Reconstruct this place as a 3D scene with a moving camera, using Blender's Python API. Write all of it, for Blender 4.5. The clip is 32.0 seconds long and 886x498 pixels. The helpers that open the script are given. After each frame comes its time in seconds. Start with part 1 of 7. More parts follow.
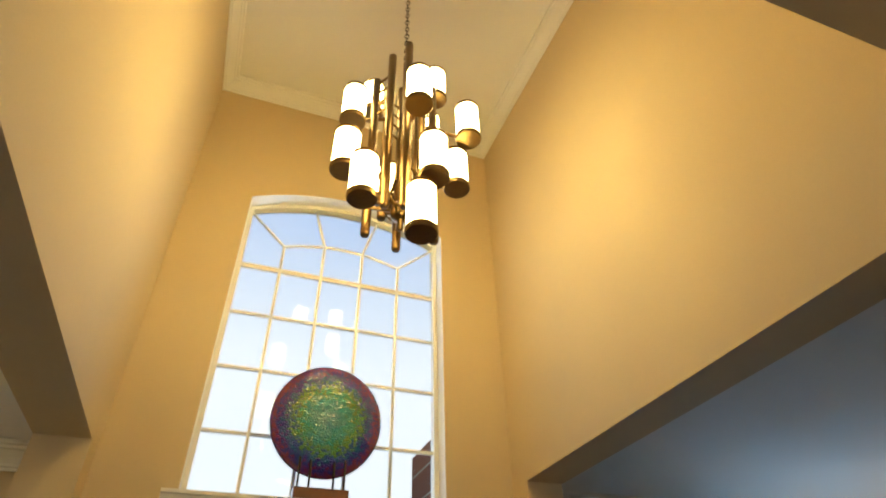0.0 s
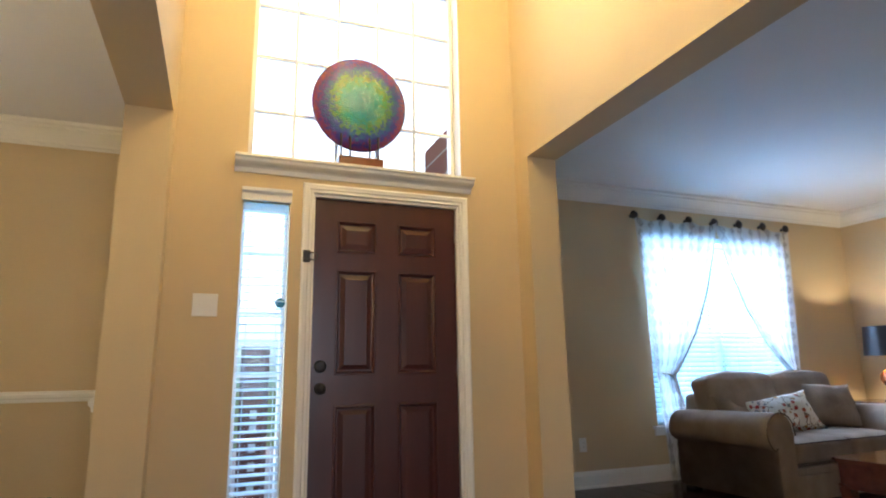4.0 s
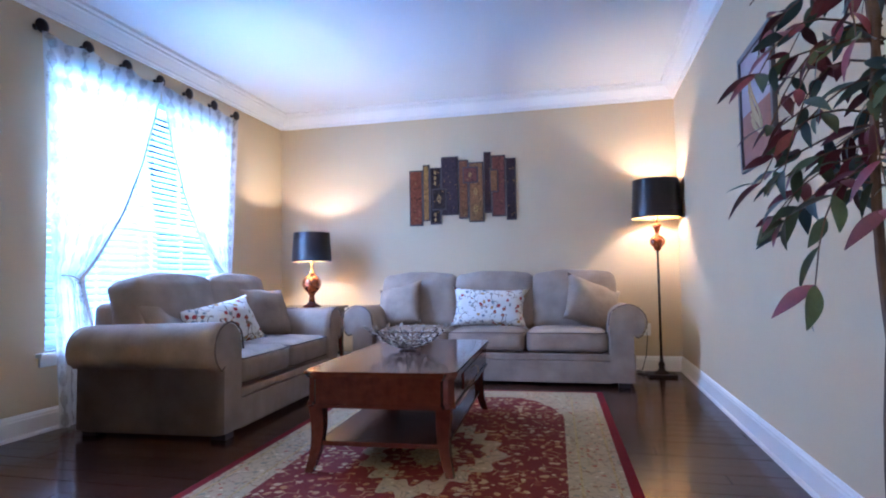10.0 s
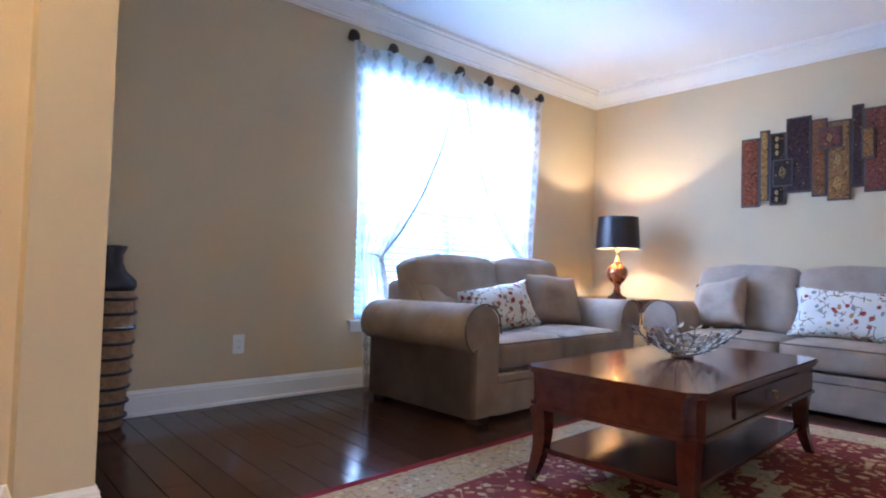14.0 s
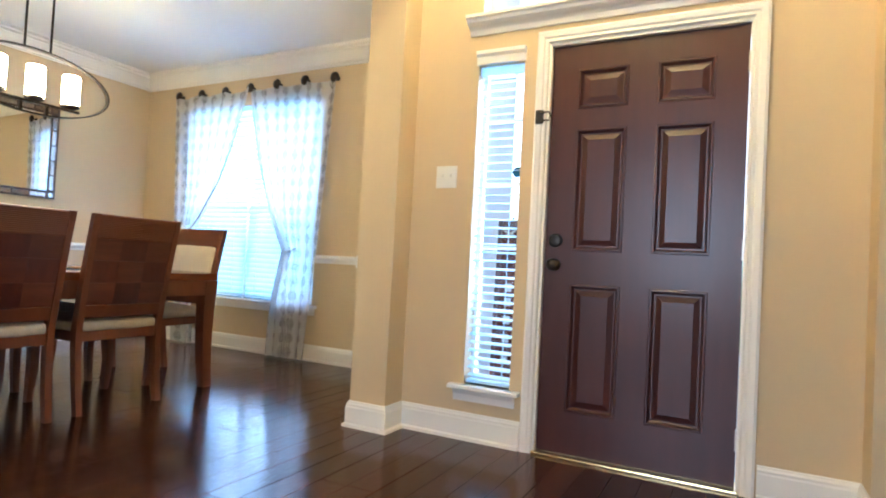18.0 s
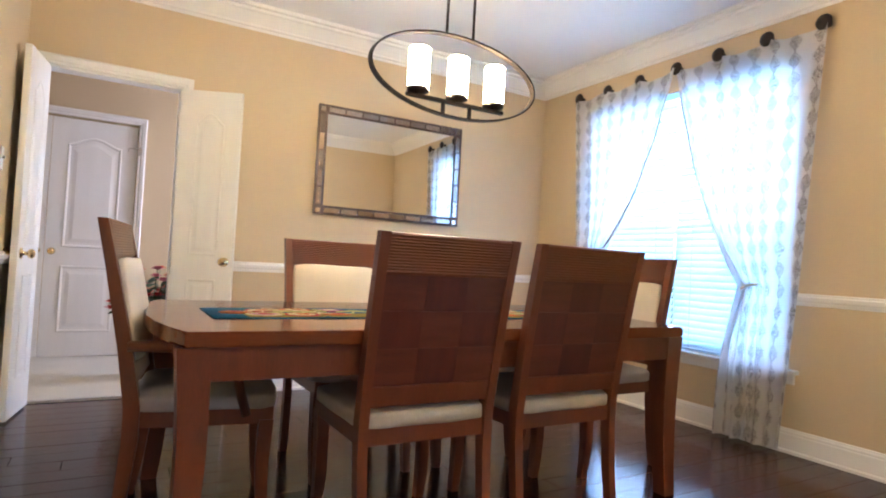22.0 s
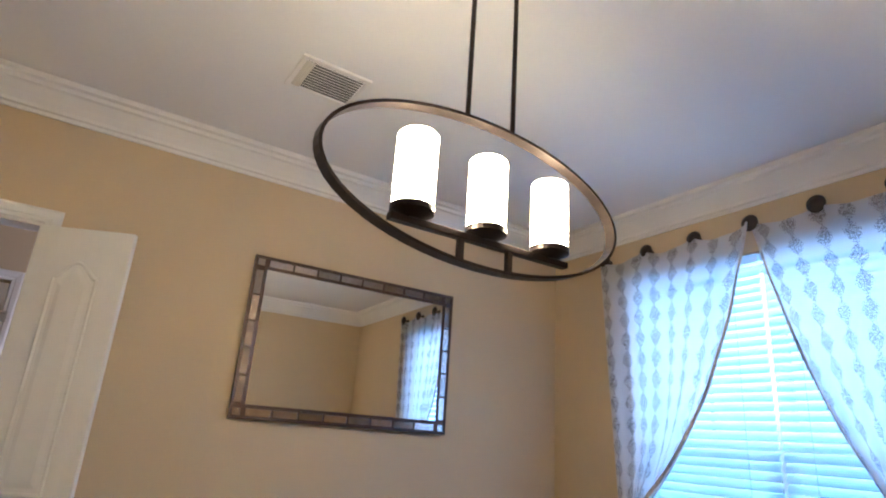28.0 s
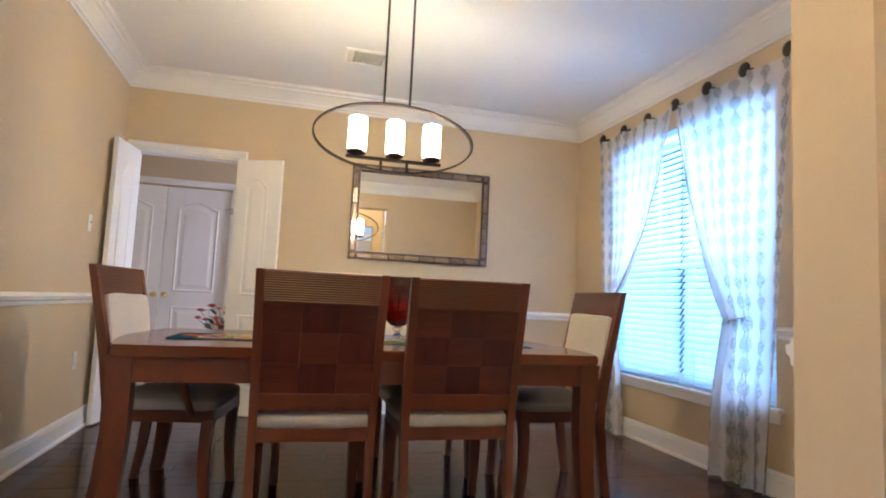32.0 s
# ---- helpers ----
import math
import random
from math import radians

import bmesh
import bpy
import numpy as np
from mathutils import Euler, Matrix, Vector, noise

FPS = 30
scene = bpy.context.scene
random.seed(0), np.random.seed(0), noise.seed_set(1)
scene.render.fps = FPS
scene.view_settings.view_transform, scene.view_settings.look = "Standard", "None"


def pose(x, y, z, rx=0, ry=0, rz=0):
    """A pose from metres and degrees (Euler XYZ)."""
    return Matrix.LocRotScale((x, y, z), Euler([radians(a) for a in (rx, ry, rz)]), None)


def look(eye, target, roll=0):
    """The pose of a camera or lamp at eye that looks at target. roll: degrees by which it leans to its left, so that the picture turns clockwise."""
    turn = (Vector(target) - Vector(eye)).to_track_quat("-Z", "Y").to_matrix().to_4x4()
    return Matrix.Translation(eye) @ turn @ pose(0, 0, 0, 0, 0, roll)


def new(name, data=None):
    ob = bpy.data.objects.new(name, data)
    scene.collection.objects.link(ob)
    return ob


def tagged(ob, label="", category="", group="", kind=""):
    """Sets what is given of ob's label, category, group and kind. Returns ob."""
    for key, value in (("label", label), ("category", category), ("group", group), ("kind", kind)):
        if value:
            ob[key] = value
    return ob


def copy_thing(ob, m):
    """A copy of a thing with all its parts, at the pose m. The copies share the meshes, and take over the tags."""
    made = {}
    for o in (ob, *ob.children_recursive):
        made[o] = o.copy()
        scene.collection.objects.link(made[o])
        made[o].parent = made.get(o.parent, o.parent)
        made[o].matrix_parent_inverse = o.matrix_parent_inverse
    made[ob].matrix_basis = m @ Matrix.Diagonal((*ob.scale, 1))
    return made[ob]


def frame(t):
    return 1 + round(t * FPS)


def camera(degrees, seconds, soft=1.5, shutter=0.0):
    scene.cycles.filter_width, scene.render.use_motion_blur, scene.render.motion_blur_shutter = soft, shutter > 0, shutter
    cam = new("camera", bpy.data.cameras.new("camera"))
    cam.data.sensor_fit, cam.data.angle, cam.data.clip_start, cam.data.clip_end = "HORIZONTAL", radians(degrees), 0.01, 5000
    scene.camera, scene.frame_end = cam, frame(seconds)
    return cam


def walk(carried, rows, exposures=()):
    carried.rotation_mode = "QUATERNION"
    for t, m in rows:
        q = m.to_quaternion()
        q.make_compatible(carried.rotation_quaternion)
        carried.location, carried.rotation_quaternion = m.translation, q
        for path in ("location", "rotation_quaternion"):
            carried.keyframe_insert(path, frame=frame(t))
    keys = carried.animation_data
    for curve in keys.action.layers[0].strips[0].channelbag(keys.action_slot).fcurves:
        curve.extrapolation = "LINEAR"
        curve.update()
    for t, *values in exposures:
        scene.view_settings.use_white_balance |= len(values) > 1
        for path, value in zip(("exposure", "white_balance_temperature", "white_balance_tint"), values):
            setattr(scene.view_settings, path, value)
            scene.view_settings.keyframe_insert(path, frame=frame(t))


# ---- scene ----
cam = camera(74.8, 32.0, soft=2.0)
PATH = [
    (0, (-0.208, 0.448, 1.445), (0.358, 1.918, 2.677), -1.32),
    (0.5, (-0.204, 0.399, 1.386), (0.356, 1.944, 2.527), -1.09),
    (1, (-0.195, 0.361, 1.331), (0.359, 1.978, 2.370), -0.94),
    (1.5, (-0.188, 0.311, 1.272), (0.364, 2.000, 2.190), -0.83),
    (2, (-0.201, 0.283, 1.221), (0.367, 2.039, 1.992), -1.15),
    (2.5, (-0.283, 0.257, 1.169), (0.330, 2.042, 1.811), -1.40),
    (3, (-0.365, 0.224, 1.116), (0.292, 2.032, 1.663), -2.22),
    (3.5, (-0.437, 0.204, 1.069), (0.251, 2.022, 1.537), -1.60),
    (5.5, (-0.492, 0.03, 0.925), (0.418, 1.795, 1.164), -0.7),
    (6, (-0.442, 0.02, 0.926), (0.675, 1.672, 1.082), -0.6),
    (6.5, (-0.363, 0.114, 0.919), (0.921, 1.643, 1.031), -0.8),
    (7, (-0.268, 0.306, 0.93), (1.165, 1.698, 1.021), -0.8),
    (7.5, (-0.187, 0.476, 0.931), (1.396, 1.695, 1.02), -0.8),
    (8, (-0.054, 0.679, 0.935), (1.639, 1.74, 1.019), -0.9),
    (8.5, (0.084, 0.857, 0.925), (1.859, 1.774, 1.013), -0.9),
    (9, (0.206, 1.084, 0.933), (2.091, 1.748, 1.017), -0.9),
    (9.5, (0.309, 1.276, 0.908), (2.24, 1.785, 1.005), -1.0),
    (10, (0.467, 1.459, 0.893), (2.41, 1.923, 0.998), -0.9),
    (10.5, (0.603, 1.571, 0.873), (2.547, 2.033, 0.974), -0.7),
    (11, (0.879, 1.636, 0.858), (2.818, 2.114, 0.958), -0.6),
    (11.5, (1.1, 1.628, 0.842), (3.031, 2.141, 0.943), -0.3),
    (12, (1.314, 1.547, 0.846), (3.225, 2.13, 0.942), -0.0),
    (12.5, (1.395, 1.438, 0.864), (3.274, 2.116, 0.959), 0.3),
    (13, (1.332, 1.34, 0.868), (3.167, 2.131, 0.961), 0.6),
    (13.5, (1.191, 1.256, 0.879), (2.868, 2.343, 0.957), 1.1),
    (14, (1.123, 1.167, 0.856), (2.442, 2.669, 0.927), 1.7),
    (14.5, (1.013, 1.049, 0.858), (2.03, 2.771, 0.907), 2.2),
    (16.5, (1.001, 0.68, 0.839), (0.742, 2.663, 0.878), 2.3),
    (17, (1.002, 0.678, 0.905), (0.478, 2.608, 0.92), 2.8),
    (17.5, (0.943, 0.672, 0.898), (0.214, 2.534, 0.934), 2.9),
    (18, (0.886, 0.672, 0.901), (-0.03, 2.449, 0.955), 3.0),
    (18.5, (0.821, 0.691, 0.91), (-0.269, 2.366, 0.976), 3.0),
    (19, (0.756, 0.767, 0.92), (-0.485, 2.334, 0.984), 3.0),
    (19.5, (0.68, 0.839, 0.937), (-0.727, 2.259, 0.992), 2.9),
    (20, (0.524, 0.893, 0.938), (-1.029, 2.152, 0.987), 3.0),
    (20.5, (0.272, 0.947, 0.944), (-1.357, 2.107, 0.994), 3.1),
    (21, (0.018, 0.993, 0.942), (-1.672, 2.063, 0.988), 3.1),
    (21.5, (-0.239, 1.091, 0.972), (-1.964, 2.102, 1.019), 3.2),
    (22, (-0.519, 1.204, 0.981), (-2.253, 2.198, 1.036), 3.1),
    (22.5, (-0.756, 1.287, 1.009), (-2.486, 2.289, 1.089), 3.2),
    (23, (-1.004, 1.377, 1.03), (-2.72, 2.398, 1.139), 3.2),
    (23.5, (-1.184, 1.394, 1.038), (-2.885, 2.439, 1.163), 3.4),
    (24, (-1.367, 1.373, 1.041), (-3.059, 2.431, 1.168), 3.5),
    (24.5, (-1.557, 1.328, 1.04), (-3.18, 2.491, 1.167), 3.8),
    (26.5, (-1.845, 1.315, 1.214), (-3.337, 2.599, 1.573), 3.7),
    (27, (-1.773, 1.504, 1.27), (-3.283, 2.704, 1.798), 4.2),
    (27.5, (-1.774, 1.628, 1.265), (-3.322, 2.746, 1.862), 4.2),
    (28, (-1.751, 1.769, 1.272), (-3.358, 2.779, 1.902), 4.0),
    (28.5, (-1.607, 1.918, 1.277), (-3.296, 2.76, 1.938), 3.9),
    (29, (-1.423, 2.012, 1.255), (-3.177, 2.7, 1.926), 3.7),
    (29.5, (-1.184, 2.009, 1.202), (-2.955, 2.649, 1.876), 3.5),
    (30, (-0.934, 1.997, 1.136), (-2.735, 2.617, 1.747), 3.4),
    (30.5, (-0.657, 1.981, 1.085), (-2.486, 2.605, 1.602), 2.9),
    (31, (-0.356, 2.0, 1.02), (-2.207, 2.624, 1.447), 2.9),
    (31.5, (-0.063, 2.01, 0.993), (-1.943, 2.627, 1.289), 2.7),
    (32, (0.227, 2.028, 0.977), (-1.699, 2.536, 1.16), 2.7),
]
EXPOSURES = [(0, -1.2, 6900, 11), (1.5, -1.05, 6800, 13), (3, -0.6, 6450, 16), (6, 0.42, 5300, 20), (8, 0.65, 5350, 21), (10, 0.47, 4850, 29), (13, 0.08, 4900, 30), (14.5, 0.7, 5500, 22), (17, 0.7, 5400, 13), (19, 0.72, 5300, 17), (20.5, 0.68, 5250, 18), (22, 0.78, 5450, 23), (24, 0.35, 5300, 23), (28, -0.3, 5300, 26), (30, -0.2, 5200, 26), (32, 0.42, 5350, 24)]
walk(cam, [(t, look(eye, target, roll)) for t, eye, target, roll in PATH], EXPOSURES)

# ---- world and light ----
world = bpy.data.worlds.new("world")
scene.world = world
world.use_nodes = True
wn = world.node_tree.nodes
sky = wn.new("ShaderNodeTexSky")
sky.sky_type = "NISHITA"
sky.sun_disc = False
sky.dust_density = 5.0
sky.sun_elevation = radians(48)
sky.sun_rotation = radians(200)
world.node_tree.links.new(sky.outputs[0], wn["Background"].inputs[0])
wn["Background"].inputs[1].default_value = 0.15


def lamp(name, kind, m, energy, col, **kw):
    d = bpy.data.lights.new(name, kind)
    d.energy, d.color = energy, col
    for k, v in kw.items():
        if k == "size":
            d.shape = "RECTANGLE"
            d.size, d.size_y = v
        elif k == "radius":
            d.shadow_soft_size = v
        elif k == "angle":
            d.angle = v
        elif k == "spread":
            d.spread = v
    ob = new(name, d)
    ob.matrix_world = m
    return ob


DAY = (0.53, 0.73, 1.0)
WARM = (1.0, 0.84, 0.52)
lamp("sun", "SUN", look((0, 0, 10), (1.2, 3.2, 7)), 2.5, (1.0, 0.95, 0.88), angle=radians(0.5))
# fill lamp added on the room side of the curtains to brighten the living room
lamp("daylight_fill", "AREA", look((4.31, 4.47, 1.45), (4.31, 0, 1.1)), 20, DAY, size=(1.8, 1.7), spread=radians(150))
lamp("daylight_fill", "AREA", look((4.31, 4.79, 1.4), (4.31, 0, 1.4)), 290, DAY, size=(1.8, 1.75))
lamp("daylight_fill", "AREA", look((-3.29, 4.79, 1.4), (-3.29, 0, 1.4)), 95, DAY, size=(1.62, 1.75))
lamp("daylight_fill", "AREA", look((0.29, 3.66, 3.2), (0.29, 0, 2.7)), 30, DAY, size=(1.2, 1.8))
lamp("daylight_fill", "AREA", look((-0.257, 3.56, 1.15), (-0.257, 0, 1.1)), 12, DAY, size=(0.24, 1.65))
# stands in for daylight from the unseen rear; its window is added
lamp("daylight_fill", "AREA", look((0.285, -3.06, 1.5), (0.285, 0, 1.4)), 50, (0.80, 0.90, 1.0), size=(1.5, 1.6))
# added lamp that brightens the hall through a made-up window
lamp("daylight_fill", "AREA", look((-5.75, 3.26, 1.55), (-5.75, 0, 1.3)), 26, (0.95, 0.96, 1.0), size=(0.9, 1.3))


# ---- materials ----
def nodes_of(name):
    m = bpy.data.materials.new(name)
    m.use_nodes = True
    nt = m.node_tree
    return m, nt, nt.nodes, nt.links, nt.nodes["Principled BSDF"]


def set_base(p, col, rough, metal=0.0, spec=0.5, coat=0.0):
    p.inputs["Base Color"].default_value = (*col, 1)
    p.inputs["Roughness"].default_value = rough
    p.inputs["Metallic"].default_value = metal
    p.inputs["Specular IOR Level"].default_value = spec
    p.inputs["Coat Weight"].default_value = coat
    p.inputs["Coat Roughness"].default_value = 0.12


def ramp(n, stops, interp="LINEAR"):
    r = n.new("ShaderNodeValToRGB")
    e = r.color_ramp.elements
    r.color_ramp.interpolation = interp
    while len(e) < len(stops):
        e.new(0.5)
    for k, (pos, c) in enumerate(stops):
        e[k].position, e[k].color = pos, (*c, 1)
    return r


def mul(c, f):
    return tuple(min(1.0, v * f) for v in c)


def mat(name, col, rough=0.5, metal=0.0, var=0.08, scale=3.0, bump=0.1, bscale=120.0, spec=0.5, coat=0.0, stretch=(1, 1, 1), dist=0.002, rand=0.0):
    """Paint, cloth, wood or metal: two scales of variation, fine relief."""
    m, nt, n, l, p = nodes_of(name)
    set_base(p, col, rough, metal, spec, coat)
    tc = n.new("ShaderNodeTexCoord")
    mp = n.new("ShaderNodeMapping")
    mp.inputs["Scale"].default_value = stretch
    l.new(tc.outputs["Object"], mp.inputs[0])
    a = n.new("ShaderNodeTexNoise")
    a.inputs["Scale"].default_value = scale
    a.inputs["Detail"].default_value = 6
    b = n.new("ShaderNodeTexNoise")
    b.inputs["Scale"].default_value = bscale
    b.inputs["Detail"].default_value = 3
    l.new(mp.outputs[0], a.inputs[0])
    l.new(mp.outputs[0], b.inputs[0])
    mx = n.new("ShaderNodeMath")
    mx.operation = "MULTIPLY_ADD"
    l.new(b.outputs[0], mx.inputs[0])
    mx.inputs[1].default_value = 0.45
    l.new(a.outputs[0], mx.inputs[2])
    r = ramp(n, [(0.45, mul(col, 1 - var)), (0.98, mul(col, 1 + var))])
    l.new(mx.outputs[0], r.inputs[0])
    out = r.outputs[0]
    if rand:
        oi = n.new("ShaderNodeObjectInfo")
        hs = n.new("ShaderNodeHueSaturation")
        ma = n.new("ShaderNodeMath")
        ma.operation = "MULTIPLY_ADD"
        ma.inputs[1].default_value, ma.inputs[2].default_value = 2 * rand, 1 - rand
        l.new(oi.outputs["Random"], ma.inputs[0])
        off = n.new("ShaderNodeMath")
        off.operation = "MULTIPLY"
        off.inputs[1].default_value = 53.0
        l.new(oi.outputs["Random"], off.inputs[0])
        l.new(off.outputs[0], mp.inputs["Location"])
        l.new(ma.outputs[0], hs.inputs["Value"])
        l.new(out, hs.inputs["Color"])
        out = hs.outputs[0]
    l.new(out, p.inputs["Base Color"])
    rr = n.new("ShaderNodeMapRange")
    rr.inputs["To Min"].default_value, rr.inputs["To Max"].default_value = max(0.02, rough * 0.85), min(1, rough * 1.15)
    l.new(a.outputs[0], rr.inputs[0])
    l.new(rr.outputs[0], p.inputs["Roughness"])
    if bump:
        bp = n.new("ShaderNodeBump")
        bp.inputs["Strength"].default_value = bump
        bp.inputs["Distance"].default_value = dist
        l.new(b.outputs[0], bp.inputs["Height"])
        l.new(bp.outputs[0], p.inputs["Normal"])
    return m


def glow(name, col, strength):
    m, nt, n, l, p = nodes_of(name)
    set_base(p, (0.9, 0.88, 0.82), 0.35)
    p.inputs["Emission Color"].default_value = (*col, 1)
    p.inputs["Emission Strength"].default_value = strength
    return m


def glass(name, col=(1, 1, 1), rough=0.0, thin=True):
    m, nt, n, l, p = nodes_of(name)
    if thin:
        tr, gl, mix, fr = n.new("ShaderNodeBsdfTransparent"), n.new("ShaderNodeBsdfGlossy"), n.new("ShaderNodeMixShader"), n.new("ShaderNodeFresnel")
        tr.inputs[0].default_value = (*col, 1)
        gl.inputs["Roughness"].default_value = 0.02
        fr.inputs[0].default_value = 1.3
        l.new(fr.outputs[0], mix.inputs[0])
        l.new(tr.outputs[0], mix.inputs[1])
        l.new(gl.outputs[0], mix.inputs[2])
        l.new(mix.outputs[0], n["Material Output"].inputs[0])
    else:
        set_base(p, col, rough)
        p.inputs["Transmission Weight"].default_value = 1.0
        p.inputs["IOR"].default_value = 1.45
    return m


WALL = (0.60, 0.47, 0.295)
wall_paint = mat("wall_paint_tan", WALL, 0.75, var=0.04, scale=1.5, bump=0.12, bscale=160, spec=0.3)
white_paint = mat("trim_paint_white", (0.80, 0.78, 0.74), 0.38, var=0.03, bump=0.03)
ceil_paint = mat("ceiling_paint_white", (0.80, 0.79, 0.77), 0.8, var=0.02, scale=1.2, bump=0.25, bscale=70)
door_white = mat("door_paint_white", (0.82, 0.81, 0.78), 0.4, var=0.03, bump=0.08, bscale=50, stretch=(4, 4, 0.6))
floor_wood = mat("floor_wood_dark", (0.046, 0.0165, 0.0095), 0.15, var=0.45, scale=5, bump=0.2, bscale=40, stretch=(5, 0.5, 5), rand=0.38, spec=0.24, dist=0.0012)
gap_dark = mat("floor_joint_dark", (0.012, 0.007, 0.005), 0.6, var=0.2)
door_wood = mat("door_wood_maroon", (0.052, 0.0145, 0.0135), 0.30, var=0.14, scale=4, bump=0.04, bscale=60, stretch=(6, 6, 0.5))
cherry = mat("furniture_wood_cherry", (0.075, 0.018, 0.011), 0.17, var=0.3, scale=5, bump=0.08, bscale=50, stretch=(1, 5, 5))
maple = mat("furniture_wood_brown", (0.132, 0.039, 0.0155), 0.36, var=0.22, scale=4, bump=0.1, bscale=45, stretch=(4, 4, 0.7))
reed_wood = mat("reeded_wood_brown", (0.142, 0.044, 0.017), 0.34, var=0.2, scale=4, bump=0.1, bscale=45, stretch=(0.7, 4, 4))
maple_top = mat("table_wood_brown", (0.150, 0.046, 0.017), 0.15, var=0.18, scale=3, bump=0.03, bscale=40, stretch=(5, 0.7, 5))
veneer = mat("veneer_wood_dark", (0.070, 0.017, 0.010), 0.34, var=0.25, scale=6, bump=0.06, bscale=60, stretch=(5, 5, 0.8), rand=0.18)
veneer_pale = mat("veneer_wood_brown", (0.098, 0.027, 0.014), 0.34, var=0.25, scale=6, bump=0.06, bscale=60, stretch=(0.8, 5, 5), rand=0.18)
suede = mat("upholstery_suede_taupe", (0.31, 0.245, 0.195), 0.9, var=0.26, scale=6, bump=0.25, bscale=260, spec=0.15)
suede_dark = mat("piping_taupe", (0.15, 0.115, 0.095), 0.9, var=0.1, bump=0.2, spec=0.1)
cream = mat("upholstery_cream", (0.66, 0.60, 0.50), 0.8, var=0.06, scale=6, bump=0.3, bscale=300, spec=0.2)
seat_cloth = mat("seat_cover_pale", (0.43, 0.41, 0.40), 0.55, var=0.12, scale=9, bump=0.4, bscale=60, dist=0.004)
iron = mat("iron_dark", (0.045, 0.035, 0.032), 0.4, metal=0.8, var=0.2, bump=0.05)
bronze = mat("bronze_antique", (0.20, 0.125, 0.055), 0.36, metal=1.0, var=0.2, bump=0.05)
pewter = mat("bronze_pale", (0.33, 0.25, 0.17), 0.45, metal=0.7, var=0.12, bump=0.05)
brass = mat("brass_polished", (0.78, 0.60, 0.30), 0.18, metal=1.0, var=0.08, bump=0.02)
steel = mat("steel_satin", (0.55, 0.53, 0.50), 0.3, metal=1.0, var=0.08, bump=0.02)
black_cloth = mat("shade_black", (0.012, 0.010, 0.014), 0.35, var=0.15, bump=0.1, bscale=400)
gold_lining = mat("shade_gold_lining", (0.85, 0.62, 0.24), 0.45, metal=0.7, var=0.06, bump=0.05)
black_plastic = mat("hardware_black", (0.012, 0.011, 0.011), 0.4, var=0.2, bump=0.05)
plastic_white = mat("plastic_white", (0.78, 0.77, 0.74), 0.35, var=0.02, bump=0.0)
blind_white = mat("blind_slat_white", (0.80, 0.82, 0.83), 0.5, var=0.03, bump=0.03)
# thin vinyl lets some daylight through; that light's cyan cast is put into the tint
_nt = blind_white.node_tree
_mx, _tl = _nt.nodes.new("ShaderNodeMixShader"), _nt.nodes.new("ShaderNodeBsdfTranslucent")
_tl.inputs[0].default_value = (0.54, 0.80, 0.90, 1)
_mx.inputs[0].default_value = 0.5
_out = _nt.nodes["Material Output"]
_nt.links.new(_out.inputs[0].links[0].from_socket, _mx.inputs[1])
_nt.links.new(_tl.outputs[0], _mx.inputs[2])
_nt.links.new(_mx.outputs[0], _out.inputs[0])
pot_dark = mat("vase_black_glaze", (0.016, 0.013, 0.014), 0.3, var=0.2, bump=0.1, bscale=30)
wicker = mat("wicker_brown", (0.30, 0.165, 0.075), 0.7, var=0.4, scale=30, bump=0.5, bscale=90)
bark = mat("bark_brown", (0.11, 0.065, 0.04), 0.85, var=0.3, scale=12, bump=0.6, bscale=40, dist=0.006)
tile_floor = mat("tile_cream", (0.62, 0.58, 0.50), 0.3, var=0.06, scale=5, bump=0.03)
grass_mat = mat("grass", (0.09, 0.14, 0.045), 0.95, var=0.35, scale=2.5, bump=0.8, bscale=60, dist=0.03)
concrete = mat("concrete", (0.42, 0.41, 0.39), 0.9, var=0.15, scale=3, bump=0.3, bscale=60)
roof_mat = mat("roof_shingle", (0.12, 0.11, 0.10), 0.9, var=0.3, scale=6, bump=0.6, bscale=25, dist=0.02)
hedge_mat = mat("hedge_leaf", (0.05, 0.09, 0.03), 0.8, var=0.4, scale=10, bump=0.3)
clear_glass = glass("window_glass")
red_glass = glass("glass_ruby", (0.35, 0.004, 0.015), 0.02, thin=False)
crystal = glass("glass_clear", (0.97, 0.98, 1.0), 0.0, thin=False)
amber = mat("glass_amber_mercury", (0.36, 0.10, 0.025), 0.10, metal=0.6, var=0.85, scale=34, bump=0.2, bscale=50, coat=1.0)
shade_glow = glow("shade_glass_lit", (1.0, 0.79, 0.30), 54.0)
shade_glow_d = glow("shade_glass_lit_soft", (1.0, 0.79, 0.38), 100.0)
bulb_glow = glow("bulb_lit", (1.0, 0.74, 0.40), 30.0)

mirror_m, _nt, _n, _l, _p = nodes_of("mirror_silver")
set_base(_p, (0.86, 0.87, 0.86), 0.015, metal=1.0)
frame_pewter = mat("mirror_frame_pewter", (0.105, 0.072, 0.062), 0.38, metal=0.75, var=0.2, scale=12, bump=0.08)
tile_mirror = mat("mirror_tile_grey", (0.42, 0.36, 0.33), 0.16, metal=1.0, var=0.15, scale=20, bump=0.12, bscale=18, rand=0.35)


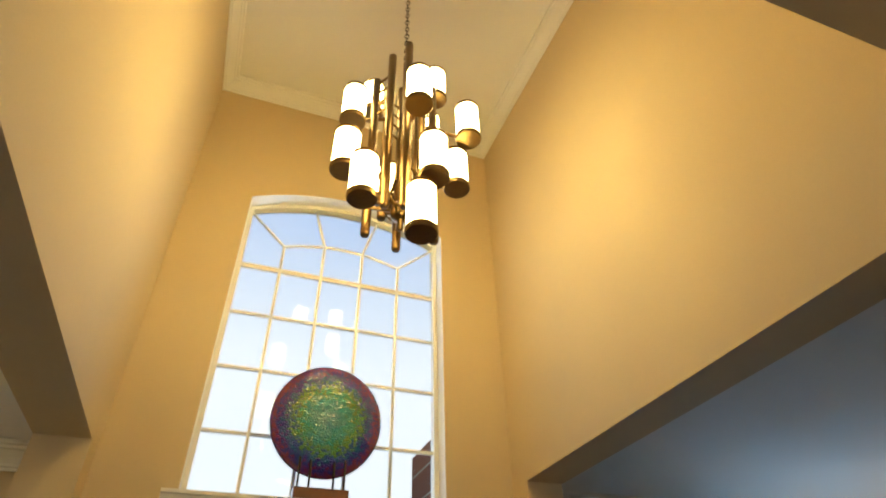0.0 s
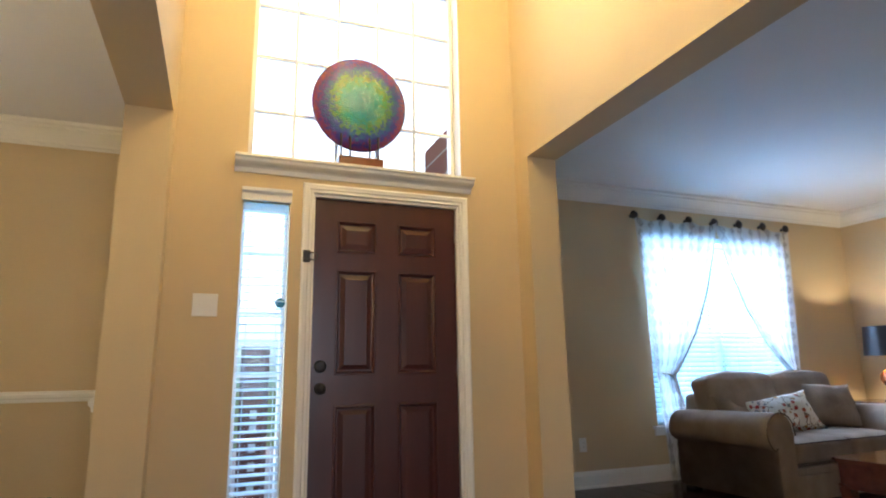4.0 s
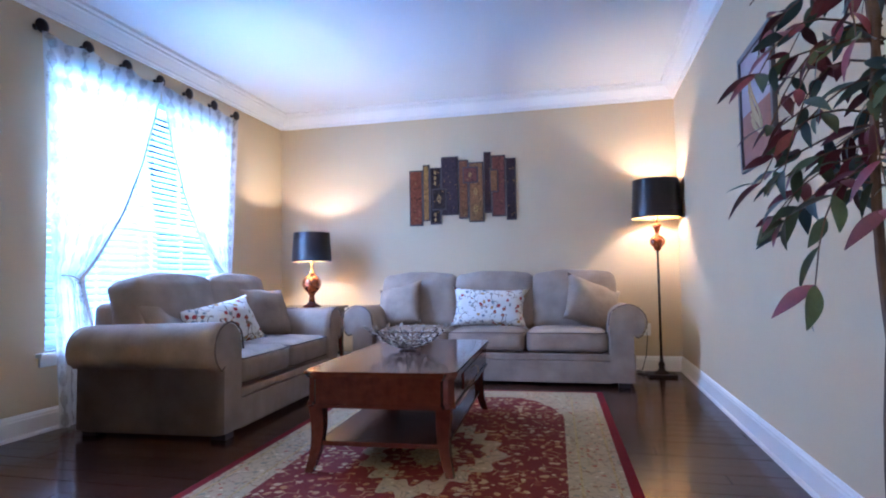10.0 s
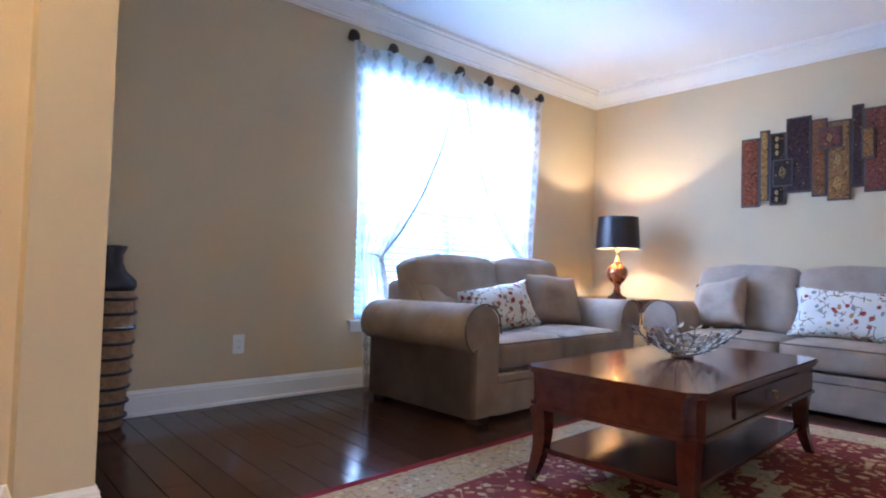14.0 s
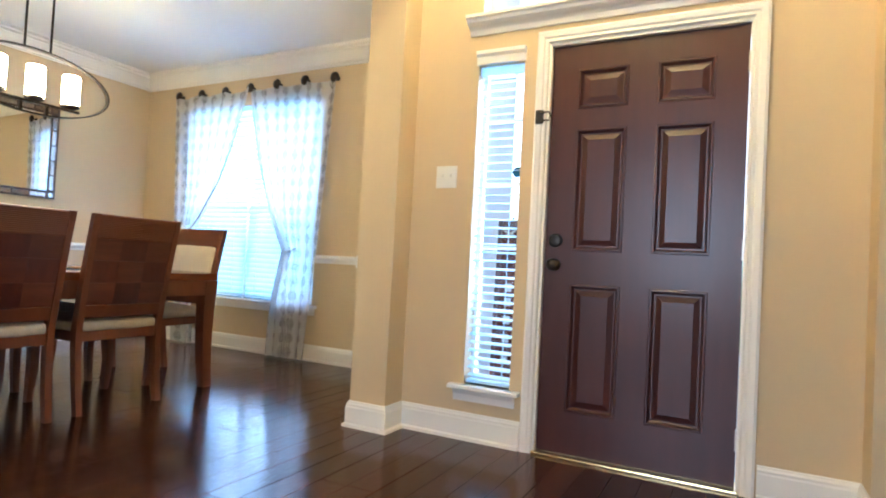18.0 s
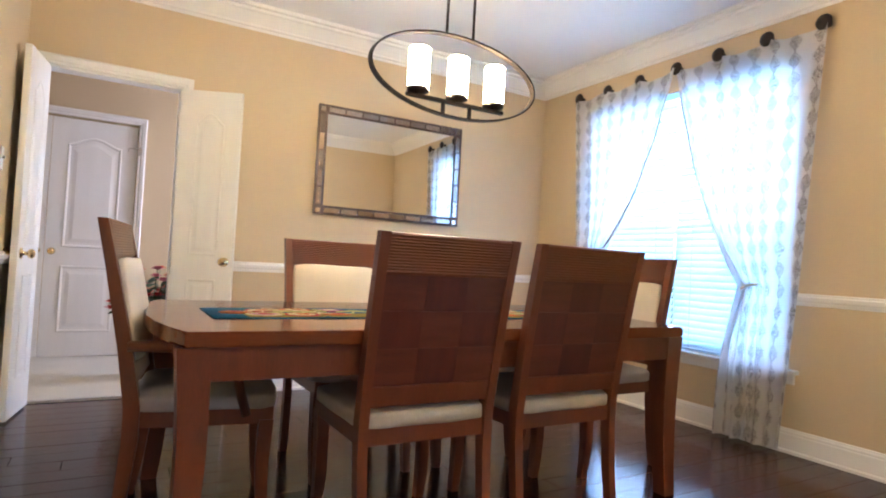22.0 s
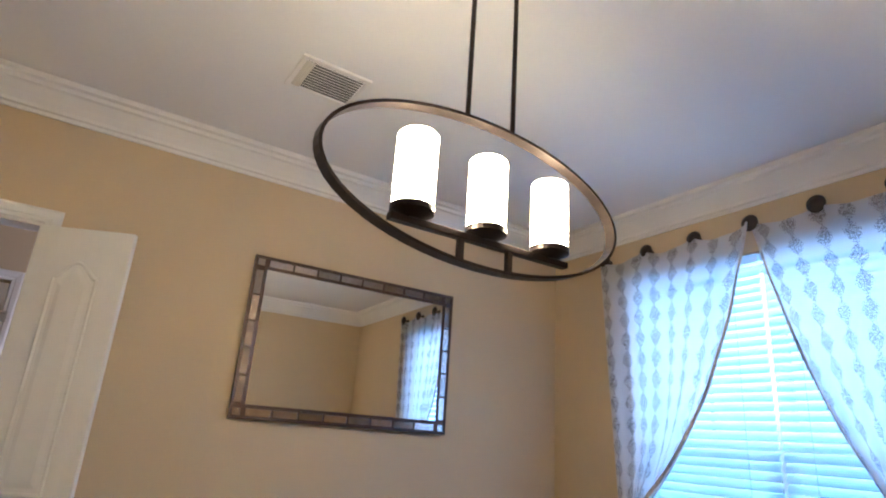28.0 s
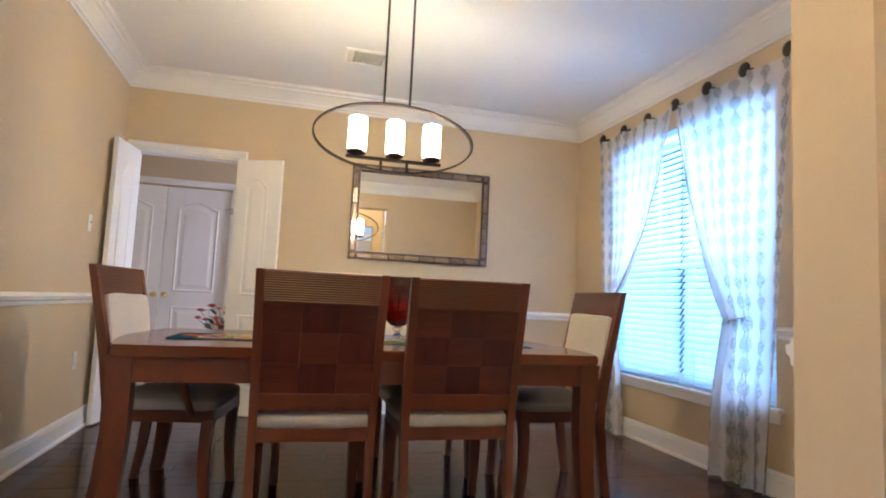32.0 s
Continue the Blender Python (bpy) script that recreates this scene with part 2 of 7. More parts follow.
def sheer(name):
    """Thin white voile with columns of embroidered medallions, laid by UV in metres of cloth."""
    m, nt, n, l, p = nodes_of(name)
    uv = n.new("ShaderNodeUVMap")
    sep = n.new("ShaderNodeSeparateXYZ")
    l.new(uv.outputs[0], sep.inputs[0])

    def math_(op, a, b=None, c=None):
        k = n.new("ShaderNodeMath")
        k.operation = op
        for i, v in enumerate((a, b, c)):
            if v is None:
                continue
            if isinstance(v, (int, float)):
                k.inputs[i].default_value = v
            else:
                l.new(v, k.inputs[i])
        return k.outputs[0]

    u, v = sep.outputs[0], sep.outputs[1]
    cu = math_("SUBTRACT", math_("FRACT", math_("DIVIDE", u, 0.165)), 0.5)
    cv = math_("SUBTRACT", math_("FRACT", math_("DIVIDE", v, 0.125)), 0.5)
    # medallion: an oval with pointed ends
    wid = math_("MULTIPLY_ADD", math_("COSINE", math_("MULTIPLY", cv, 5.6)), 0.125, 0.155)
    rag = n.new("ShaderNodeTexNoise")
    rag.inputs["Scale"].default_value = 110
    l.new(uv.outputs[0], rag.inputs[0])
    inside = math_("LESS_THAN", math_("ABSOLUTE", cu), math_("MULTIPLY_ADD", math_("SUBTRACT", rag.outputs[0], 0.5), 0.45, wid))
    vor = n.new("ShaderNodeTexVoronoi")
    vor.feature = "DISTANCE_TO_EDGE"
    vor.inputs["Scale"].default_value = 95
    l.new(uv.outputs[0], vor.inputs[0])
    lace = math_("LESS_THAN", vor.outputs["Distance"], 0.12)
    motif = math_("MULTIPLY", inside, lace)
    fine = n.new("ShaderNodeTexNoise")
    fine.inputs["Scale"].default_value = 900
    l.new(uv.outputs[0], fine.inputs[0])
    col = ramp(n, [(0.0, (0.80, 0.80, 0.79)), (1.0, (0.27, 0.25, 0.245))])
    l.new(motif, col.inputs[0])
    dif, trl, tra = n.new("ShaderNodeBsdfDiffuse"), n.new("ShaderNodeBsdfTranslucent"), n.new("ShaderNodeBsdfTransparent")
    l.new(col.outputs[0], dif.inputs[0])
    l.new(col.outputs[0], trl.inputs[0])
    m1, m2 = n.new("ShaderNodeMixShader"), n.new("ShaderNodeMixShader")
    m1.inputs[0].default_value = 0.5
    l.new(dif.outputs[0], m1.inputs[1])
    l.new(trl.outputs[0], m1.inputs[2])
    opaque = math_("MAXIMUM", math_("MULTIPLY", motif, 0.88), math_("MULTIPLY_ADD", fine.outputs[0], 0.2, 0.60))
    l.new(opaque, m2.inputs[0])
    l.new(tra.outputs[0], m2.inputs[1])
    l.new(m1.outputs[0], m2.inputs[2])
    l.new(m2.outputs[0], n["Material Output"].inputs[0])
    return m


voile = sheer("curtain_voile_embroidered")


def floral(name, base, stems, blooms, scale, coords="Object", weight=0.34, bump=0.25, line=0.035, broken=0.0):
    """Printed or embroidered cloth: curling stems and scattered blooms on a plain ground."""
    m, nt, n, l, p = nodes_of(name)
    set_base(p, base, 0.85, spec=0.2)
    tc = n.new("ShaderNodeTexCoord")
    warp = n.new("ShaderNodeTexNoise")
    warp.inputs["Scale"].default_value = scale * 0.45
    l.new(tc.outputs[coords], warp.inputs[0])
    mixv = n.new("ShaderNodeMix")
    mixv.data_type = "VECTOR"
    mixv.inputs[0].default_value = 0.06
    l.new(tc.outputs[coords], mixv.inputs[4])
    l.new(warp.outputs["Color"], mixv.inputs[5])
    v1 = n.new("ShaderNodeTexVoronoi")
    v1.feature = "DISTANCE_TO_EDGE"
    v1.inputs["Scale"].default_value = scale
    l.new(mixv.outputs[1], v1.inputs[0])
    v2 = n.new("ShaderNodeTexVoronoi")
    v2.inputs["Scale"].default_value = scale * 1.7
    l.new(mixv.outputs[1], v2.inputs[0])
    stem = n.new("ShaderNodeMath")
    stem.operation = "LESS_THAN"
    stem.inputs[1].default_value = line
    l.new(v1.outputs["Distance"], stem.inputs[0])
    if broken:
        gaps = n.new("ShaderNodeTexNoise")
        gaps.inputs["Scale"].default_value = scale * 0.8
        l.new(tc.outputs[coords], gaps.inputs[0])
        keep, cut = n.new("ShaderNodeMath"), n.new("ShaderNodeMath")
        keep.operation, cut.operation = "GREATER_THAN", "MULTIPLY"
        keep.inputs[1].default_value = broken
        l.new(gaps.outputs[0], keep.inputs[0])
        l.new(keep.outputs[0], cut.inputs[0])
        l.new(stem.outputs[0], cut.inputs[1])
        stem = cut
    bloom = n.new("ShaderNodeMath")
    bloom.operation = "LESS_THAN"
    bloom.inputs[1].default_value = weight
    l.new(v2.outputs["Distance"], bloom.inputs[0])
    sepc = n.new("ShaderNodeSeparateColor")
    l.new(v2.outputs["Color"], sepc.inputs[0])
    k = len(blooms)
    pal = ramp(n, [(i / k, c) for i, c in enumerate(blooms)], "CONSTANT")
    l.new(sepc.outputs[0], pal.inputs[0])
    pick = n.new("ShaderNodeMath")
    pick.operation = "GREATER_THAN"
    pick.inputs[1].default_value = 0.35
    l.new(sepc.outputs[1], pick.inputs[0])
    both = n.new("ShaderNodeMath")
    both.operation = "MULTIPLY"
    l.new(bloom.outputs[0], both.inputs[0])
    l.new(pick.outputs[0], both.inputs[1])
    a, b = n.new("ShaderNodeMix"), n.new("ShaderNodeMix")
    a.data_type = b.data_type = "RGBA"
    l.new(stem.outputs[0], a.inputs[0])
    a.inputs[6].default_value, a.inputs[7].default_value = (*base, 1), (*stems, 1)
    l.new(both.outputs[0], b.inputs[0])
    l.new(a.outputs[2], b.inputs[6])
    l.new(pal.outputs[0], b.inputs[7])
    l.new(b.outputs[2], p.inputs["Base Color"])
    weave = n.new("ShaderNodeTexNoise")
    weave.inputs["Scale"].default_value = 300
    l.new(tc.outputs[coords], weave.inputs[0])
    bp = n.new("ShaderNodeBump")
    bp.inputs["Strength"].default_value = bump
    bp.inputs["Distance"].default_value = 0.002
    l.new(weave.outputs[0], bp.inputs["Height"])
    l.new(bp.outputs[0], p.inputs["Normal"])
    return m


pillow_print = floral("pillow_print_floral", (0.70, 0.68, 0.63), (0.22, 0.17, 0.13), [(0.33, 0.10, 0.06), (0.30, 0.29, 0.26), (0.40, 0.24, 0.08), (0.22, 0.25, 0.27), (0.35, 0.05, 0.05)], 15, line=0.035, weight=0.36, broken=0.5)
rug_field = floral("rug_pile_red", (0.145, 0.018, 0.016), (0.34, 0.21, 0.10), [(0.38, 0.26, 0.13), (0.20, 0.05, 0.03), (0.42, 0.31, 0.18), (0.33, 0.17, 0.07)], 15, weight=0.40, bump=0.8, line=0.04, broken=0.52)
rug_cream = floral("rug_pile_cream", (0.37, 0.30, 0.195), (0.24, 0.19, 0.12), [(0.25, 0.16, 0.09), (0.20, 0.20, 0.14), (0.30, 0.10, 0.06), (0.50, 0.42, 0.28)], 19, weight=0.34, bump=0.8, line=0.03)
rug_gold = floral("rug_pile_gold", (0.40, 0.31, 0.15), (0.24, 0.16, 0.06), [(0.17, 0.15, 0.09), (0.30, 0.14, 0.06), (0.46, 0.38, 0.22)], 24, weight=0.36, bump=0.8)
rug_red = mat("rug_edge_red", (0.15, 0.010, 0.016), 0.95, var=0.15, scale=8, bump=0.8, bscale=250, spec=0.1)


def brick_mat():
    m, nt, n, l, p = nodes_of("brick_facade")
    set_base(p, (0.3, 0.12, 0.08), 0.85)
    tc = n.new("ShaderNodeTexCoord")
    mp = n.new("ShaderNodeMapping")
    mp.inputs["Rotation"].default_value = (radians(90), 0, radians(90))
    b = n.new("ShaderNodeTexBrick")
    b.inputs["Color1"].default_value, b.inputs["Color2"].default_value = (0.33, 0.14, 0.09, 1), (0.23, 0.085, 0.06, 1)
    b.inputs["Mortar"].default_value = (0.45, 0.42, 0.38, 1)
    b.inputs["Scale"].default_value = 1.0
    b.inputs["Brick Width"].default_value, b.inputs["Row Height"].default_value, b.inputs["Mortar Size"].default_value = 0.21, 0.073, 0.008
    l.new(tc.outputs["Object"], mp.inputs[0])
    l.new(mp.outputs[0], b.inputs[0])
    l.new(b.outputs[0], p.inputs["Base Color"])
    bp = n.new("ShaderNodeBump")
    bp.inputs["Strength"].default_value, bp.inputs["Distance"].default_value = 0.6, 0.006
    bp.invert = True
    l.new(b.outputs["Fac"], bp.inputs["Height"])
    l.new(bp.outputs[0], p.inputs["Normal"])
    return m


brick = brick_mat()
# white in place of brick: the glare outside the sidelight put into the colour
porch_bright = mat("porch_bright_white", (0.80, 0.80, 0.78), 0.6, var=0.06, scale=4, bump=0.1)


# ---- mesh helpers ----
def mesh_ob(name, bm, m, smooth=False):
    d = bpy.data.meshes.new(name)
    bmesh.ops.recalc_face_normals(bm, faces=bm.faces)
    if smooth:
        for f in bm.faces:
            f.smooth = True
    bm.to_mesh(d)
    bm.free()
    d.materials.append(m)
    return new(name, d)


def part(name, bm, m, parent, label="", smooth=False):
    ob = mesh_ob(name, bm, m, smooth)
    ob.parent = parent
    if label:
        ob["label"] = label
    return ob


def thing(name, m, label, category, group=""):
    ob = new(name)
    ob.empty_display_size = 0.1
    ob.matrix_world = m
    return tagged(ob, label, category, group)


def structure(name, bm, m, label="", smooth=False):
    return tagged(mesh_ob(name, bm, m, smooth), label, "", "", "structure")


def box(bm, a, b, bev=0.0, seg=2):
    r = bmesh.ops.create_cube(bm, size=1.0)
    v = r["verts"]
    for k in v:
        k.co = Vector([(a[i] + b[i]) / 2 + k.co[i] * (b[i] - a[i]) for i in range(3)])
    if bev:
        e = list({e for k in v for e in k.link_edges})
        bmesh.ops.bevel(bm, geom=e, offset=bev, segments=seg, affect="EDGES", profile=0.6)
    return bm


def boxm(a, b, bev=0.0, seg=2):
    return box(bmesh.new(), a, b, bev, seg)


def lathe(bm, prof, seg=24, at=(0, 0, 0), axis="z", a0=0.0, a1=2 * math.pi):
    """prof: (radius, height) from bottom to top."""
    full = abs(a1 - a0 - 2 * math.pi) < 1e-6
    cnt = seg if full else seg + 1
    rings = []
    for r, h in prof:
        ring = []
        for i in range(cnt):
            t = a0 + (a1 - a0) * i / seg
            c = Vector((r * math.cos(t), r * math.sin(t), h))
            if axis == "x":
                c = Vector((c.z, c.x, c.y))
            elif axis == "y":
                c = Vector((c.x, c.z, c.y))
            ring.append(bm.verts.new(c + Vector(at)))
        rings.append(ring)
    for p, q in zip(rings, rings[1:]):
        for i in range(cnt if full else cnt - 1):
            j = (i + 1) % cnt
            bm.faces.new((p[i], p[j], q[j], q[i]))
    if full:
        if prof[0][0] > 1e-5:
            bm.faces.new(list(reversed(rings[0])))
        if prof[-1][0] > 1e-5:
            bm.faces.new(rings[-1])
    return bm


def lathem(prof, seg=24, at=(0, 0, 0), axis="z"):
    return lathe(bmesh.new(), prof, seg, at, axis)


def tube(bm, pts, r, seg=8, closed=False):
    """A round bar along points; r may be a number or a list."""
    pts = [Vector(p) for p in pts]
    cnt = len(pts)
    rings = []
    up = Vector((0, 0, 1))
    for i, p in enumerate(pts):
        a = pts[(i - 1) % cnt] if (closed or i) else p
        b = pts[(i + 1) % cnt] if (closed or i < cnt - 1) else p
        d = (b - a).normalized()
        ref = up if abs(d.z) < 0.95 else Vector((1, 0, 0))
        s = d.cross(ref).normalized()
        t = s.cross(d)
        rad = r[i] if isinstance(r, (list, tuple)) else r
        rings.append([bm.verts.new(p + (s * math.cos(k * 2 * math.pi / seg) + t * math.sin(k * 2 * math.pi / seg)) * rad) for k in range(seg)])
    prs = list(zip(rings, rings[1:])) + ([(rings[-1], rings[0])] if closed else [])
    for p, q in prs:
        for k in range(seg):
            j = (k + 1) % seg
            bm.faces.new((p[k], p[j], q[j], q[k]))
    if not closed:
        bm.faces.new(list(reversed(rings[0])))
        bm.faces.new(rings[-1])
    return bm


def tubem(pts, r, seg=8, closed=False):
    return tube(bmesh.new(), pts, r, seg, closed)


def prism(bm, poly, z0, z1, axis="z"):
    """Polygon (two coordinates) raised along an axis."""
    def co(p, h):
        return {"z": (p[0], p[1], h), "y": (p[0], h, p[1]), "x": (h, p[0], p[1])}[axis]
    lo = [bm.verts.new(co(p, z0)) for p in poly]
    hi = [bm.verts.new(co(p, z1)) for p in poly]
    bm.faces.new(lo)
    bm.faces.new(hi)
    for i in range(len(poly)):
        j = (i + 1) % len(poly)
        bm.faces.new((lo[i], lo[j], hi[j], hi[i]))
    return bm


def prismm(poly, z0, z1, axis="z"):
    return prism(bmesh.new(), poly, z0, z1, axis)


def sweep(bm, pts, prof, closed=False):
    """A moulding along a line on plan; prof: (offset to the left of the way, height), mitred."""
    pts = [Vector((p[0], p[1])) for p in pts]
    cnt = len(pts)
    cols = []
    for i, p in enumerate(pts):
        d1 = (p - pts[i - 1]).normalized() if (closed or i) else (pts[1] - p).normalized()
        d2 = (pts[(i + 1) % cnt] - p).normalized() if (closed or i < cnt - 1) else d1
        n1, n2 = Vector((-d1.y, d1.x)), Vector((-d2.y, d2.x))
        mm = (n1 + n2) / max(0.2, 1 + n1.dot(n2))
        cols.append([bm.verts.new((p.x + mm.x * o, p.y + mm.y * o, z)) for o, z in prof])
    k = len(prof)
    prs = list(zip(cols, cols[1:])) + ([(cols[-1], cols[0])] if closed else [])
    for a, b in prs:
        for i in range(k):
            j = (i + 1) % k
            bm.faces.new((a[i], a[j], b[j], b[i]))
    if not closed:
        bm.faces.new(cols[0])
        bm.faces.new(list(reversed(cols[-1])))
    return bm


def wall(name, axis, at, thick, u0, u1, z0, z1, holes=(), m=None, label=""):
    """A wall in a plane x or y = at, thick to the positive side (or negative), with rectangular holes (u0, z0, u1, z1)."""
    us = sorted({u0, u1, *[h[0] for h in holes], *[h[2] for h in holes]})
    zs = sorted({z0, z1, *[h[1] for h in holes], *[h[3] for h in holes]})
    bm = bmesh.new()
    cell = {}
    lo, hi = sorted((at, at + thick))
    for i in range(len(us) - 1):
        for j in range(len(zs) - 1):
            c = ((us[i] + us[i + 1]) / 2, (zs[j] + zs[j + 1]) / 2)
            if not any(h[0] < c[0] < h[2] and h[1] < c[1] < h[3] for h in holes):
                cell[i, j] = 1
    vs = {}

    def vert(i, j, s):
        key = (i, j, s)
        if key not in vs:
            vs[key] = bm.verts.new((s, us[i], zs[j]) if axis == "x" else (us[i], s, zs[j]))
        return vs[key]
    for i, j in cell:
        for s in (lo, hi):
            bm.faces.new((vert(i, j, s), vert(i + 1, j, s), vert(i + 1, j + 1, s), vert(i, j + 1, s)))
        for di, dj, a, b in ((-1, 0, (i, j), (i, j + 1)), (1, 0, (i + 1, j), (i + 1, j + 1)), (0, -1, (i, j), (i + 1, j)), (0, 1, (i, j + 1), (i + 1, j + 1))):
            if (i + di, j + dj) not in cell:
                bm.faces.new((vert(*a, lo), vert(*b, lo), vert(*b, hi), vert(*a, hi)))
    return structure(name, bm, m or wall_paint, label)


def arc(cx, cz, r, a0, a1, k):
    return [(cx + r * math.cos(radians(a0 + (a1 - a0) * i / k)), cz + r * math.sin(radians(a0 + (a1 - a0) * i / k))) for i in range(k + 1)]

# ---- plan ----
FX0, FX1, FY, JY, PY, HZ = -0.755, 1.33, 3.45, 0.89, 3.28, 2.365      # foyer, jambs, header
DX0, DX1, DY0 = -4.80, -0.98, 0.70                                   # dining room
LX0, LX1, LY0 = 1.54, 6.30, 0.56                                     # living room
YF, CZ, FZ = 4.69, 2.74, 5.12                                        # front wall, ceilings
DW = (-4.14, 0.48, -2.455, 2.33)                                     # dining window
LW = (3.39, 0.48, 5.24, 2.33)                                        # living window
SL = (-0.385, 0.285, -0.13, 1.965)                                     # sidelight
AW = (-0.375, 2.213, 0.935, 4.22)                                     # arched window
DOOR = (0.0, 0.0, 0.905, 2.035)
HALL = (0.79, 0.0, 1.565, 2.08)

wall("wall_living_front", "y", YF, 0.16, LX0, LX1 + 0.15, 0, CZ + 0.1, [LW])
wall("wall_living_east", "x", LX1, 0.15, LY0 - 0.15, YF, 0, CZ + 0.1)
wall("wall_living_south", "y", LY0, -0.15, LX0, LX1, 0, CZ + 0.1)
wall("wall_foyer_east", "x", FX1, LX0 - FX1, -3.0, FY, 0, FZ + 0.1, [(JY, -0.01, PY, HZ)])
wall("wall_foyer_west", "x", FX0, DX1 - FX0, -3.0, FY, 0, FZ + 0.1, [(JY, -0.01, PY, HZ)])
wall("wall_wing_east", "x", FX1, LX0 - FX1, FY, YF + 0.16, 0, CZ + 0.1)
wall("wall_wing_west", "x", FX0, DX1 - FX0, FY, YF + 0.16, 0, CZ + 0.1)
wall("wall_dining_front", "y", YF, 0.16, DX0 - 0.12, DX1, 0, CZ + 0.1, [DW])
wall("wall_dining_west", "x", DX0, -0.12, -1.2, YF, 0, CZ + 0.1, [HALL])
wall("wall_dining_south", "y", DY0, -0.15, DX0, DX1, 0, CZ + 0.1)
wall("wall_foyer_front", "y", FY, 0.17, FX0, FX1, 0, FZ + 0.1, [DOOR, SL, AW])
wall("wall_foyer_bulkhead", "y", 0.85, -0.15, FX0, FX1, CZ, FZ + 0.1)
wall("wall_foyer_south", "y", -3.0, -0.15, FX0 - 0.24, FX1 + 0.24, 0, CZ + 0.1, [(-0.5, 0.65, 1.07, 2.35)])
wall("wall_hall_west", "x", -6.50, -0.12, -1.2, 3.2, 0, CZ + 0.1, [(0.05, -0.01, 1.37, 2.10)])
wall("wall_hall_north", "y", 3.2, 0.12, -6.62, DX0 - 0.12, 0, CZ + 0.1, [(-6.2, 0.9, -5.3, 2.2)])
wall("wall_hall_south", "y", -1.2, -0.12, -6.62, DX0, 0, CZ + 0.1)
wall("wall_closet_back", "x", -7.3, -0.1, -0.2, 1.8, 0, CZ)

# the arch over the tall window
bm = bmesh.new()
ARC_R, ARC_Z, ARC_X = 1.556, 2.648, 0.28
pts = arc(ARC_X, ARC_Z, ARC_R, 90 + 24.9, 90 - 24.9, 20)
for (xa, za), (xb, zb) in zip(pts, pts[1:]):
    prism(bm, [(xa, za), (xb, zb), (xb, 4.22), (xa, 4.22)], FY, FY + 0.17, "y")
structure("wall_foyer_arch", bm, wall_paint)

structure("ceiling_living", boxm((LX0, LY0, CZ), (LX1, YF, CZ + 0.08)), ceil_paint)
structure("ceiling_dining", boxm((DX0, DY0, CZ), (DX1, YF, CZ + 0.08)), ceil_paint)
structure("ceiling_foyer", boxm((FX0, 0.85, FZ), (FX1, FY, FZ + 0.08)), ceil_paint)
structure("ceiling_entry", boxm((FX0, -3.0, CZ), (FX1, 0.70, CZ + 0.08)), ceil_paint)
structure("ceiling_hall", boxm((-7.4, -1.2, CZ), (DX0 - 0.12, 3.2, CZ + 0.08)), ceil_paint)
structure("floor_slab", boxm((DX0 - 0.06, -3.1, -0.12), (LX1 + 0.1, YF + 0.1, -0.006)), gap_dark)
structure("floor_hall", boxm((-7.4, -1.3, -0.1), (DX0 - 0.062, 3.3, 0.002)), tile_floor)

CROWN = [(0, 2.585), (0.012, 2.585), (0.016, 2.60), (0.03, 2.605), (0.034, 2.62), (0.055, 2.65), (0.085, 2.685), (0.10, 2.692), (0.104, 2.708), (0.125, 2.715), (0.13, 2.738), (0, 2.738)]
structure("trim_crown_living", sweep(bmesh.new(), [(LX0, LY0), (LX1, LY0), (LX1, YF), (LX0, YF)], CROWN, True), white_paint)
structure("trim_crown_dining", sweep(bmesh.new(), [(DX0, DY0), (DX1, DY0), (DX1, YF), (DX0, YF)], CROWN, True), white_paint)
structure("trim_crown_foyer", sweep(bmesh.new(), [(FX0, 0.85), (FX1, 0.85), (FX1, FY), (FX0, FY)], [(o * 0.7, z * 0.7 + FZ - CZ * 0.7 - 0.001) for o, z in CROWN], True), ceil_paint)
BASE = [(0, 0), (0.028, 0), (0.028, 0.016), (0.016, 0.022), (0.016, 0.105), (0.013, 0.112), (0.013, 0.122), (0.008, 0.130), (0.006, 0.138), (0, 0.140)]


def baseboard(pts):
    structure("baseboard", sweep(bmesh.new(), pts, BASE), white_paint, "white painted baseboard")


baseboard([(LX0, JY), (LX0, LY0), (LX1, LY0), (LX1, YF), (LX0, YF), (LX0, PY), (FX1, PY), (FX1, FY), (0.972, FY)])
baseboard([(-0.066, FY), (FX0, FY), (FX0, PY), (DX1, PY), (DX1, YF), (DX0, YF), (DX0, 1.634)])
baseboard([(DX0, DY0 + 0.005), (DX1, DY0 + 0.005), (DX1, JY), (FX0, JY), (FX0, -3.0), (FX1, -3.0), (FX1, JY), (LX0, JY)])
RAIL = [(0, 0.858), (0.010, 0.860), (0.012, 0.880), (0.024, 0.888), (0.026, 0.908), (0.012, 0.914), (0.010, 0.926), (0, 0.928)]
structure("trim_chair_rail", sweep(bmesh.new(), [(DX1, PY), (DX1, YF), (DW[2] + 0.02, YF)], RAIL), white_paint)
structure("trim_chair_rail", sweep(bmesh.new(), [(DW[0] - 0.02, YF), (DX0, YF), (DX0, 1.634)], RAIL), white_paint)
structure("trim_chair_rail", sweep(bmesh.new(), [(DX0, DY0), (DX1, DY0)], RAIL), white_paint)


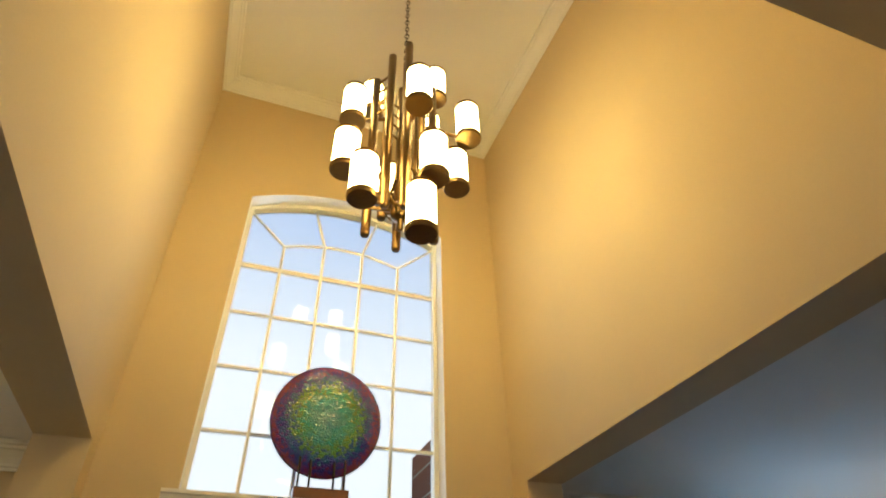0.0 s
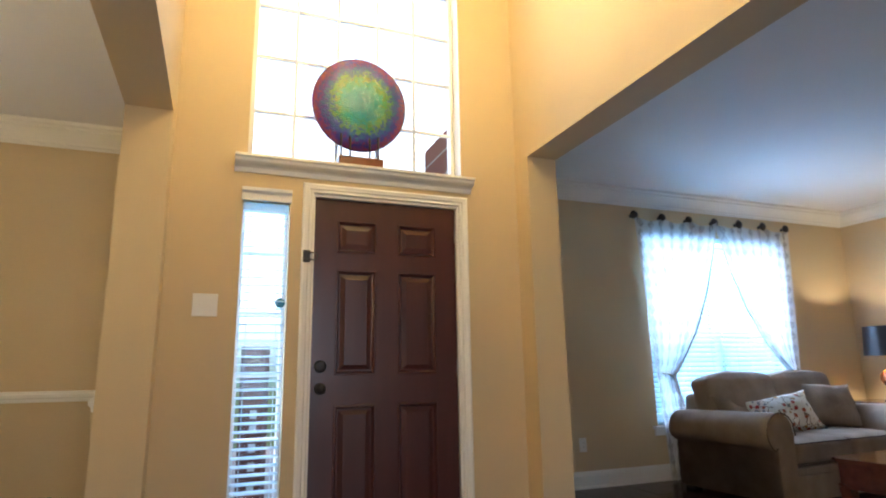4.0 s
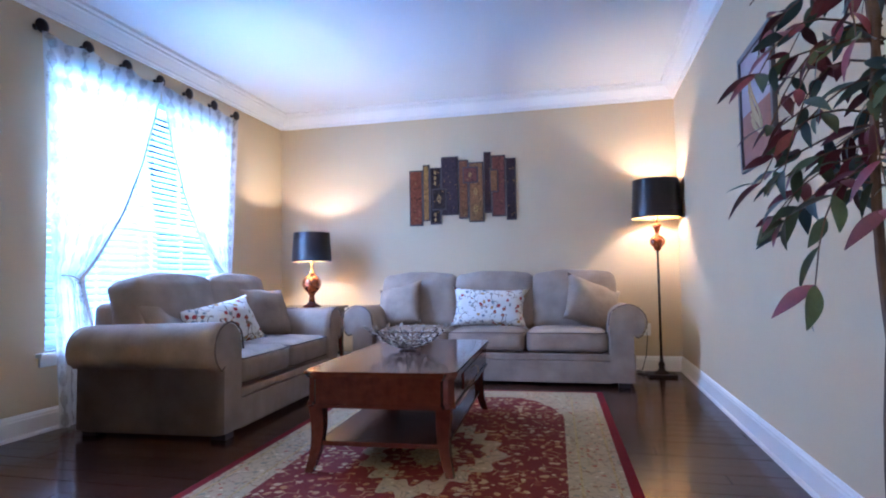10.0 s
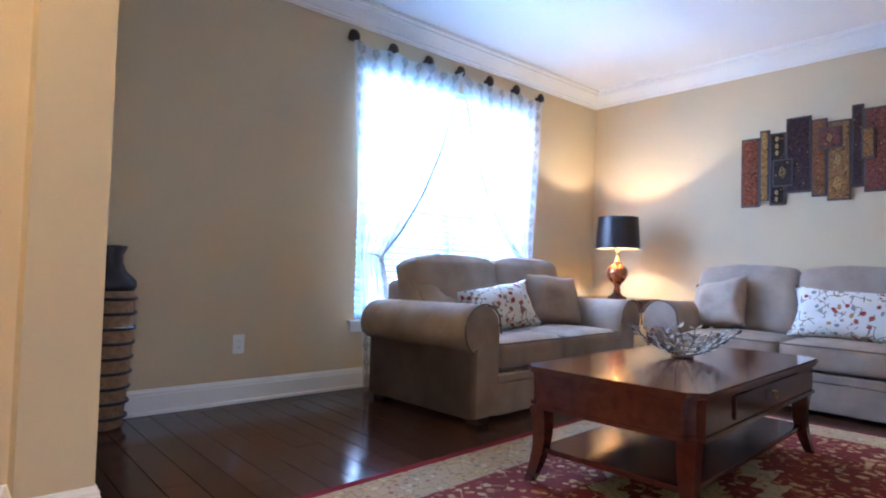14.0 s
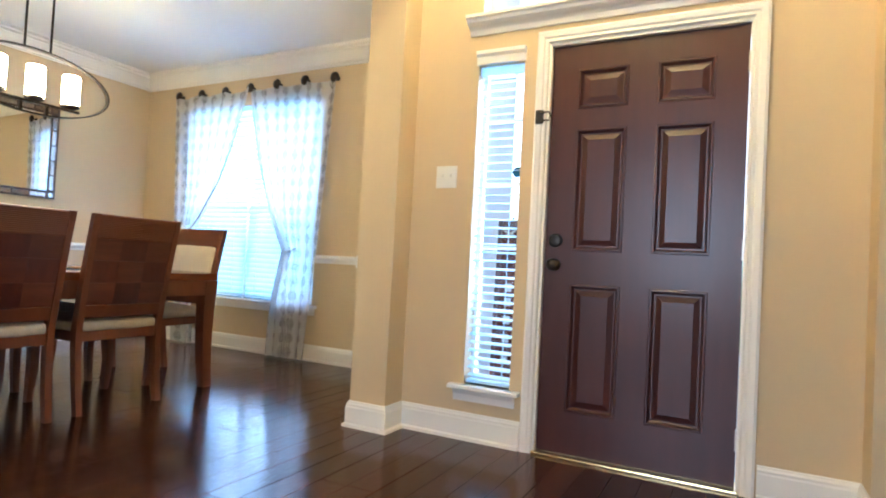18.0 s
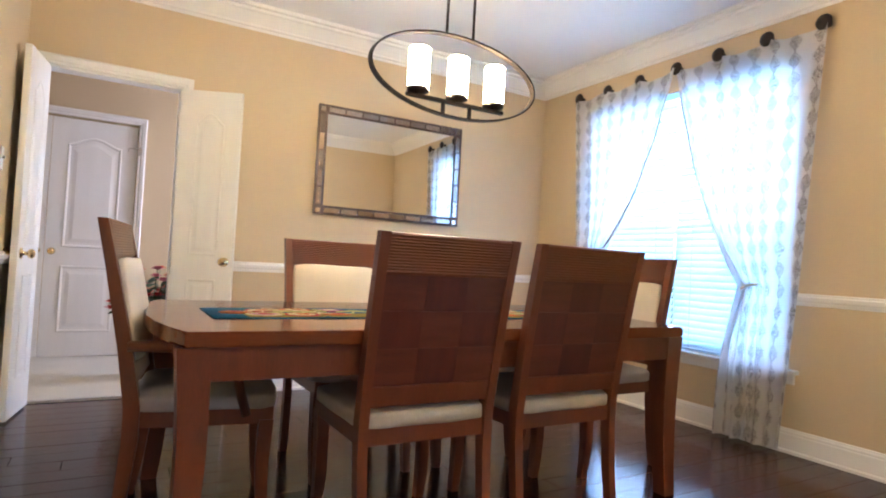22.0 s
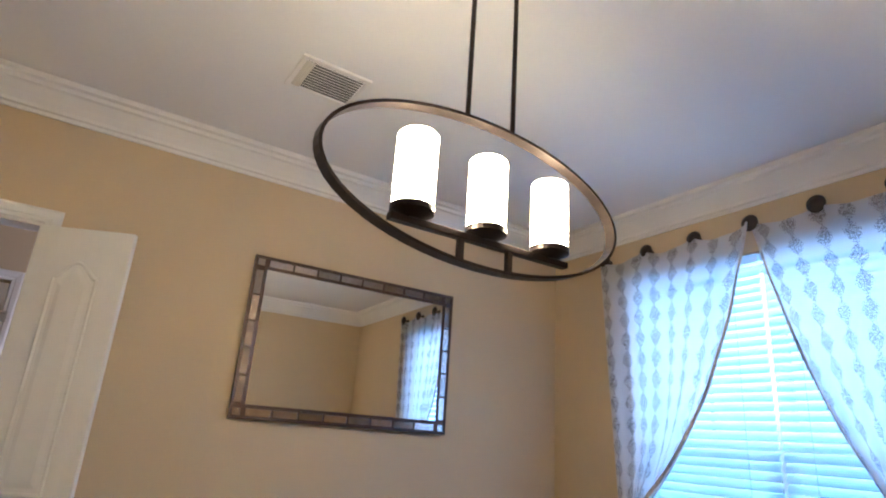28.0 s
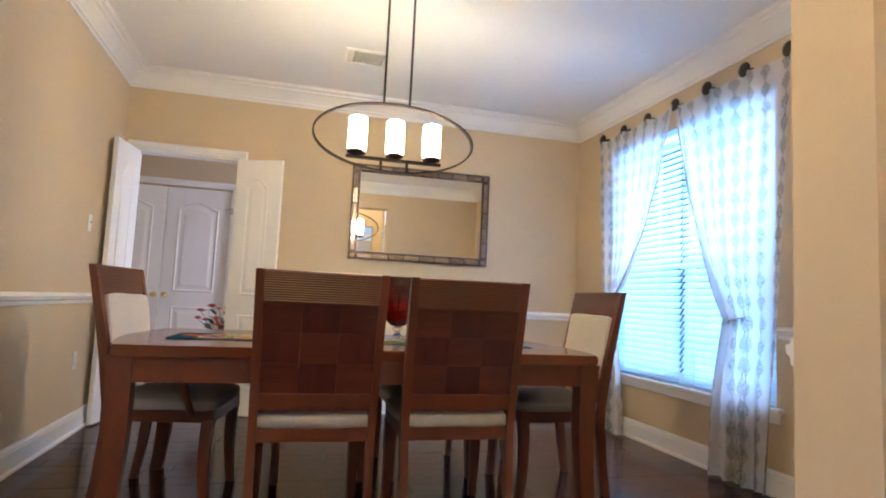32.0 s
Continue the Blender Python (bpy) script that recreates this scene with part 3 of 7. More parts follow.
def casing(axis, at, out, u0, u1, z1, w=0.066):
    """Moulded casing round three sides of an opening; out: +1 or -1, the side it stands on."""
    prof = [(0.0, 0.008), (0.006, 0.016), (0.02, 0.014), (0.028, 0.02), (w - 0.012, 0.024), (w, 0.018), (w, 0.0), (0, 0.0)]
    bm = bmesh.new()
    path = [(u0, 0.0, -1, 0), (u0, z1, -1, 1), (u1, z1, 1, 1), (u1, 0.0, 1, 0)]
    cols = []
    for u, z, su, sz in path:
        col = []
        for o, d in prof:
            uu, zz, dd = u + su * o, z + sz * o, at + out * d
            col.append(bm.verts.new((dd, uu, zz) if axis == "x" else (uu, dd, zz)))
        cols.append(col)
    k = len(prof)
    for a, b in zip(cols, cols[1:]):
        for i in range(k):
            j = (i + 1) % k
            bm.faces.new((a[i], a[j], b[j], b[i]))
    bm.faces.new(cols[0])
    bm.faces.new(list(reversed(cols[-1])))
    return bm


structure("trim_door_casing", casing("y", FY, -1, 0.0, 0.905, 2.035, 0.06), white_paint)
structure("trim_hall_casing", casing("x", DX0, 1, HALL[0], HALL[2], HALL[3]), white_paint)
structure("trim_closet_casing", casing("x", -6.50, 1, 0.05, 1.37, 2.10), white_paint)
# door jamb lining and stop
bm = bmesh.new()
box(bm, (-0.002, FY, 0), (0.012, FY + 0.17, 2.035))
box(bm, (0.893, FY, 0), (0.907, FY + 0.17, 2.035))
box(bm, (0.012, FY, 2.021), (0.893, FY + 0.17, 2.035))
structure("trim_door_jamb", bm, white_paint)
bm = bmesh.new()
box(bm, (DX0 - 0.12, HALL[0] - 0.002, 0), (DX0, HALL[0] + 0.012, 2.08))
box(bm, (DX0 - 0.12, HALL[2] - 0.012, 0), (DX0, HALL[2] + 0.002, 2.08))
box(bm, (DX0 - 0.12, HALL[0] + 0.012, 2.068), (DX0, HALL[2] - 0.012, 2.08))
structure("trim_hall_jamb", bm, white_paint)
structure("trim_threshold", boxm((0.0, FY - 0.02, 0.0), (0.905, FY + 0.12, 0.014), 0.004), brass, "polished brass threshold strip")
structure("trim_hall_threshold", boxm((DX0 - 0.10, HALL[0], 0.0), (DX0 - 0.06, HALL[2], 0.008), 0.002), steel)


# ---- front door ----
def panel(bm, x0, z0, x1, z1, y, depth, w=0.026):
    """A raised field with a sloping edge, set in a recess, in the plane y, facing -y."""
    lv = [(0, 0.0), (0.004, -0.003), (0.011, -0.003), (0.017, depth * 0.6), (0.022, depth), (0.030, depth), (0.030 + w, 0.004)]
    rings = []
    for o, d in lv:
        rings.append([bm.verts.new(c) for c in ((x0 + o, y + d, z0 + o), (x1 - o, y + d, z0 + o), (x1 - o, y + d, z1 - o), (x0 + o, y + d, z1 - o))])
    for a, b in zip(rings, rings[1:]):
        for i in range(4):
            j = (i + 1) % 4
            bm.faces.new((a[i], a[j], b[j], b[i]))
    bm.faces.new(rings[-1])


def frame_with_holes(bm, x0, z0, x1, z1, holes, y0, y1):
    us = sorted({x0, x1, *[h[0] for h in holes], *[h[2] for h in holes]})
    zs = sorted({z0, z1, *[h[1] for h in holes], *[h[3] for h in holes]})
    for i in range(len(us) - 1):
        for j in range(len(zs) - 1):
            c = ((us[i] + us[i + 1]) / 2, (zs[j] + zs[j + 1]) / 2)
            if not any(h[0] < c[0] < h[2] and h[1] < c[1] < h[3] for h in holes):
                bm.faces.new([bm.verts.new(k) for k in ((us[i], y0, zs[j]), (us[i + 1], y0, zs[j]), (us[i + 1], y0, zs[j + 1]), (us[i], y0, zs[j + 1]))])
    bmesh.ops.remove_doubles(bm, verts=bm.verts, dist=1e-5)
    lo = [(x0, z0), (x1, z0), (x1, z1), (x0, z1)]
    for i in range(4):
        a, b = lo[i], lo[(i + 1) % 4]
        bm.faces.new([bm.verts.new(k) for k in ((a[0], y0, a[1]), (b[0], y0, b[1]), (b[0], y1, b[1]), (a[0], y1, a[1]))])
    bm.faces.new([bm.verts.new((a, y1, b)) for a, b in lo])


door = thing("front_door", pose(0, 0, 0), "closed dark maroon six-panel wooden front door", "door")
holes = [(a, z0, b, z1) for a, b in ((0.145, 0.385), (0.515, 0.76)) for z0, z1 in ((0.22, 0.84), (1.0, 1.60), (1.70, 1.895))]
bm = bmesh.new()
frame_with_holes(bm, 0.014, 0.018, 0.891, 2.019, holes, FY + 0.025, FY + 0.07)
part("slab", bm, door_wood, door)
for h in holes:
    bm = bmesh.new()
    panel(bm, *h, FY + 0.025, 0.013)
    part("panel", bm, door_wood, door)
for z, nm in ((0.93, "door_knob"), (1.05, "deadbolt")):
    r = 0.034 if nm == "deadbolt" else 0.03
    bm = lathem([(r, 0), (r, 0.008), (0.012, 0.012), (0.012, 0.03), (0.024, 0.036), (0.03, 0.05), (0.022, 0.064), (0.0, 0.068)] if nm == "door_knob" else [(r, 0), (r, 0.012), (0.026, 0.018), (0.02, 0.019), (0.0, 0.021)], 20)
    ob = part(nm, bm, black_plastic, door, "dark bronze " + nm.replace("_", " "), True)
    ob.matrix_local = pose(0.066, FY + 0.026, z, 90)
for z in (0.22, 1.03, 1.85):
    part("hinge", boxm((0.886, FY + 0.008, z - 0.045), (0.900, FY + 0.028, z + 0.045), 0.003), steel, door)
guard = thing("door_guard", pose(-0.03, FY - 0.02, 1.66), "black swing-bar door guard on white casing", "door guard")
part("plate", boxm((-0.022, -0.010, -0.035), (0.018, 0.0, 0.035), 0.003), black_plastic, guard)
part("swing_bar", tubem([(0.0, -0.014, 0.02), (0.05, -0.016, 0.02), (0.058, -0.016, 0.0), (0.05, -0.016, -0.02), (0.0, -0.014, -0.02)], 0.005), black_plastic, guard)


# ---- windows ----
def sash_window(name, W, y, label, units=2):
    """Twin double-hung sashes with muntins in an opening of the front wall, and a stool and apron."""
    x0, z0, x1, z1 = W
    win = tagged(new(name), label, "window", "", "structure")
    bm = bmesh.new()
    t = 0.035
    box(bm, (x0, y + 0.06, z0), (x0 + t, y + 0.15, z1)), box(bm, (x1 - t, y + 0.06, z0), (x1, y + 0.15, z1))
    box(bm, (x0 + t, y + 0.06, z1 - t), (x1 - t, y + 0.15, z1)), box(bm, (x0 + t, y + 0.06, z0), (x1 - t, y + 0.15, z0 + t))
    part("window_frame", bm, white_paint, win)
    wid = (x1 - x0 - 2 * t) / units
    zm = z0 + (z1 - z0) * 0.455
    for k in range(units):
        a, b = x0 + t + k * wid, x0 + t + (k + 1) * wid
        for lo, hi, yy in ((z0 + t, zm + 0.02, y + 0.085), (zm - 0.02, z1 - t, y + 0.115)):
            bm = bmesh.new()
            s = 0.04
            box(bm, (a, yy, lo), (a + s, yy + 0.025, hi)), box(bm, (b - s, yy, lo), (b, yy + 0.025, hi))
            box(bm, (a + s, yy, lo), (b - s, yy + 0.025, lo + s)), box(bm, (a + s, yy, hi - s), (b - s, yy + 0.025, hi))
            box(bm, ((a + b) / 2 - 0.009, yy + 0.005, lo + s), ((a + b) / 2 + 0.009, yy + 0.02, hi - s))
            sash = part("sash", bm, white_paint, win)
            g = part("pane", boxm((a + s, yy + 0.010, lo + s), (b - s, yy + 0.014, hi - s)), clear_glass, sash)
            g.visible_shadow = False
    bm = boxm((x0 - 0.06, y - 0.045, z0 - 0.025), (x1 + 0.06, y + 0.06, z0), 0.006)
    part("window_sill", bm, white_paint, win)
    part("apron", boxm((x0 - 0.04, y - 0.016, z0 - 0.085), (x1 + 0.04, y - 0.0, z0 - 0.026), 0.005), white_paint, win)
    return win


sash_window("window_1", DW, YF, "twin double-hung window with white frame")
sash_window("window_2", LW, YF, "twin double-hung window with white frame")


def blind(x0, x1, z0, z1, y, pitch, tilt, label, group="", depth=0.05):
    b = thing("window_blind", pose(0, 0, 0), label, "blind", group)
    part("headrail", boxm((x0, y - 0.028, z1 - 0.05), (x1, y + 0.028, z1 - 0.003), 0.004), blind_white, b)
    part("bottom_rail", boxm((x0, y - 0.024, z0 + 0.005), (x1, y + 0.024, z0 + 0.022), 0.004), blind_white, b)
    bm = bmesh.new()
    hw = (x1 - x0) / 2 - 0.004
    rows = [bm.verts.new((sx * hw, k, 0.004 * (1 - (k / (depth / 2)) ** 2) + dz)) for dz in (0.0, 0.0025) for k in (-depth / 2, -depth / 4, 0, depth / 4, depth / 2) for sx in (-1, 1)]
    for i in range(4):
        bm.faces.new((rows[2 * i], rows[2 * i + 1], rows[2 * i + 3], rows[2 * i + 2]))
        bm.faces.new((rows[10 + 2 * i], rows[11 + 2 * i], rows[13 + 2 * i], rows[12 + 2 * i]))
    for i in (0, 8):
        bm.faces.new((rows[i], rows[i + 1], rows[i + 11], rows[i + 10]))
    for s in (0, 1):
        bm.faces.new([rows[2 * i + s] for i in range(5)] + [rows[10 + 2 * i + s] for i in range(4, -1, -1)])
    first = None
    z = z0 + 0.022 + pitch / 2
    while z < z1 - 0.055:
        if first is None:
            ob = first = part("slat", bm, blind_white, b)
        else:
            ob = new("slat", first.data)
            ob.parent = b
        ob.matrix_local = pose((x0 + x1) / 2, y, z, tilt + random.uniform(-1.5, 1.5))
        z += pitch
    for fx in (0.18, 0.82):
        x = x0 + (x1 - x0) * fx
        part("ladder_cord", boxm((x - 0.0015, y - 0.027, z0 + 0.02), (x + 0.0015, y - 0.025, z1 - 0.05)), blind_white, b)
    return b


for W, lab in ((DW, "dining"), (LW, "living")):
    mid = (W[0] + W[2]) / 2
    for a, b in ((W[0] + 0.012, mid - 0.006), (mid + 0.006, W[2] - 0.012)):
        blind(a, b, W[1] + 0.002, W[3] - 0.002, YF + 0.03, 0.046, 56 if lab == "dining" else 48, "white slatted blind lowered over the window", "window blinds")
blind(SL[0] + 0.006, SL[2] - 0.006, SL[1] + 0.002, SL[3] - 0.004, FY + 0.04, 0.043, 9, "narrow white slatted blind in the sidelight")

# unseen windows, added as openings for the rear and hall fill lamps
for nm, x0, x1, z0, z1, y in (("window_5", -0.5, 1.07, 0.65, 2.35, -3.09), ("window_6", -6.2, -5.3, 0.9, 2.2, 3.27)):
    w5 = tagged(new(nm), "unseen white framed window added to let in light", "window", "", "structure")
    bm = bmesh.new()
    for a, b in (((x0, y, z0), (x0 + 0.04, y + 0.05, z1)), ((x1 - 0.04, y, z0), (x1, y + 0.05, z1)), ((x0 + 0.04, y, z0), (x1 - 0.04, y + 0.05, z0 + 0.04)), ((x0 + 0.04, y, z1 - 0.04), (x1 - 0.04, y + 0.05, z1))):
        box(bm, a, b)
    part("window_frame", bm, white_paint, w5)
    part("pane", boxm((x0 + 0.04, y + 0.02, z0 + 0.04), (x1 - 0.04, y + 0.024, z1 - 0.04)), clear_glass, w5).visible_shadow = False
# sidelight
w3 = tagged(new("window_3"), "narrow sidelight window beside the front door", "window", "", "structure")
bm = bmesh.new()
for a, b in (((SL[0], FY + 0.08, SL[1]), (SL[0] + 0.02, FY + 0.15, SL[3])), ((SL[2] - 0.02, FY + 0.08, SL[1]), (SL[2], FY + 0.15, SL[3])), ((SL[0] + 0.02, FY + 0.08, SL[1]), (SL[2] - 0.02, FY + 0.15, SL[1] + 0.03)), ((SL[0] + 0.02, FY + 0.08, SL[3] - 0.03), (SL[2] - 0.02, FY + 0.15, SL[3])), *[((SL[0] + 0.02, FY + 0.10, z - 0.008), (SL[2] - 0.02, FY + 0.13, z + 0.008)) for z in (0.67, 1.005, 1.345, 1.685)]):
    box(bm, a, b)
part("window_frame", bm, white_paint, w3)
part("pane", boxm((SL[0] + 0.02, FY + 0.113, SL[1] + 0.03), (SL[2] - 0.02, FY + 0.117, SL[3] - 0.03)), clear_glass, w3).visible_shadow = False
part("window_sill", boxm((SL[0] - 0.075, FY - 0.05, SL[1] - 0.022), (SL[2] + 0.058, FY + 0.075, SL[1]), 0.006), white_paint, w3)
part("apron", prismm([(0.0, SL[1] - 0.085), (-0.012, SL[1] - 0.085), (-0.016, SL[1] - 0.05), (-0.036, SL[1] - 0.024), (0.0, SL[1] - 0.024)], SL[0] - 0.05, SL[2] + 0.03, "x"), white_paint, w3).matrix_local = pose(0, FY, 0)
part("head_trim", prismm([(0.0, SL[3]), (-0.014, SL[3]), (-0.016, SL[3] + 0.04), (-0.03, SL[3] + 0.052), (-0.032, SL[3] + 0.07), (0.0, SL[3] + 0.07)], SL[0] - 0.008, SL[2] + 0.008, "x"), white_paint, w3).matrix_local = pose(0, FY, 0)

# arched window
w4 = tagged(new("window_4"), "tall arched window with white muntins over the door", "window", "", "structure")
YW = FY + 0.10
bm = bmesh.new()
box(bm, (AW[0], YW, AW[1]), (AW[0] + 0.03, YW + 0.06, 4.05)), box(bm, (AW[2] - 0.03, YW, AW[1]), (AW[2], YW + 0.06, 4.05)), box(bm, (AW[0] + 0.03, YW, AW[1]), (AW[2] - 0.03, YW + 0.06, AW[1] + 0.03))
inner = arc(ARC_X, ARC_Z, ARC_R - 0.03, 90 + 24.2, 90 - 24.2, 20)
for (xa, za), (xb, zb), (xc, zc), (xd, zd) in zip(pts, pts[1:], inner[1:], inner):
    prism(bm, [(xa, za), (xb, zb), (xc, zc), (xd, zd)], YW, YW + 0.06, "y")
part("window_frame", bm, white_paint, w4)
cols_x = [-0.112, 0.146, 0.404, 0.655]
rows_z = [2.56, 2.92, 3.268, 3.605]
for x in cols_x:
    part("muntin", boxm((x - 0.009, YW + 0.012, AW[1] + 0.03), (x + 0.009, YW + 0.04, 3.80 + 0.07 * (1 - ((x - 0.275) / 0.384) ** 2)), 0.003), white_paint, w4)
for z in rows_z:
    part("muntin", boxm((AW[0] + 0.03, YW + 0.014, z - (0.016 if z > 3.5 else 0.009)), (AW[2] - 0.03, YW + 0.038, z + (0.016 if z > 3.5 else 0.009)), 0.003), white_paint, w4)
ip = [(x, 3.80 + 0.07 * (1 - ((x - 0.275) / 0.384) ** 2)) for x in [-0.112 + 0.767 * k / 12 for k in range(13)]]
part("muntin", tubem([(x, YW + 0.026, z) for x, z in ip], 0.010, 6), white_paint, w4)
for x, z, ex, ez in ((-0.112, 3.80, -0.352, 4.03), (0.146, 3.86, 0.06, 4.155), (0.404, 3.86, 0.49, 4.155), (0.655, 3.80, 0.912, 4.03)):
    part("muntin", tubem([(x, YW + 0.026, z), (ex, YW + 0.026, ez)], 0.009, 6), white_paint, w4)
bm = bmesh.new()
rim = arc(ARC_X, ARC_Z, ARC_R - 0.004, 90 + 24.8, 90 - 24.8, 20)
for (xa, za), (xb, zb), (xc, zc), (xd, zd) in zip(pts, pts[1:], rim[1:], rim):
    prism(bm, [(xa, za), (xb, zb), (xc, zc), (xd, zd)], FY - 0.002, YW, "y")
box(bm, (AW[0], FY - 0.002, AW[1] + 0.001), (AW[0] + 0.004, YW, 4.06)), box(bm, (AW[2] - 0.004, FY - 0.002, AW[1] + 0.001), (AW[2], YW, 4.06))
part("reveal", bm, white_paint, w4, "white painted reveal")
g = part("pane", prismm([(AW[0] + 0.03, AW[1] + 0.03), (AW[2] - 0.03, AW[1] + 0.03), *[(min(max(x, AW[0] + 0.03), AW[2] - 0.03), z) for x, z in reversed(inner)]], YW + 0.045, YW + 0.049, "y"), clear_glass, w4)
g.visible_shadow = False
LZ = AW[1]
ledge = [(0.0, LZ - 0.087), (-0.012, LZ - 0.087), (-0.018, LZ - 0.062), (-0.03, LZ - 0.052), (-0.05, LZ - 0.047), (-0.066, LZ - 0.037), (-0.07, LZ - 0.02), (-0.085, LZ - 0.016), (-0.085, LZ)]
part("window_sill", prismm(ledge + [(0.0, LZ)], -0.44, 0.995, "x"), white_paint, w4).matrix_local = pose(0, FY, 0)
part("stool", boxm((AW[0], FY + 0.001, LZ - 0.006), (AW[2], FY + 0.10, LZ)), white_paint, w4)


# ---- curtains ----
hem_cloth = mat("curtain_hem_double", (0.60, 0.57, 0.55), 0.9, var=0.25, scale=40, bump=0.4, bscale=300, spec=0.1)


def curtain(cx, half, side, label, tie_x, tie_z=0.95, foot=0.30):
    """One sheer panel hung from knobs between the middle cx and the outer edge, gathered to a tie near the outer side."""
    bm = bmesh.new()
    uvl = bm.loops.layers.uv.new("UVMap")
    nu, nv = 90, 84
    zt, span = 2.475, half * 1.35
    outer = cx + side * (half + 0.07)
    grid = []
    for j in range(nv + 1):
        v = j / nv
        z = zt * (1 - v) + 0.015 * v
        row = []
        if z > tie_z:
            k = (zt - z) / (zt - tie_z)
            inn = cx + side * (0.0 + abs(tie_x - cx) * (0.55 * k + 0.45 * k ** 3.2))
            gather = k ** 2.2
        else:
            k = (tie_z - z) / tie_z
            inn = tie_x - side * foot * 0.55 * math.sin(min(1, k * 1.1) * math.pi / 2)
            gather = 1.0 - 0.75 * min(1, 1.3 * k)
        out = outer - side * 0.17 * v
        for i in range(nu + 1):
            u = i / nu
            # near the tie half of the cloth is bunched against the inner edge
            uu = u + gather * 0.85 * (u ** 3 - u) * (1 - 0.25 * u)
            x = inn + (out - inn) * uu
            bunch = gather * max(0.0, 1 - uu * 1.6)
            wob = math.sin(u * 2 * math.pi * 6.5 + 0.7 * math.sin(v * 3.0) + side) * 0.5 + math.sin(u * 2 * math.pi * 3.1 + 1.3 * v + 2 * side) * 0.5
            amp = 0.014 + 0.030 * bunch + (0.022 * k if z < tie_z else 0)
            y = YF - 0.052 - amp * 0.9 + amp * wob - 0.02 * bunch
            top = max(0.0, 1 - v * 7)
            swag = 0.045 * abs(math.sin(u * 3 * math.pi)) ** 0.8 * top
            y -= 0.018 * top * math.sin(u * 3 * math.pi) ** 2
            row.append((bm.verts.new((x, min(y, YF - 0.022), z - swag)), (u * span * (1 if side > 0 else -1), z)))
        grid.append(row)
    edge = [r[0][0].co.copy() for r in grid]
    for j in range(nv):
        for i in range(nu):
            q = (grid[j][i], grid[j][i + 1], grid[j + 1][i + 1], grid[j + 1][i])
            f = bm.faces.new([k[0] for k in q])
            f.smooth = True
            for lp, k in zip(f.loops, q):
                lp[uvl].uv = k[1]
    c = thing("curtain", pose(0, 0, 0), label, "curtain", "sheer curtains")
    part("panel", bm, voile, c)
    # doubled hem turned back along the inner edge
    bm = bmesh.new()
    rows = []
    for j, p in enumerate(edge):
        v = j / nv
        w = 0.012 + 0.016 * min(1, max(0, (2.3 - p.z) / 1.3))
        ys = 0.004 * math.sin(v * 40)
        rows.append([bm.verts.new(p + Vector((side * a * w, -0.006 + b + ys, 0))) for a, b in ((-0.12, 0.006), (0.1, -0.004), (0.5, 0.0), (1.0, 0.002))])
    for a, b in zip(rows, rows[1:]):
        for i in range(3):
            bm.faces.new((a[i], a[i + 1], b[i + 1], b[i]))
    part("hem", bm, hem_cloth, c, "doubled hem along the inner edge", True)
    # narrow tie round the bunched cloth
    a, b = tie_x - side * 0.012, tie_x + side * 0.085
    loop = [((a + b) / 2 + (b - a) * 0.5 * math.cos(t * math.pi / 8), YF - 0.08 + 0.042 * math.sin(t * math.pi / 8), tie_z + 0.02 * math.cos(t * math.pi / 8)) for t in range(16)]
    part("tieback", tubem(loop, 0.007, 8, True), cream, c)
    return c


def knob_row(x0, x1, z):
    first = None
    for k in range(7):
        m = pose(x0 + (x1 - x0) * k / 6, YF, z - 0.006 * math.sin(k), 90)
        if first is None:
            first = thing("curtain_medallion", m, "dark bronze round medallion holding up the sheer curtain", "curtain medallion", "curtain medallions")
            part("rosette", lathem([(0.043, 0.050), (0.046, 0.056), (0.043, 0.062), (0.036, 0.064), (0.03, 0.070), (0.014, 0.076), (0.0, 0.077)], 20), iron, first, "", True)
            part("post", lathem([(0.02, 0.0), (0.02, 0.004), (0.009, 0.008), (0.009, 0.050)], 12), iron, first, "", True)
        else:
            copy_thing(first, m)


knob_row(-4.28, -2.30, 2.475)
knob_row(3.28, 5.335, 2.485)
curtain(-3.29, 0.95, -1, "sheer white embroidered curtain tied back beside the dining window", -4.02, 0.98)
curtain(-3.29, 0.95, 1, "sheer white embroidered curtain tied back, hem gathered to the floor", -2.70, 0.95, 0.30)
curtain(4.31, 0.97, -1, "sheer white embroidered curtain tied back behind the loveseat", 3.53, 0.94)
curtain(4.31, 0.97, 1, "sheer white embroidered curtain tied back behind the loveseat", 5.06, 0.94)


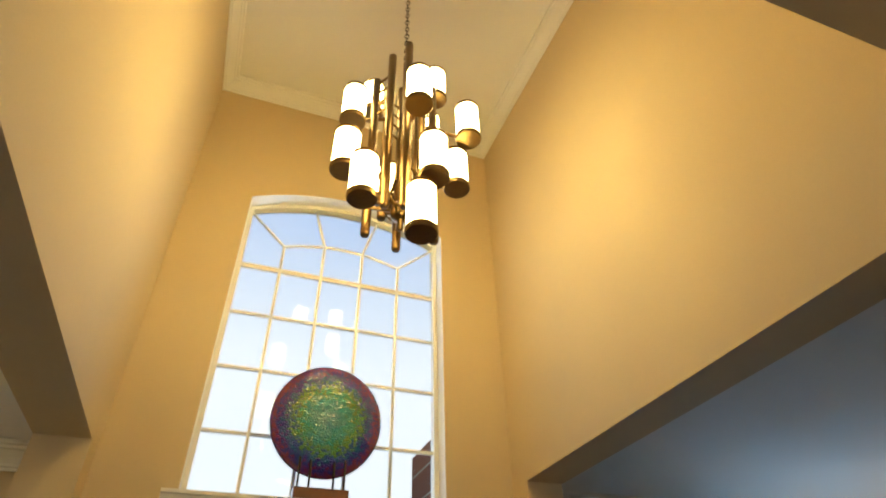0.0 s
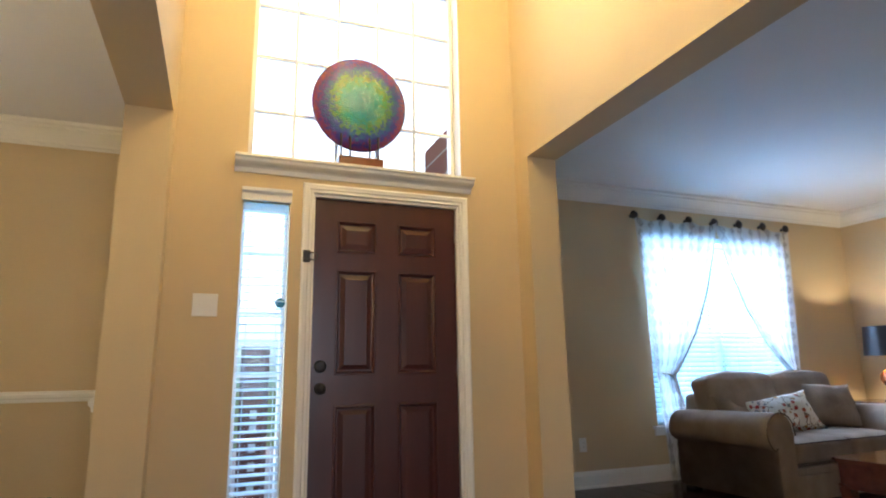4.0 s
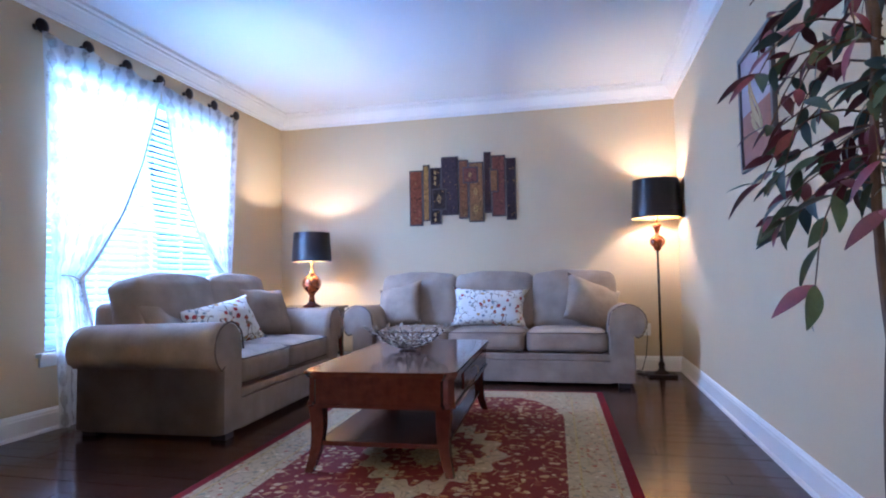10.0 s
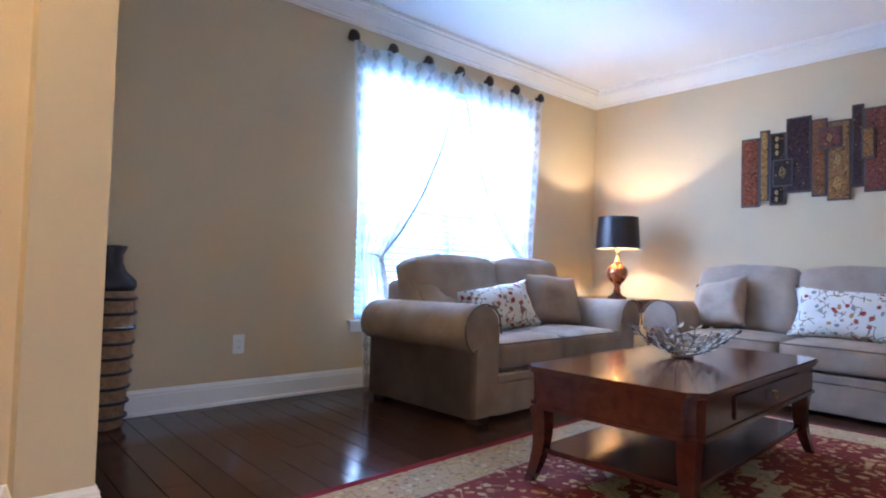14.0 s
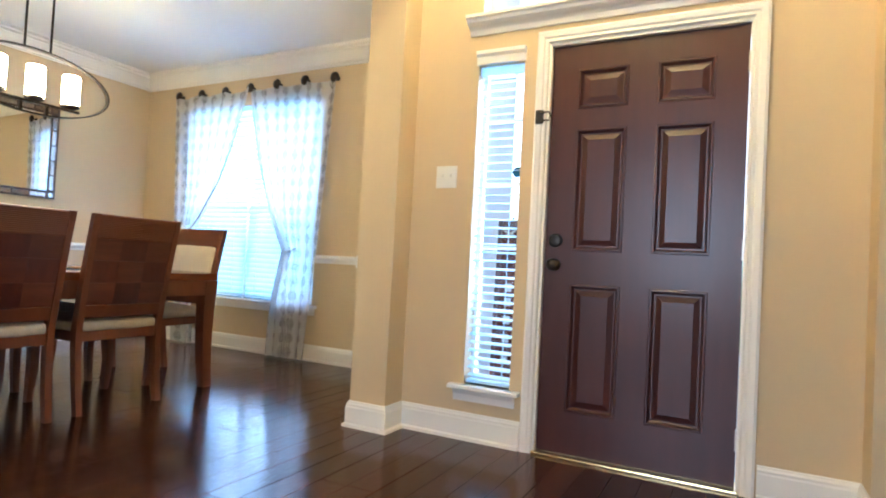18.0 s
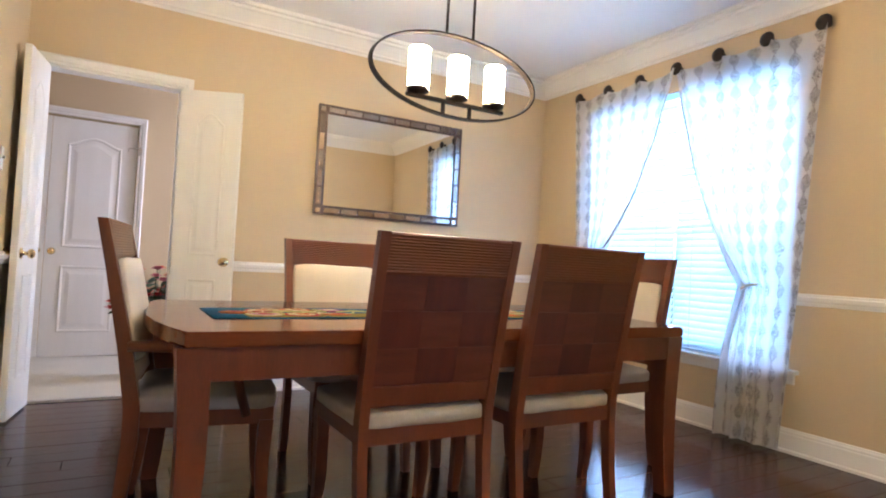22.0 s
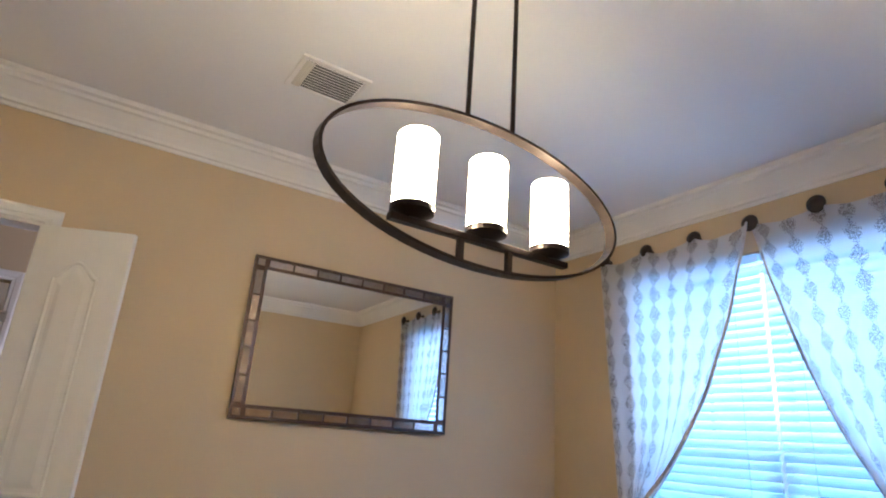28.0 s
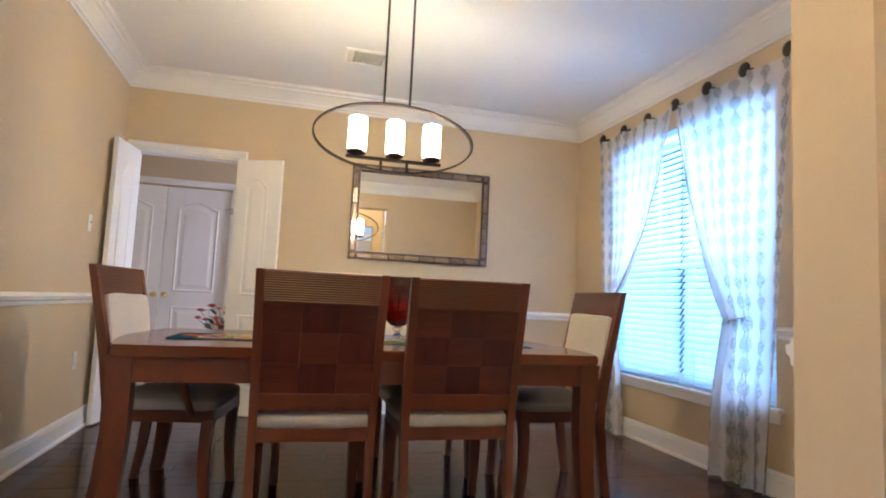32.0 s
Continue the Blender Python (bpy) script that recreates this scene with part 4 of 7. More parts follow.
# ---- soft shapes ----
def cushion(w, d, h, r=0.05, puff=0.03, cuts=9):
    """A stuffed box cushion, base at z = 0, centred on x and y."""
    bm = bmesh.new()
    bmesh.ops.create_cube(bm, size=2.0)
    bmesh.ops.subdivide_edges(bm, edges=bm.edges, cuts=cuts, use_grid_fill=True)
    half = Vector((w / 2, d / 2, h / 2))
    for v in bm.verts:
        c = v.co.copy()
        p = Vector([math.copysign(abs(c[i]) ** 0.75, c[i]) * half[i] for i in range(3)])
        q = Vector([max(-half[i] + r, min(half[i] - r, p[i])) for i in range(3)])
        o = p - q
        if o.length > 1e-6:
            p = q + o.normalized() * min(r, o.length) if o.length > r else p
            n = sum(1 for i in range(3) if abs(o[i]) > 1e-6)
            if n > 1:
                p = q + o.normalized() * r
        e = (1 - c.x ** 2) * (1 - c.y ** 2)
        p.z += puff * e * c.z
        p.y += puff * 0.5 * (1 - c.x ** 2) * (1 - c.z ** 2) * c.y
        p.x += puff * 0.4 * (1 - c.y ** 2) * (1 - c.z ** 2) * c.x
        p += Vector((noise.noise(p * 7 + Vector((w, d, h))), noise.noise(p * 7 + Vector((5, d, h))), noise.noise(p * 6 + Vector((9, w, h))))) * 0.006
        v.co = p + Vector((0, 0, h / 2))
    return bm


def pillow(w, h, t, cuts=12, seed=0):
    """A throw pillow standing on its edge: width x, height z, thickness y; pulled out at the corners."""
    bm = bmesh.new()
    k = cuts
    for s in (-1, 1):
        g = []
        for j in range(k + 1):
            row = []
            for i in range(k + 1):
                a, b = 2 * i / k - 1, 2 * j / k - 1
                e = ((1 - abs(a) ** 2.6) * (1 - abs(b) ** 2.6)) ** 0.55
                pin = 1 - 0.14 * (1 - abs(b) ** 2) * abs(a) ** 5
                pinz = 1 - 0.14 * (1 - abs(a) ** 2) * abs(b) ** 5
                wr = noise.noise(Vector((a * 2.2 + seed, b * 2.2, s))) * 0.030 * e + noise.noise(Vector((a * 5.0 + seed, b * 5.0, s * 3))) * 0.010 * e
                row.append(bm.verts.new((a * w / 2 * pin, s * (t / 2 * e) + wr, h / 2 + b * h / 2 * pinz)))
            g.append(row)
        for j in range(k):
            for i in range(k):
                bm.faces.new((g[j][i], g[j][i + 1], g[j + 1][i + 1], g[j + 1][i]))
    bmesh.ops.remove_doubles(bm, verts=bm.verts, dist=1e-4)
    return bm


def sofa(name, m, width, seats, depth, label):
    """Rolled-arm sofa; x along its width, front towards -y, back at y = depth."""
    s = thing(name, m, label, "sofa")
    aw = 0.27
    inner = width - 2 * aw
    part("base", boxm((-width / 2 + 0.08, 0.02, 0.04), (width / 2 - 0.06, depth - 0.04, 0.27), 0.02, 3), suede, s, "", True)
    part("front_rail", boxm((-inner / 2 - 0.02, -0.005, 0.215), (inner / 2 + 0.02, 0.06, 0.268), 0.012), suede, s)
    part("skirt", boxm((-inner / 2 - 0.02, 0.0, 0.032), (inner / 2 + 0.02, 0.05, 0.213), 0.01), suede, s)
    part("back_frame", boxm((-width / 2 + 0.20, depth - 0.26, 0.2), (width / 2 - 0.20, depth - 0.02, 0.78), 0.07, 4), suede, s, "", True)
    sw = inner / seats
    for k in range(seats):
        x = -inner / 2 + sw * (k + 0.5)
        c = part("seat_cushion", cushion(sw - 0.008, depth - 0.30, 0.18, 0.045, 0.022), suede, s, "", True)
        c.matrix_local = pose(x, (depth - 0.30) / 2 + 0.012, 0.27)
        hw = (sw - 0.03) / 2
        for zz in (0.022, 0.165):
            part("piping", tubem([(x - hw, 0.10, 0.27 + zz), (x - hw, 0.03, 0.27 + zz), (x - hw + 0.03, 0.008, 0.27 + zz), (x, 0.0, 0.273 + zz), (x + hw - 0.03, 0.008, 0.27 + zz), (x + hw, 0.03, 0.27 + zz), (x + hw, 0.10, 0.27 + zz)], 0.005, 6), suede_dark, s, "", True)
    bw = (width - 0.36) / seats
    for k in range(seats):
        x = -(width - 0.36) / 2 + bw * (k + 0.5)
        c = part("back_cushion", cushion(bw + 0.004, 0.25, 0.51, 0.05, 0.045, 11), suede, s, "", True)
        c.matrix_local = pose(x, depth - 0.36, 0.42, -14)
        part("piping", tubem([(x + (bw / 2 - 0.012) * a, depth - 0.36 + 0.22 + b, 0.42 + c2) for a, b, c2 in ((-1, -0.02, 0.38), (-0.96, 0.0, 0.452), (-0.8, 0.0, 0.478), (-0.3, 0.0, 0.492), (0.3, 0.0, 0.492), (0.8, 0.0, 0.478), (0.96, 0.0, 0.452), (1, -0.02, 0.38))], 0.005, 6), suede_dark, s, "", True)
    for sd in (-1, 1):
        bm = bmesh.new()
        # arm section: upright panel with a roll that turns outwards
        inn, out = 0.0, aw - 0.07
        sect = [(inn, 0.032), (out, 0.032), (out, 0.42)] + [(0.15 + 0.15 * math.cos(radians(a)), 0.525 + 0.145 * math.sin(radians(a))) for a in range(-58, 166, 14)] + [(inn, 0.50)]
        k = 14
        ringz = []
        for i in range(k + 1):
            y = -0.012 + (depth - 0.03) * i / k
            sh = 0.92 if i in (0, k) else 1.0
            dx = 0.004 * math.sin(i * 1.7)
            ringz.append([bm.verts.new((sd * (width / 2 - aw + (px - 0.13) * sh + 0.13 + dx * (pz > 0.45)), y + (0.012 if i == 0 else 0), 0.36 + (pz - 0.36) * (1 - (1 - sh) * 0.35) - (0.02 * i / k if pz > 0.45 else 0))) for px, pz in sect])
        for a, b in zip(ringz, ringz[1:]):
            for i in range(len(sect)):
                j = (i + 1) % len(sect)
                bm.faces.new((a[i], a[j], b[j], b[i]))
        bm.faces.new(ringz[0])
        bm.faces.new(list(reversed(ringz[-1])))
        arm = part("arm", bm, suede, s, "", False)
        for p in arm.data.polygons:
            p.use_smooth = len(p.vertices) == 4
        edge = [v for v in sect[2:]]
        part("piping", tubem([(sd * (width / 2 - aw + px), -0.006, pz) for px, pz in edge], 0.005, 6), suede_dark, arm, "", True)
    for fx in (-1, 1):
        for fy in (0.06, depth - 0.10):
            part("foot", prismm([(fx * (width / 2 - 0.155) + a * 0.045, fy + b * 0.045) for a, b in ((-1, -1), (1, -1), (1, 1), (-1, 1))], 0.0, 0.041), pot_dark, s)
    return s


def drop_pillow(m, w, h, t, material, label, seed=0):
    p = thing("throw_pillow", m, label, "pillow", "sofa pillows")
    part("cover", pillow(w, h, t, 12, seed), material, p, "", True)


# ---- living room ----
sofa("loveseat", pose(4.27, 3.48, 0, 0, 0, 3), 1.92, 2, 1.0, "taupe suede two-seat loveseat with rolled arms")
sofa("sofa", pose(5.35, 2.27, 0, 0, 0, -90), 2.55, 3, 0.92, "taupe suede three-seat sofa with rolled arms against the wall")
drop_pillow(pose(3.70, 3.91, 0.45, -42, 12, 22), 0.52, 0.38, 0.18, suede, "plain taupe throw pillow leaning back on the loveseat", 1)
drop_pillow(pose(3.99, 3.78, 0.45, -30, -9, -20), 0.60, 0.36, 0.18, pillow_print, "white lumbar pillow with floral print", 2)
drop_pillow(pose(4.72, 3.93, 0.45, -22, 4, -14), 0.56, 0.43, 0.20, suede, "large plain taupe throw pillow on the loveseat", 3)
drop_pillow(pose(5.70, 2.30, 0.45, -20, 2, -88), 0.71, 0.38, 0.18, pillow_print, "white lumbar pillow with floral print on the sofa", 5)
drop_pillow(pose(5.70, 3.14, 0.45, -20, -12, -106), 0.50, 0.43, 0.19, suede, "plain taupe throw pillow on the sofa", 6)
drop_pillow(pose(5.66, 1.40, 0.45, -22, 20, -62), 0.56, 0.46, 0.20, suede, "plain taupe throw pillow slumped against the sofa arm", 7)


def leg_curve(bm, x, y, h, top, bot, sx, sy, flare=0.03):
    """A square tapering leg that swings out at the foot."""
    k = 10
    rings = []
    for i in range(k + 1):
        t = i / k
        w = top + (bot - top) * (1 - t) ** 0.9
        w = bot + (top - bot) * t ** 0.8
        o = flare * ((1 - t) ** 2.2) - 0.010 * math.sin(t * math.pi)
        cx, cy = x + sx * o, y + sy * o
        rings.append([bm.verts.new((cx + a * w / 2, cy + b * w / 2, t * h)) for a, b in ((-1, -1), (1, -1), (1, 1), (-1, 1))])
    for a, b in zip(rings, rings[1:]):
        for i in range(4):
            j = (i + 1) % 4
            bm.faces.new((a[i], a[j], b[j], b[i]))
    bm.faces.new(rings[0])
    bm.faces.new(rings[-1])
    return bm


def notched(hx, hy, n, r=3):
    """A rectangle with scooped corners."""
    out = []
    for sx, sy, a0 in ((1, 1, 180), (-1, 1, 270), (-1, -1, 0), (1, -1, 90)):
        cx, cy = sx * hx, sy * hy
        arcp = [(cx + n * math.cos(radians(a0 + 90 * i / r)), cy + n * math.sin(radians(a0 + 90 * i / r))) for i in range(r + 1)]
        out += list(reversed(arcp))
    return out


ct = thing("coffee_table", pose(3.70, 2.42, 0, 0, 0, 3), "dark cherry coffee table with notched corners and lower shelf", "coffee table")
HXT, HYT = 0.73, 0.37
bm = prismm(notched(HXT, HYT, 0.055), 0.452, 0.476)
bmesh.ops.bevel(bm, geom=[e for e in bm.edges if abs(e.verts[0].co.z - e.verts[1].co.z) < 1e-6], offset=0.006, segments=2, affect="EDGES")
part("tabletop", bm, mat("table_wood_cherry_top", (0.085, 0.022, 0.012), 0.12, var=0.25, scale=4, bump=0.03, bscale=40, stretch=(0.6, 5, 5)), ct)
part("apron", prismm(notched(HXT - 0.02, HYT - 0.02, 0.055), 0.325, 0.45), cherry, ct)
part("bead", prismm(notched(HXT - 0.012, HYT - 0.012, 0.055), 0.310, 0.326), cherry, ct)
part("bead", prismm(notched(HXT - 0.01, HYT - 0.01, 0.055), 0.440, 0.4515), cherry, ct)
for sx in (-1, 1):
    for sy in (-1, 1):
        part("leg", leg_curve(bmesh.new(), sx * (HXT - 0.066), sy * (HYT - 0.066), 0.31, 0.068, 0.034, sx, sy, 0.032), cherry, ct)
part("shelf", boxm((-HXT + 0.06, -HYT + 0.06, 0.125), (HXT - 0.06, HYT - 0.06, 0.147), 0.004), cherry, ct)
for sx in (0,):
    dr = part("drawer", boxm((-0.40, -HYT + 0.012, 0.345), (0.40, -HYT + 0.03, 0.432), 0.003), cherry, ct)
    part("handle", tubem([(0.0, -HYT + 0.008, 0.405), (0.012, -HYT - 0.006, 0.40), (0.014, -HYT - 0.008, 0.378), (0.0, -HYT - 0.008, 0.364), (-0.014, -HYT - 0.008, 0.378), (-0.012, -HYT - 0.006, 0.40), (0.0, -HYT + 0.008, 0.405)], 0.0035, 6), bronze, dr)

# bowl of metal leaves
bowl = thing("leaf_bowl", pose(3.80, 2.48, 0.476), "openwork metal bowl of silver and bronze leaves on the table", "bowl")
leaf_a = mat("leaf_metal_pewter", (0.42, 0.39, 0.34), 0.32, metal=1.0, var=0.3, scale=30, bump=0.05)
rng = random.Random(4)
bm, bm2 = bmesh.new(), bmesh.new()
for k in range(15):
    a = k * 2 * math.pi / 15 + rng.uniform(-0.1, 0.1)
    ln = rng.uniform(0.22, 0.30) * (1.0 if abs(math.cos(a)) < 0.7 else 0.85)
    prev, stemp = None, []
    for i in range(7):
        t = i / 6
        rr = 0.03 + (ln - 0.03) * t
        stemp.append(Vector((rr * math.cos(a + 0.25 * t), rr * math.sin(a + 0.25 * t) * 0.8, 0.012 + 0.11 * t ** 1.7)))
        if i > 1:
            for sd in (-1, 1):
                o = stemp[-1]
                aa = a + 0.25 * t + sd * rng.uniform(0.7, 1.2)
                d = Vector((math.cos(aa), math.sin(aa), rng.uniform(0.1, 0.9))).normalized()
                sidev = d.cross(Vector((rng.uniform(-.3, .3), rng.uniform(-.3, .3), 1))).normalized()
                L, Wd = rng.uniform(0.032, 0.044), rng.uniform(0.009, 0.012)
                nrm = d.cross(sidev)
                ring = [bm2.verts.new(o + d * (L * (0.5 - 0.5 * math.cos(q))) + sidev * (Wd * math.sin(q)) + nrm * 0.004 * math.sin(q) ** 2) for q in [x * math.pi / 4 for x in range(8)]]
                bm2.faces.new(ring)
    tube(bm, stemp, 0.0022, 5)
lathe(bm, [(0.05, 0.0), (0.052, 0.004), (0.03, 0.012), (0.0, 0.013)], 16)
part("wire_frame", bm, iron, bowl)
lv = part("leaves", bm2, leaf_a, bowl, "small silver metal leaves")
bpy_mod = lv.modifiers.new("thickness", "SOLIDIFY")
bpy_mod.thickness = 0.0012


def drum_shade(parent, z0, z1, r0, r1, name="shade"):
    bm = lathem([(r0, z0), (r1, z1)], 40)
    bmesh.ops.delete(bm, geom=[f for f in bm.faces if len(f.verts) > 4], context="FACES")
    s = part(name, bm, black_cloth, parent, "black drum shade with gold lining", True)
    bm = lathem([(r0 - 0.003, z0 + 0.001), (r1 - 0.003, z1 - 0.001)], 40)
    bmesh.ops.delete(bm, geom=[f for f in bm.faces if len(f.verts) > 4], context="FACES")
    part("lining", bm, gold_lining, s, "gold lining", True)
    for z, r in ((z0, r0), (z1, r1)):
        part("rim", tubem([((r - 0.0015) * math.cos(a * math.pi / 20), (r - 0.0015) * math.sin(a * math.pi / 20), z) for a in range(40)], 0.003, 6, True), black_cloth, s)
    bm = bmesh.new()
    for a in range(3):
        t = a * 2 * math.pi / 3
        tube(bm, [(0.012 * math.cos(t), 0.012 * math.sin(t), z1 - 0.03), ((r1 - 0.003) * math.cos(t), (r1 - 0.003) * math.sin(t), z1 - 0.006)], 0.002, 5)
    tube(bm, [(0.012 * math.cos(a * math.pi / 8), 0.012 * math.sin(a * math.pi / 8), z1 - 0.03) for a in range(16)], 0.002, 5, True)
    part("spider", bm, brass, s)


def bulb(parent, z):
    part("bulb", lathem([(0.010, z), (0.012, z + 0.02), (0.020, z + 0.045), (0.022, z + 0.06), (0.015, z + 0.078), (0.0, z + 0.084)], 16), bulb_glow, parent, "lit bulb", True)


# end table and table lamp
et = thing("end_table", pose(5.80, 4.14, 0), "dark cherry end table with lower shelf between the sofas", "end table")
part("tabletop", boxm((-0.30, -0.32, 0.62), (0.30, 0.32, 0.645), 0.006), cherry, et)
part("apron", boxm((-0.27, -0.29, 0.525), (0.27, 0.29, 0.619), 0.003), cherry, et)
for sx in (-1, 1):
    for sy in (-1, 1):
        part("leg", leg_curve(bmesh.new(), sx * 0.245, sy * 0.265, 0.525, 0.05, 0.03, sx, sy, 0.015), cherry, et)
part("shelf", boxm((-0.25, -0.27, 0.16), (0.25, 0.27, 0.18), 0.003), cherry, et)
TL = (5.83, 4.10)
tl = thing("table_lamp", pose(TL[0], TL[1], 0.645), "table lamp with amber glass body and black drum shade", "table lamp")
part("foot", lathem([(0.085, 0), (0.085, 0.012), (0.06, 0.02), (0.04, 0.04), (0.03, 0.05)], 28), cherry, tl, "dark turned foot", True)
part("body", lathem([(0.030, 0.05), (0.034, 0.07), (0.026, 0.10), (0.038, 0.13), (0.076, 0.165), (0.097, 0.21), (0.094, 0.255), (0.068, 0.295), (0.036, 0.315), (0.03, 0.325)], 32), amber, tl, "amber mercury glass body", True)
part("neck", lathem([(0.032, 0.325), (0.036, 0.335), (0.018, 0.35), (0.016, 0.40), (0.02, 0.41), (0.014, 0.43), (0.014, 0.47)], 20), brass, tl, "brass neck", True)
bulb(tl, 0.47)
drum_shade(tl, 0.45, 0.735, 0.198, 0.178)
lamp("table_lamp_light", "POINT", pose(TL[0], TL[1], 0.645 + 0.605), 31, WARM, radius=0.02)

FL = (6.03, 0.785)
fl = thing("floor_lamp", pose(FL[0], FL[1], 0), "floor lamp with amber glass accent and black drum shade", "floor lamp")
part("base", boxm((-0.12, -0.12, 0.0), (0.12, 0.12, 0.022), 0.006), iron, fl)
part("pedestal", lathem([(0.075, 0.022), (0.06, 0.035), (0.03, 0.05), (0.022, 0.08), (0.03, 0.10), (0.016, 0.13), (0.014, 0.18)], 20), iron, fl, "", True)
part("pole", lathem([(0.011, 0.18), (0.011, 1.12)], 14), iron, fl, "", True)
part("body", lathem([(0.016, 1.12), (0.03, 1.13), (0.035, 1.15), (0.066, 1.185), (0.07, 1.215), (0.05, 1.25), (0.02, 1.265), (0.018, 1.29), (0.034, 1.33), (0.046, 1.36), (0.03, 1.37)], 28), amber, fl, "amber mercury glass ball and cup", True)
part("neck", lathem([(0.018, 1.37), (0.018, 1.46)], 14), brass, fl, "", True)
bulb(fl, 1.46)
drum_shade(fl, 1.42, 1.765, 0.22, 0.198)
lamp("floor_lamp_light", "POINT", pose(FL[0], FL[1], 1.60), 25, WARM, radius=0.02)
cord = thing("lamp_cord", pose(0, 0, 0), "black lamp cord lying from the wall outlet", "cord")
part("cable", tubem([(6.285, 0.875, 0.36), (6.25, 0.875, 0.32), (6.262, 0.89, 0.15), (6.23, 0.93, 0.02), (6.14, 1.06, 0.006), (6.05, 1.08, 0.006), (6.10, 0.98, 0.006), (6.04, 0.91, 0.006)], 0.004, 6), black_plastic, cord)


def plate(name, m, label, kind="outlet"):
    o = thing(name, m, label, kind)
    part("cover", boxm((-0.036, -0.006, -0.058), (0.036, 0.0, 0.058), 0.003), plastic_white, o)
    if kind == "outlet":
        for z in (-0.02, 0.02):
            s = part("socket", lathem([(0.016, 0.0), (0.016, 0.003), (0.0, 0.0035)], 16), plastic_white, o)
            s.matrix_local = pose(0, -0.006, z, 90)
            part("slot", boxm((-0.006, -0.0105, z - 0.004), (-0.004, -0.0095, z + 0.005)), black_plastic, o)
            part("slot", boxm((0.004, -0.0105, z - 0.004), (0.006, -0.0095, z + 0.005)), black_plastic, o)
    elif kind == "switch":
        part("toggle", boxm((-0.005, -0.018, -0.003), (0.005, -0.006, 0.012), 0.002), plastic_white, o)
    return o


plate("wall_outlet", pose(2.56, YF, 0.36), "white wall outlet above the baseboard")
plate("wall_outlet", pose(LX1, 0.875, 0.39, 0, 0, -90), "white wall outlet with a black plug")
plate("wall_outlet", pose(-4.14, DY0, 0.48, 0, 0, 180), "white wall outlet under the chair rail")
plate("light_switch", pose(-4.16, DY0, 1.40, 0, 0, 180), "white light switch on the tan wall", "switch")
sw = thing("light_switch", pose(-0.545, FY, 1.375), "white double light switch by the sidelight", "switch")
part("cover", boxm((-0.062, -0.006, -0.06), (0.062, 0.0, 0.06), 0.003), plastic_white, sw)
for x in (-0.024, 0.024):
    part("toggle", boxm((x - 0.005, -0.018, -0.003), (x + 0.005, -0.006, 0.012), 0.002), plastic_white, sw)
    part("slot", boxm((x - 0.009, -0.0075, -0.016), (x + 0.009, -0.006, 0.018), 0.001), plastic_white, sw)
stk = thing("window_sticker", pose(-0.16, FY + 0.05, 1.40, 90), "small round teal sticker hanging in the sidelight", "sticker")
part("disc", lathem([(0.028, 0.0), (0.028, 0.003)], 12), mat("sticker_teal", (0.02, 0.16, 0.20), 0.5), stk)

# wall panels of carved wood
art = thing("wall_art", pose(LX1 - 0.002, 0, 0), "carved wooden panel wall art of mismatched dark boards", "wall art")
AC = [(0.20, 0.055, 0.025), (0.30, 0.16, 0.045), (0.035, 0.022, 0.020), (0.05, 0.030, 0.034), (0.19, 0.075, 0.028), (0.24, 0.12, 0.045), (0.045, 0.022, 0.022), (0.15, 0.05, 0.035), (0.04, 0.024, 0.026)]
carved = [floral("carved_panel", c, mul(c, 0.35), [mul(c, 1.6), mul(c, 0.5), (0.30, 0.16, 0.06)], 26, weight=0.3, bump=0.6) for c in AC]
edge_m = mat("panel_edge_dark", (0.055, 0.035, 0.032), 0.45, var=0.2)


def art_panel(X0, Y0, X1, Y1, k, d=0.022):
    ya, yb = 3.20 - (X0 - 80) / 670 * 1.119, 3.20 - (X1 - 80) / 670 * 1.119
    za, zb = 2.034 - (Y0 - 183) / 302 * 0.551, 2.034 - (Y1 - 183) / 302 * 0.551
    p = part("board", boxm((-d, yb, zb), (0.0, ya, za), 0.003), edge_m, art)
    part("carving", boxm((-d - 0.004, yb + 0.012, zb + 0.014), (-d + 0.002, ya - 0.012, za - 0.014), 0.003), carved[k], p)
    return p


for a in ((80, 180, 167, 500, 0), (168, 150, 212, 475, 1), (214, 170, 285, 495, 2), (287, 112, 394, 445, 3), (396, 135, 458, 468, 4), (460, 152, 553, 490, 5), (555, 98, 600, 440, 6), (602, 120, 688, 462, 7), (690, 140, 750, 485, 8)):
    art_panel(*a)
for a in ((230, 292, 320, 415, 2), (425, 178, 520, 270, 7), (592, 200, 645, 328, 5)):
    art_panel(*a, d=0.036)
gold_line = mat("inlay_gold", (0.42, 0.25, 0.07), 0.4, metal=0.3, var=0.2)
for cyp, czp, s in ((275, 352, 0.045), (250, 200, 0.02), (250, 232, 0.02), (250, 262, 0.02), (250, 440, 0.02), (250, 470, 0.02), (505, 420, 0.05), (505, 320, 0.04), (472, 224, 0.03)):
    y, z = 3.20 - (cyp - 80) / 670 * 1.119, 2.034 - (czp - 183) / 302 * 0.551
    bm = bmesh.new()
    for q in range(4):
        a = q * math.pi / 2
        tube(bm, [(-0.041, y + s * 0.5 * math.cos(a + t) * math.sin(t * 1.0 + 0.3), z + s * math.sin(a + t) * math.sin(t + 0.3)) for t in [k * 0.5 for k in range(6)]], 0.004, 5)
    part("inlay", bm, gold_line, art)

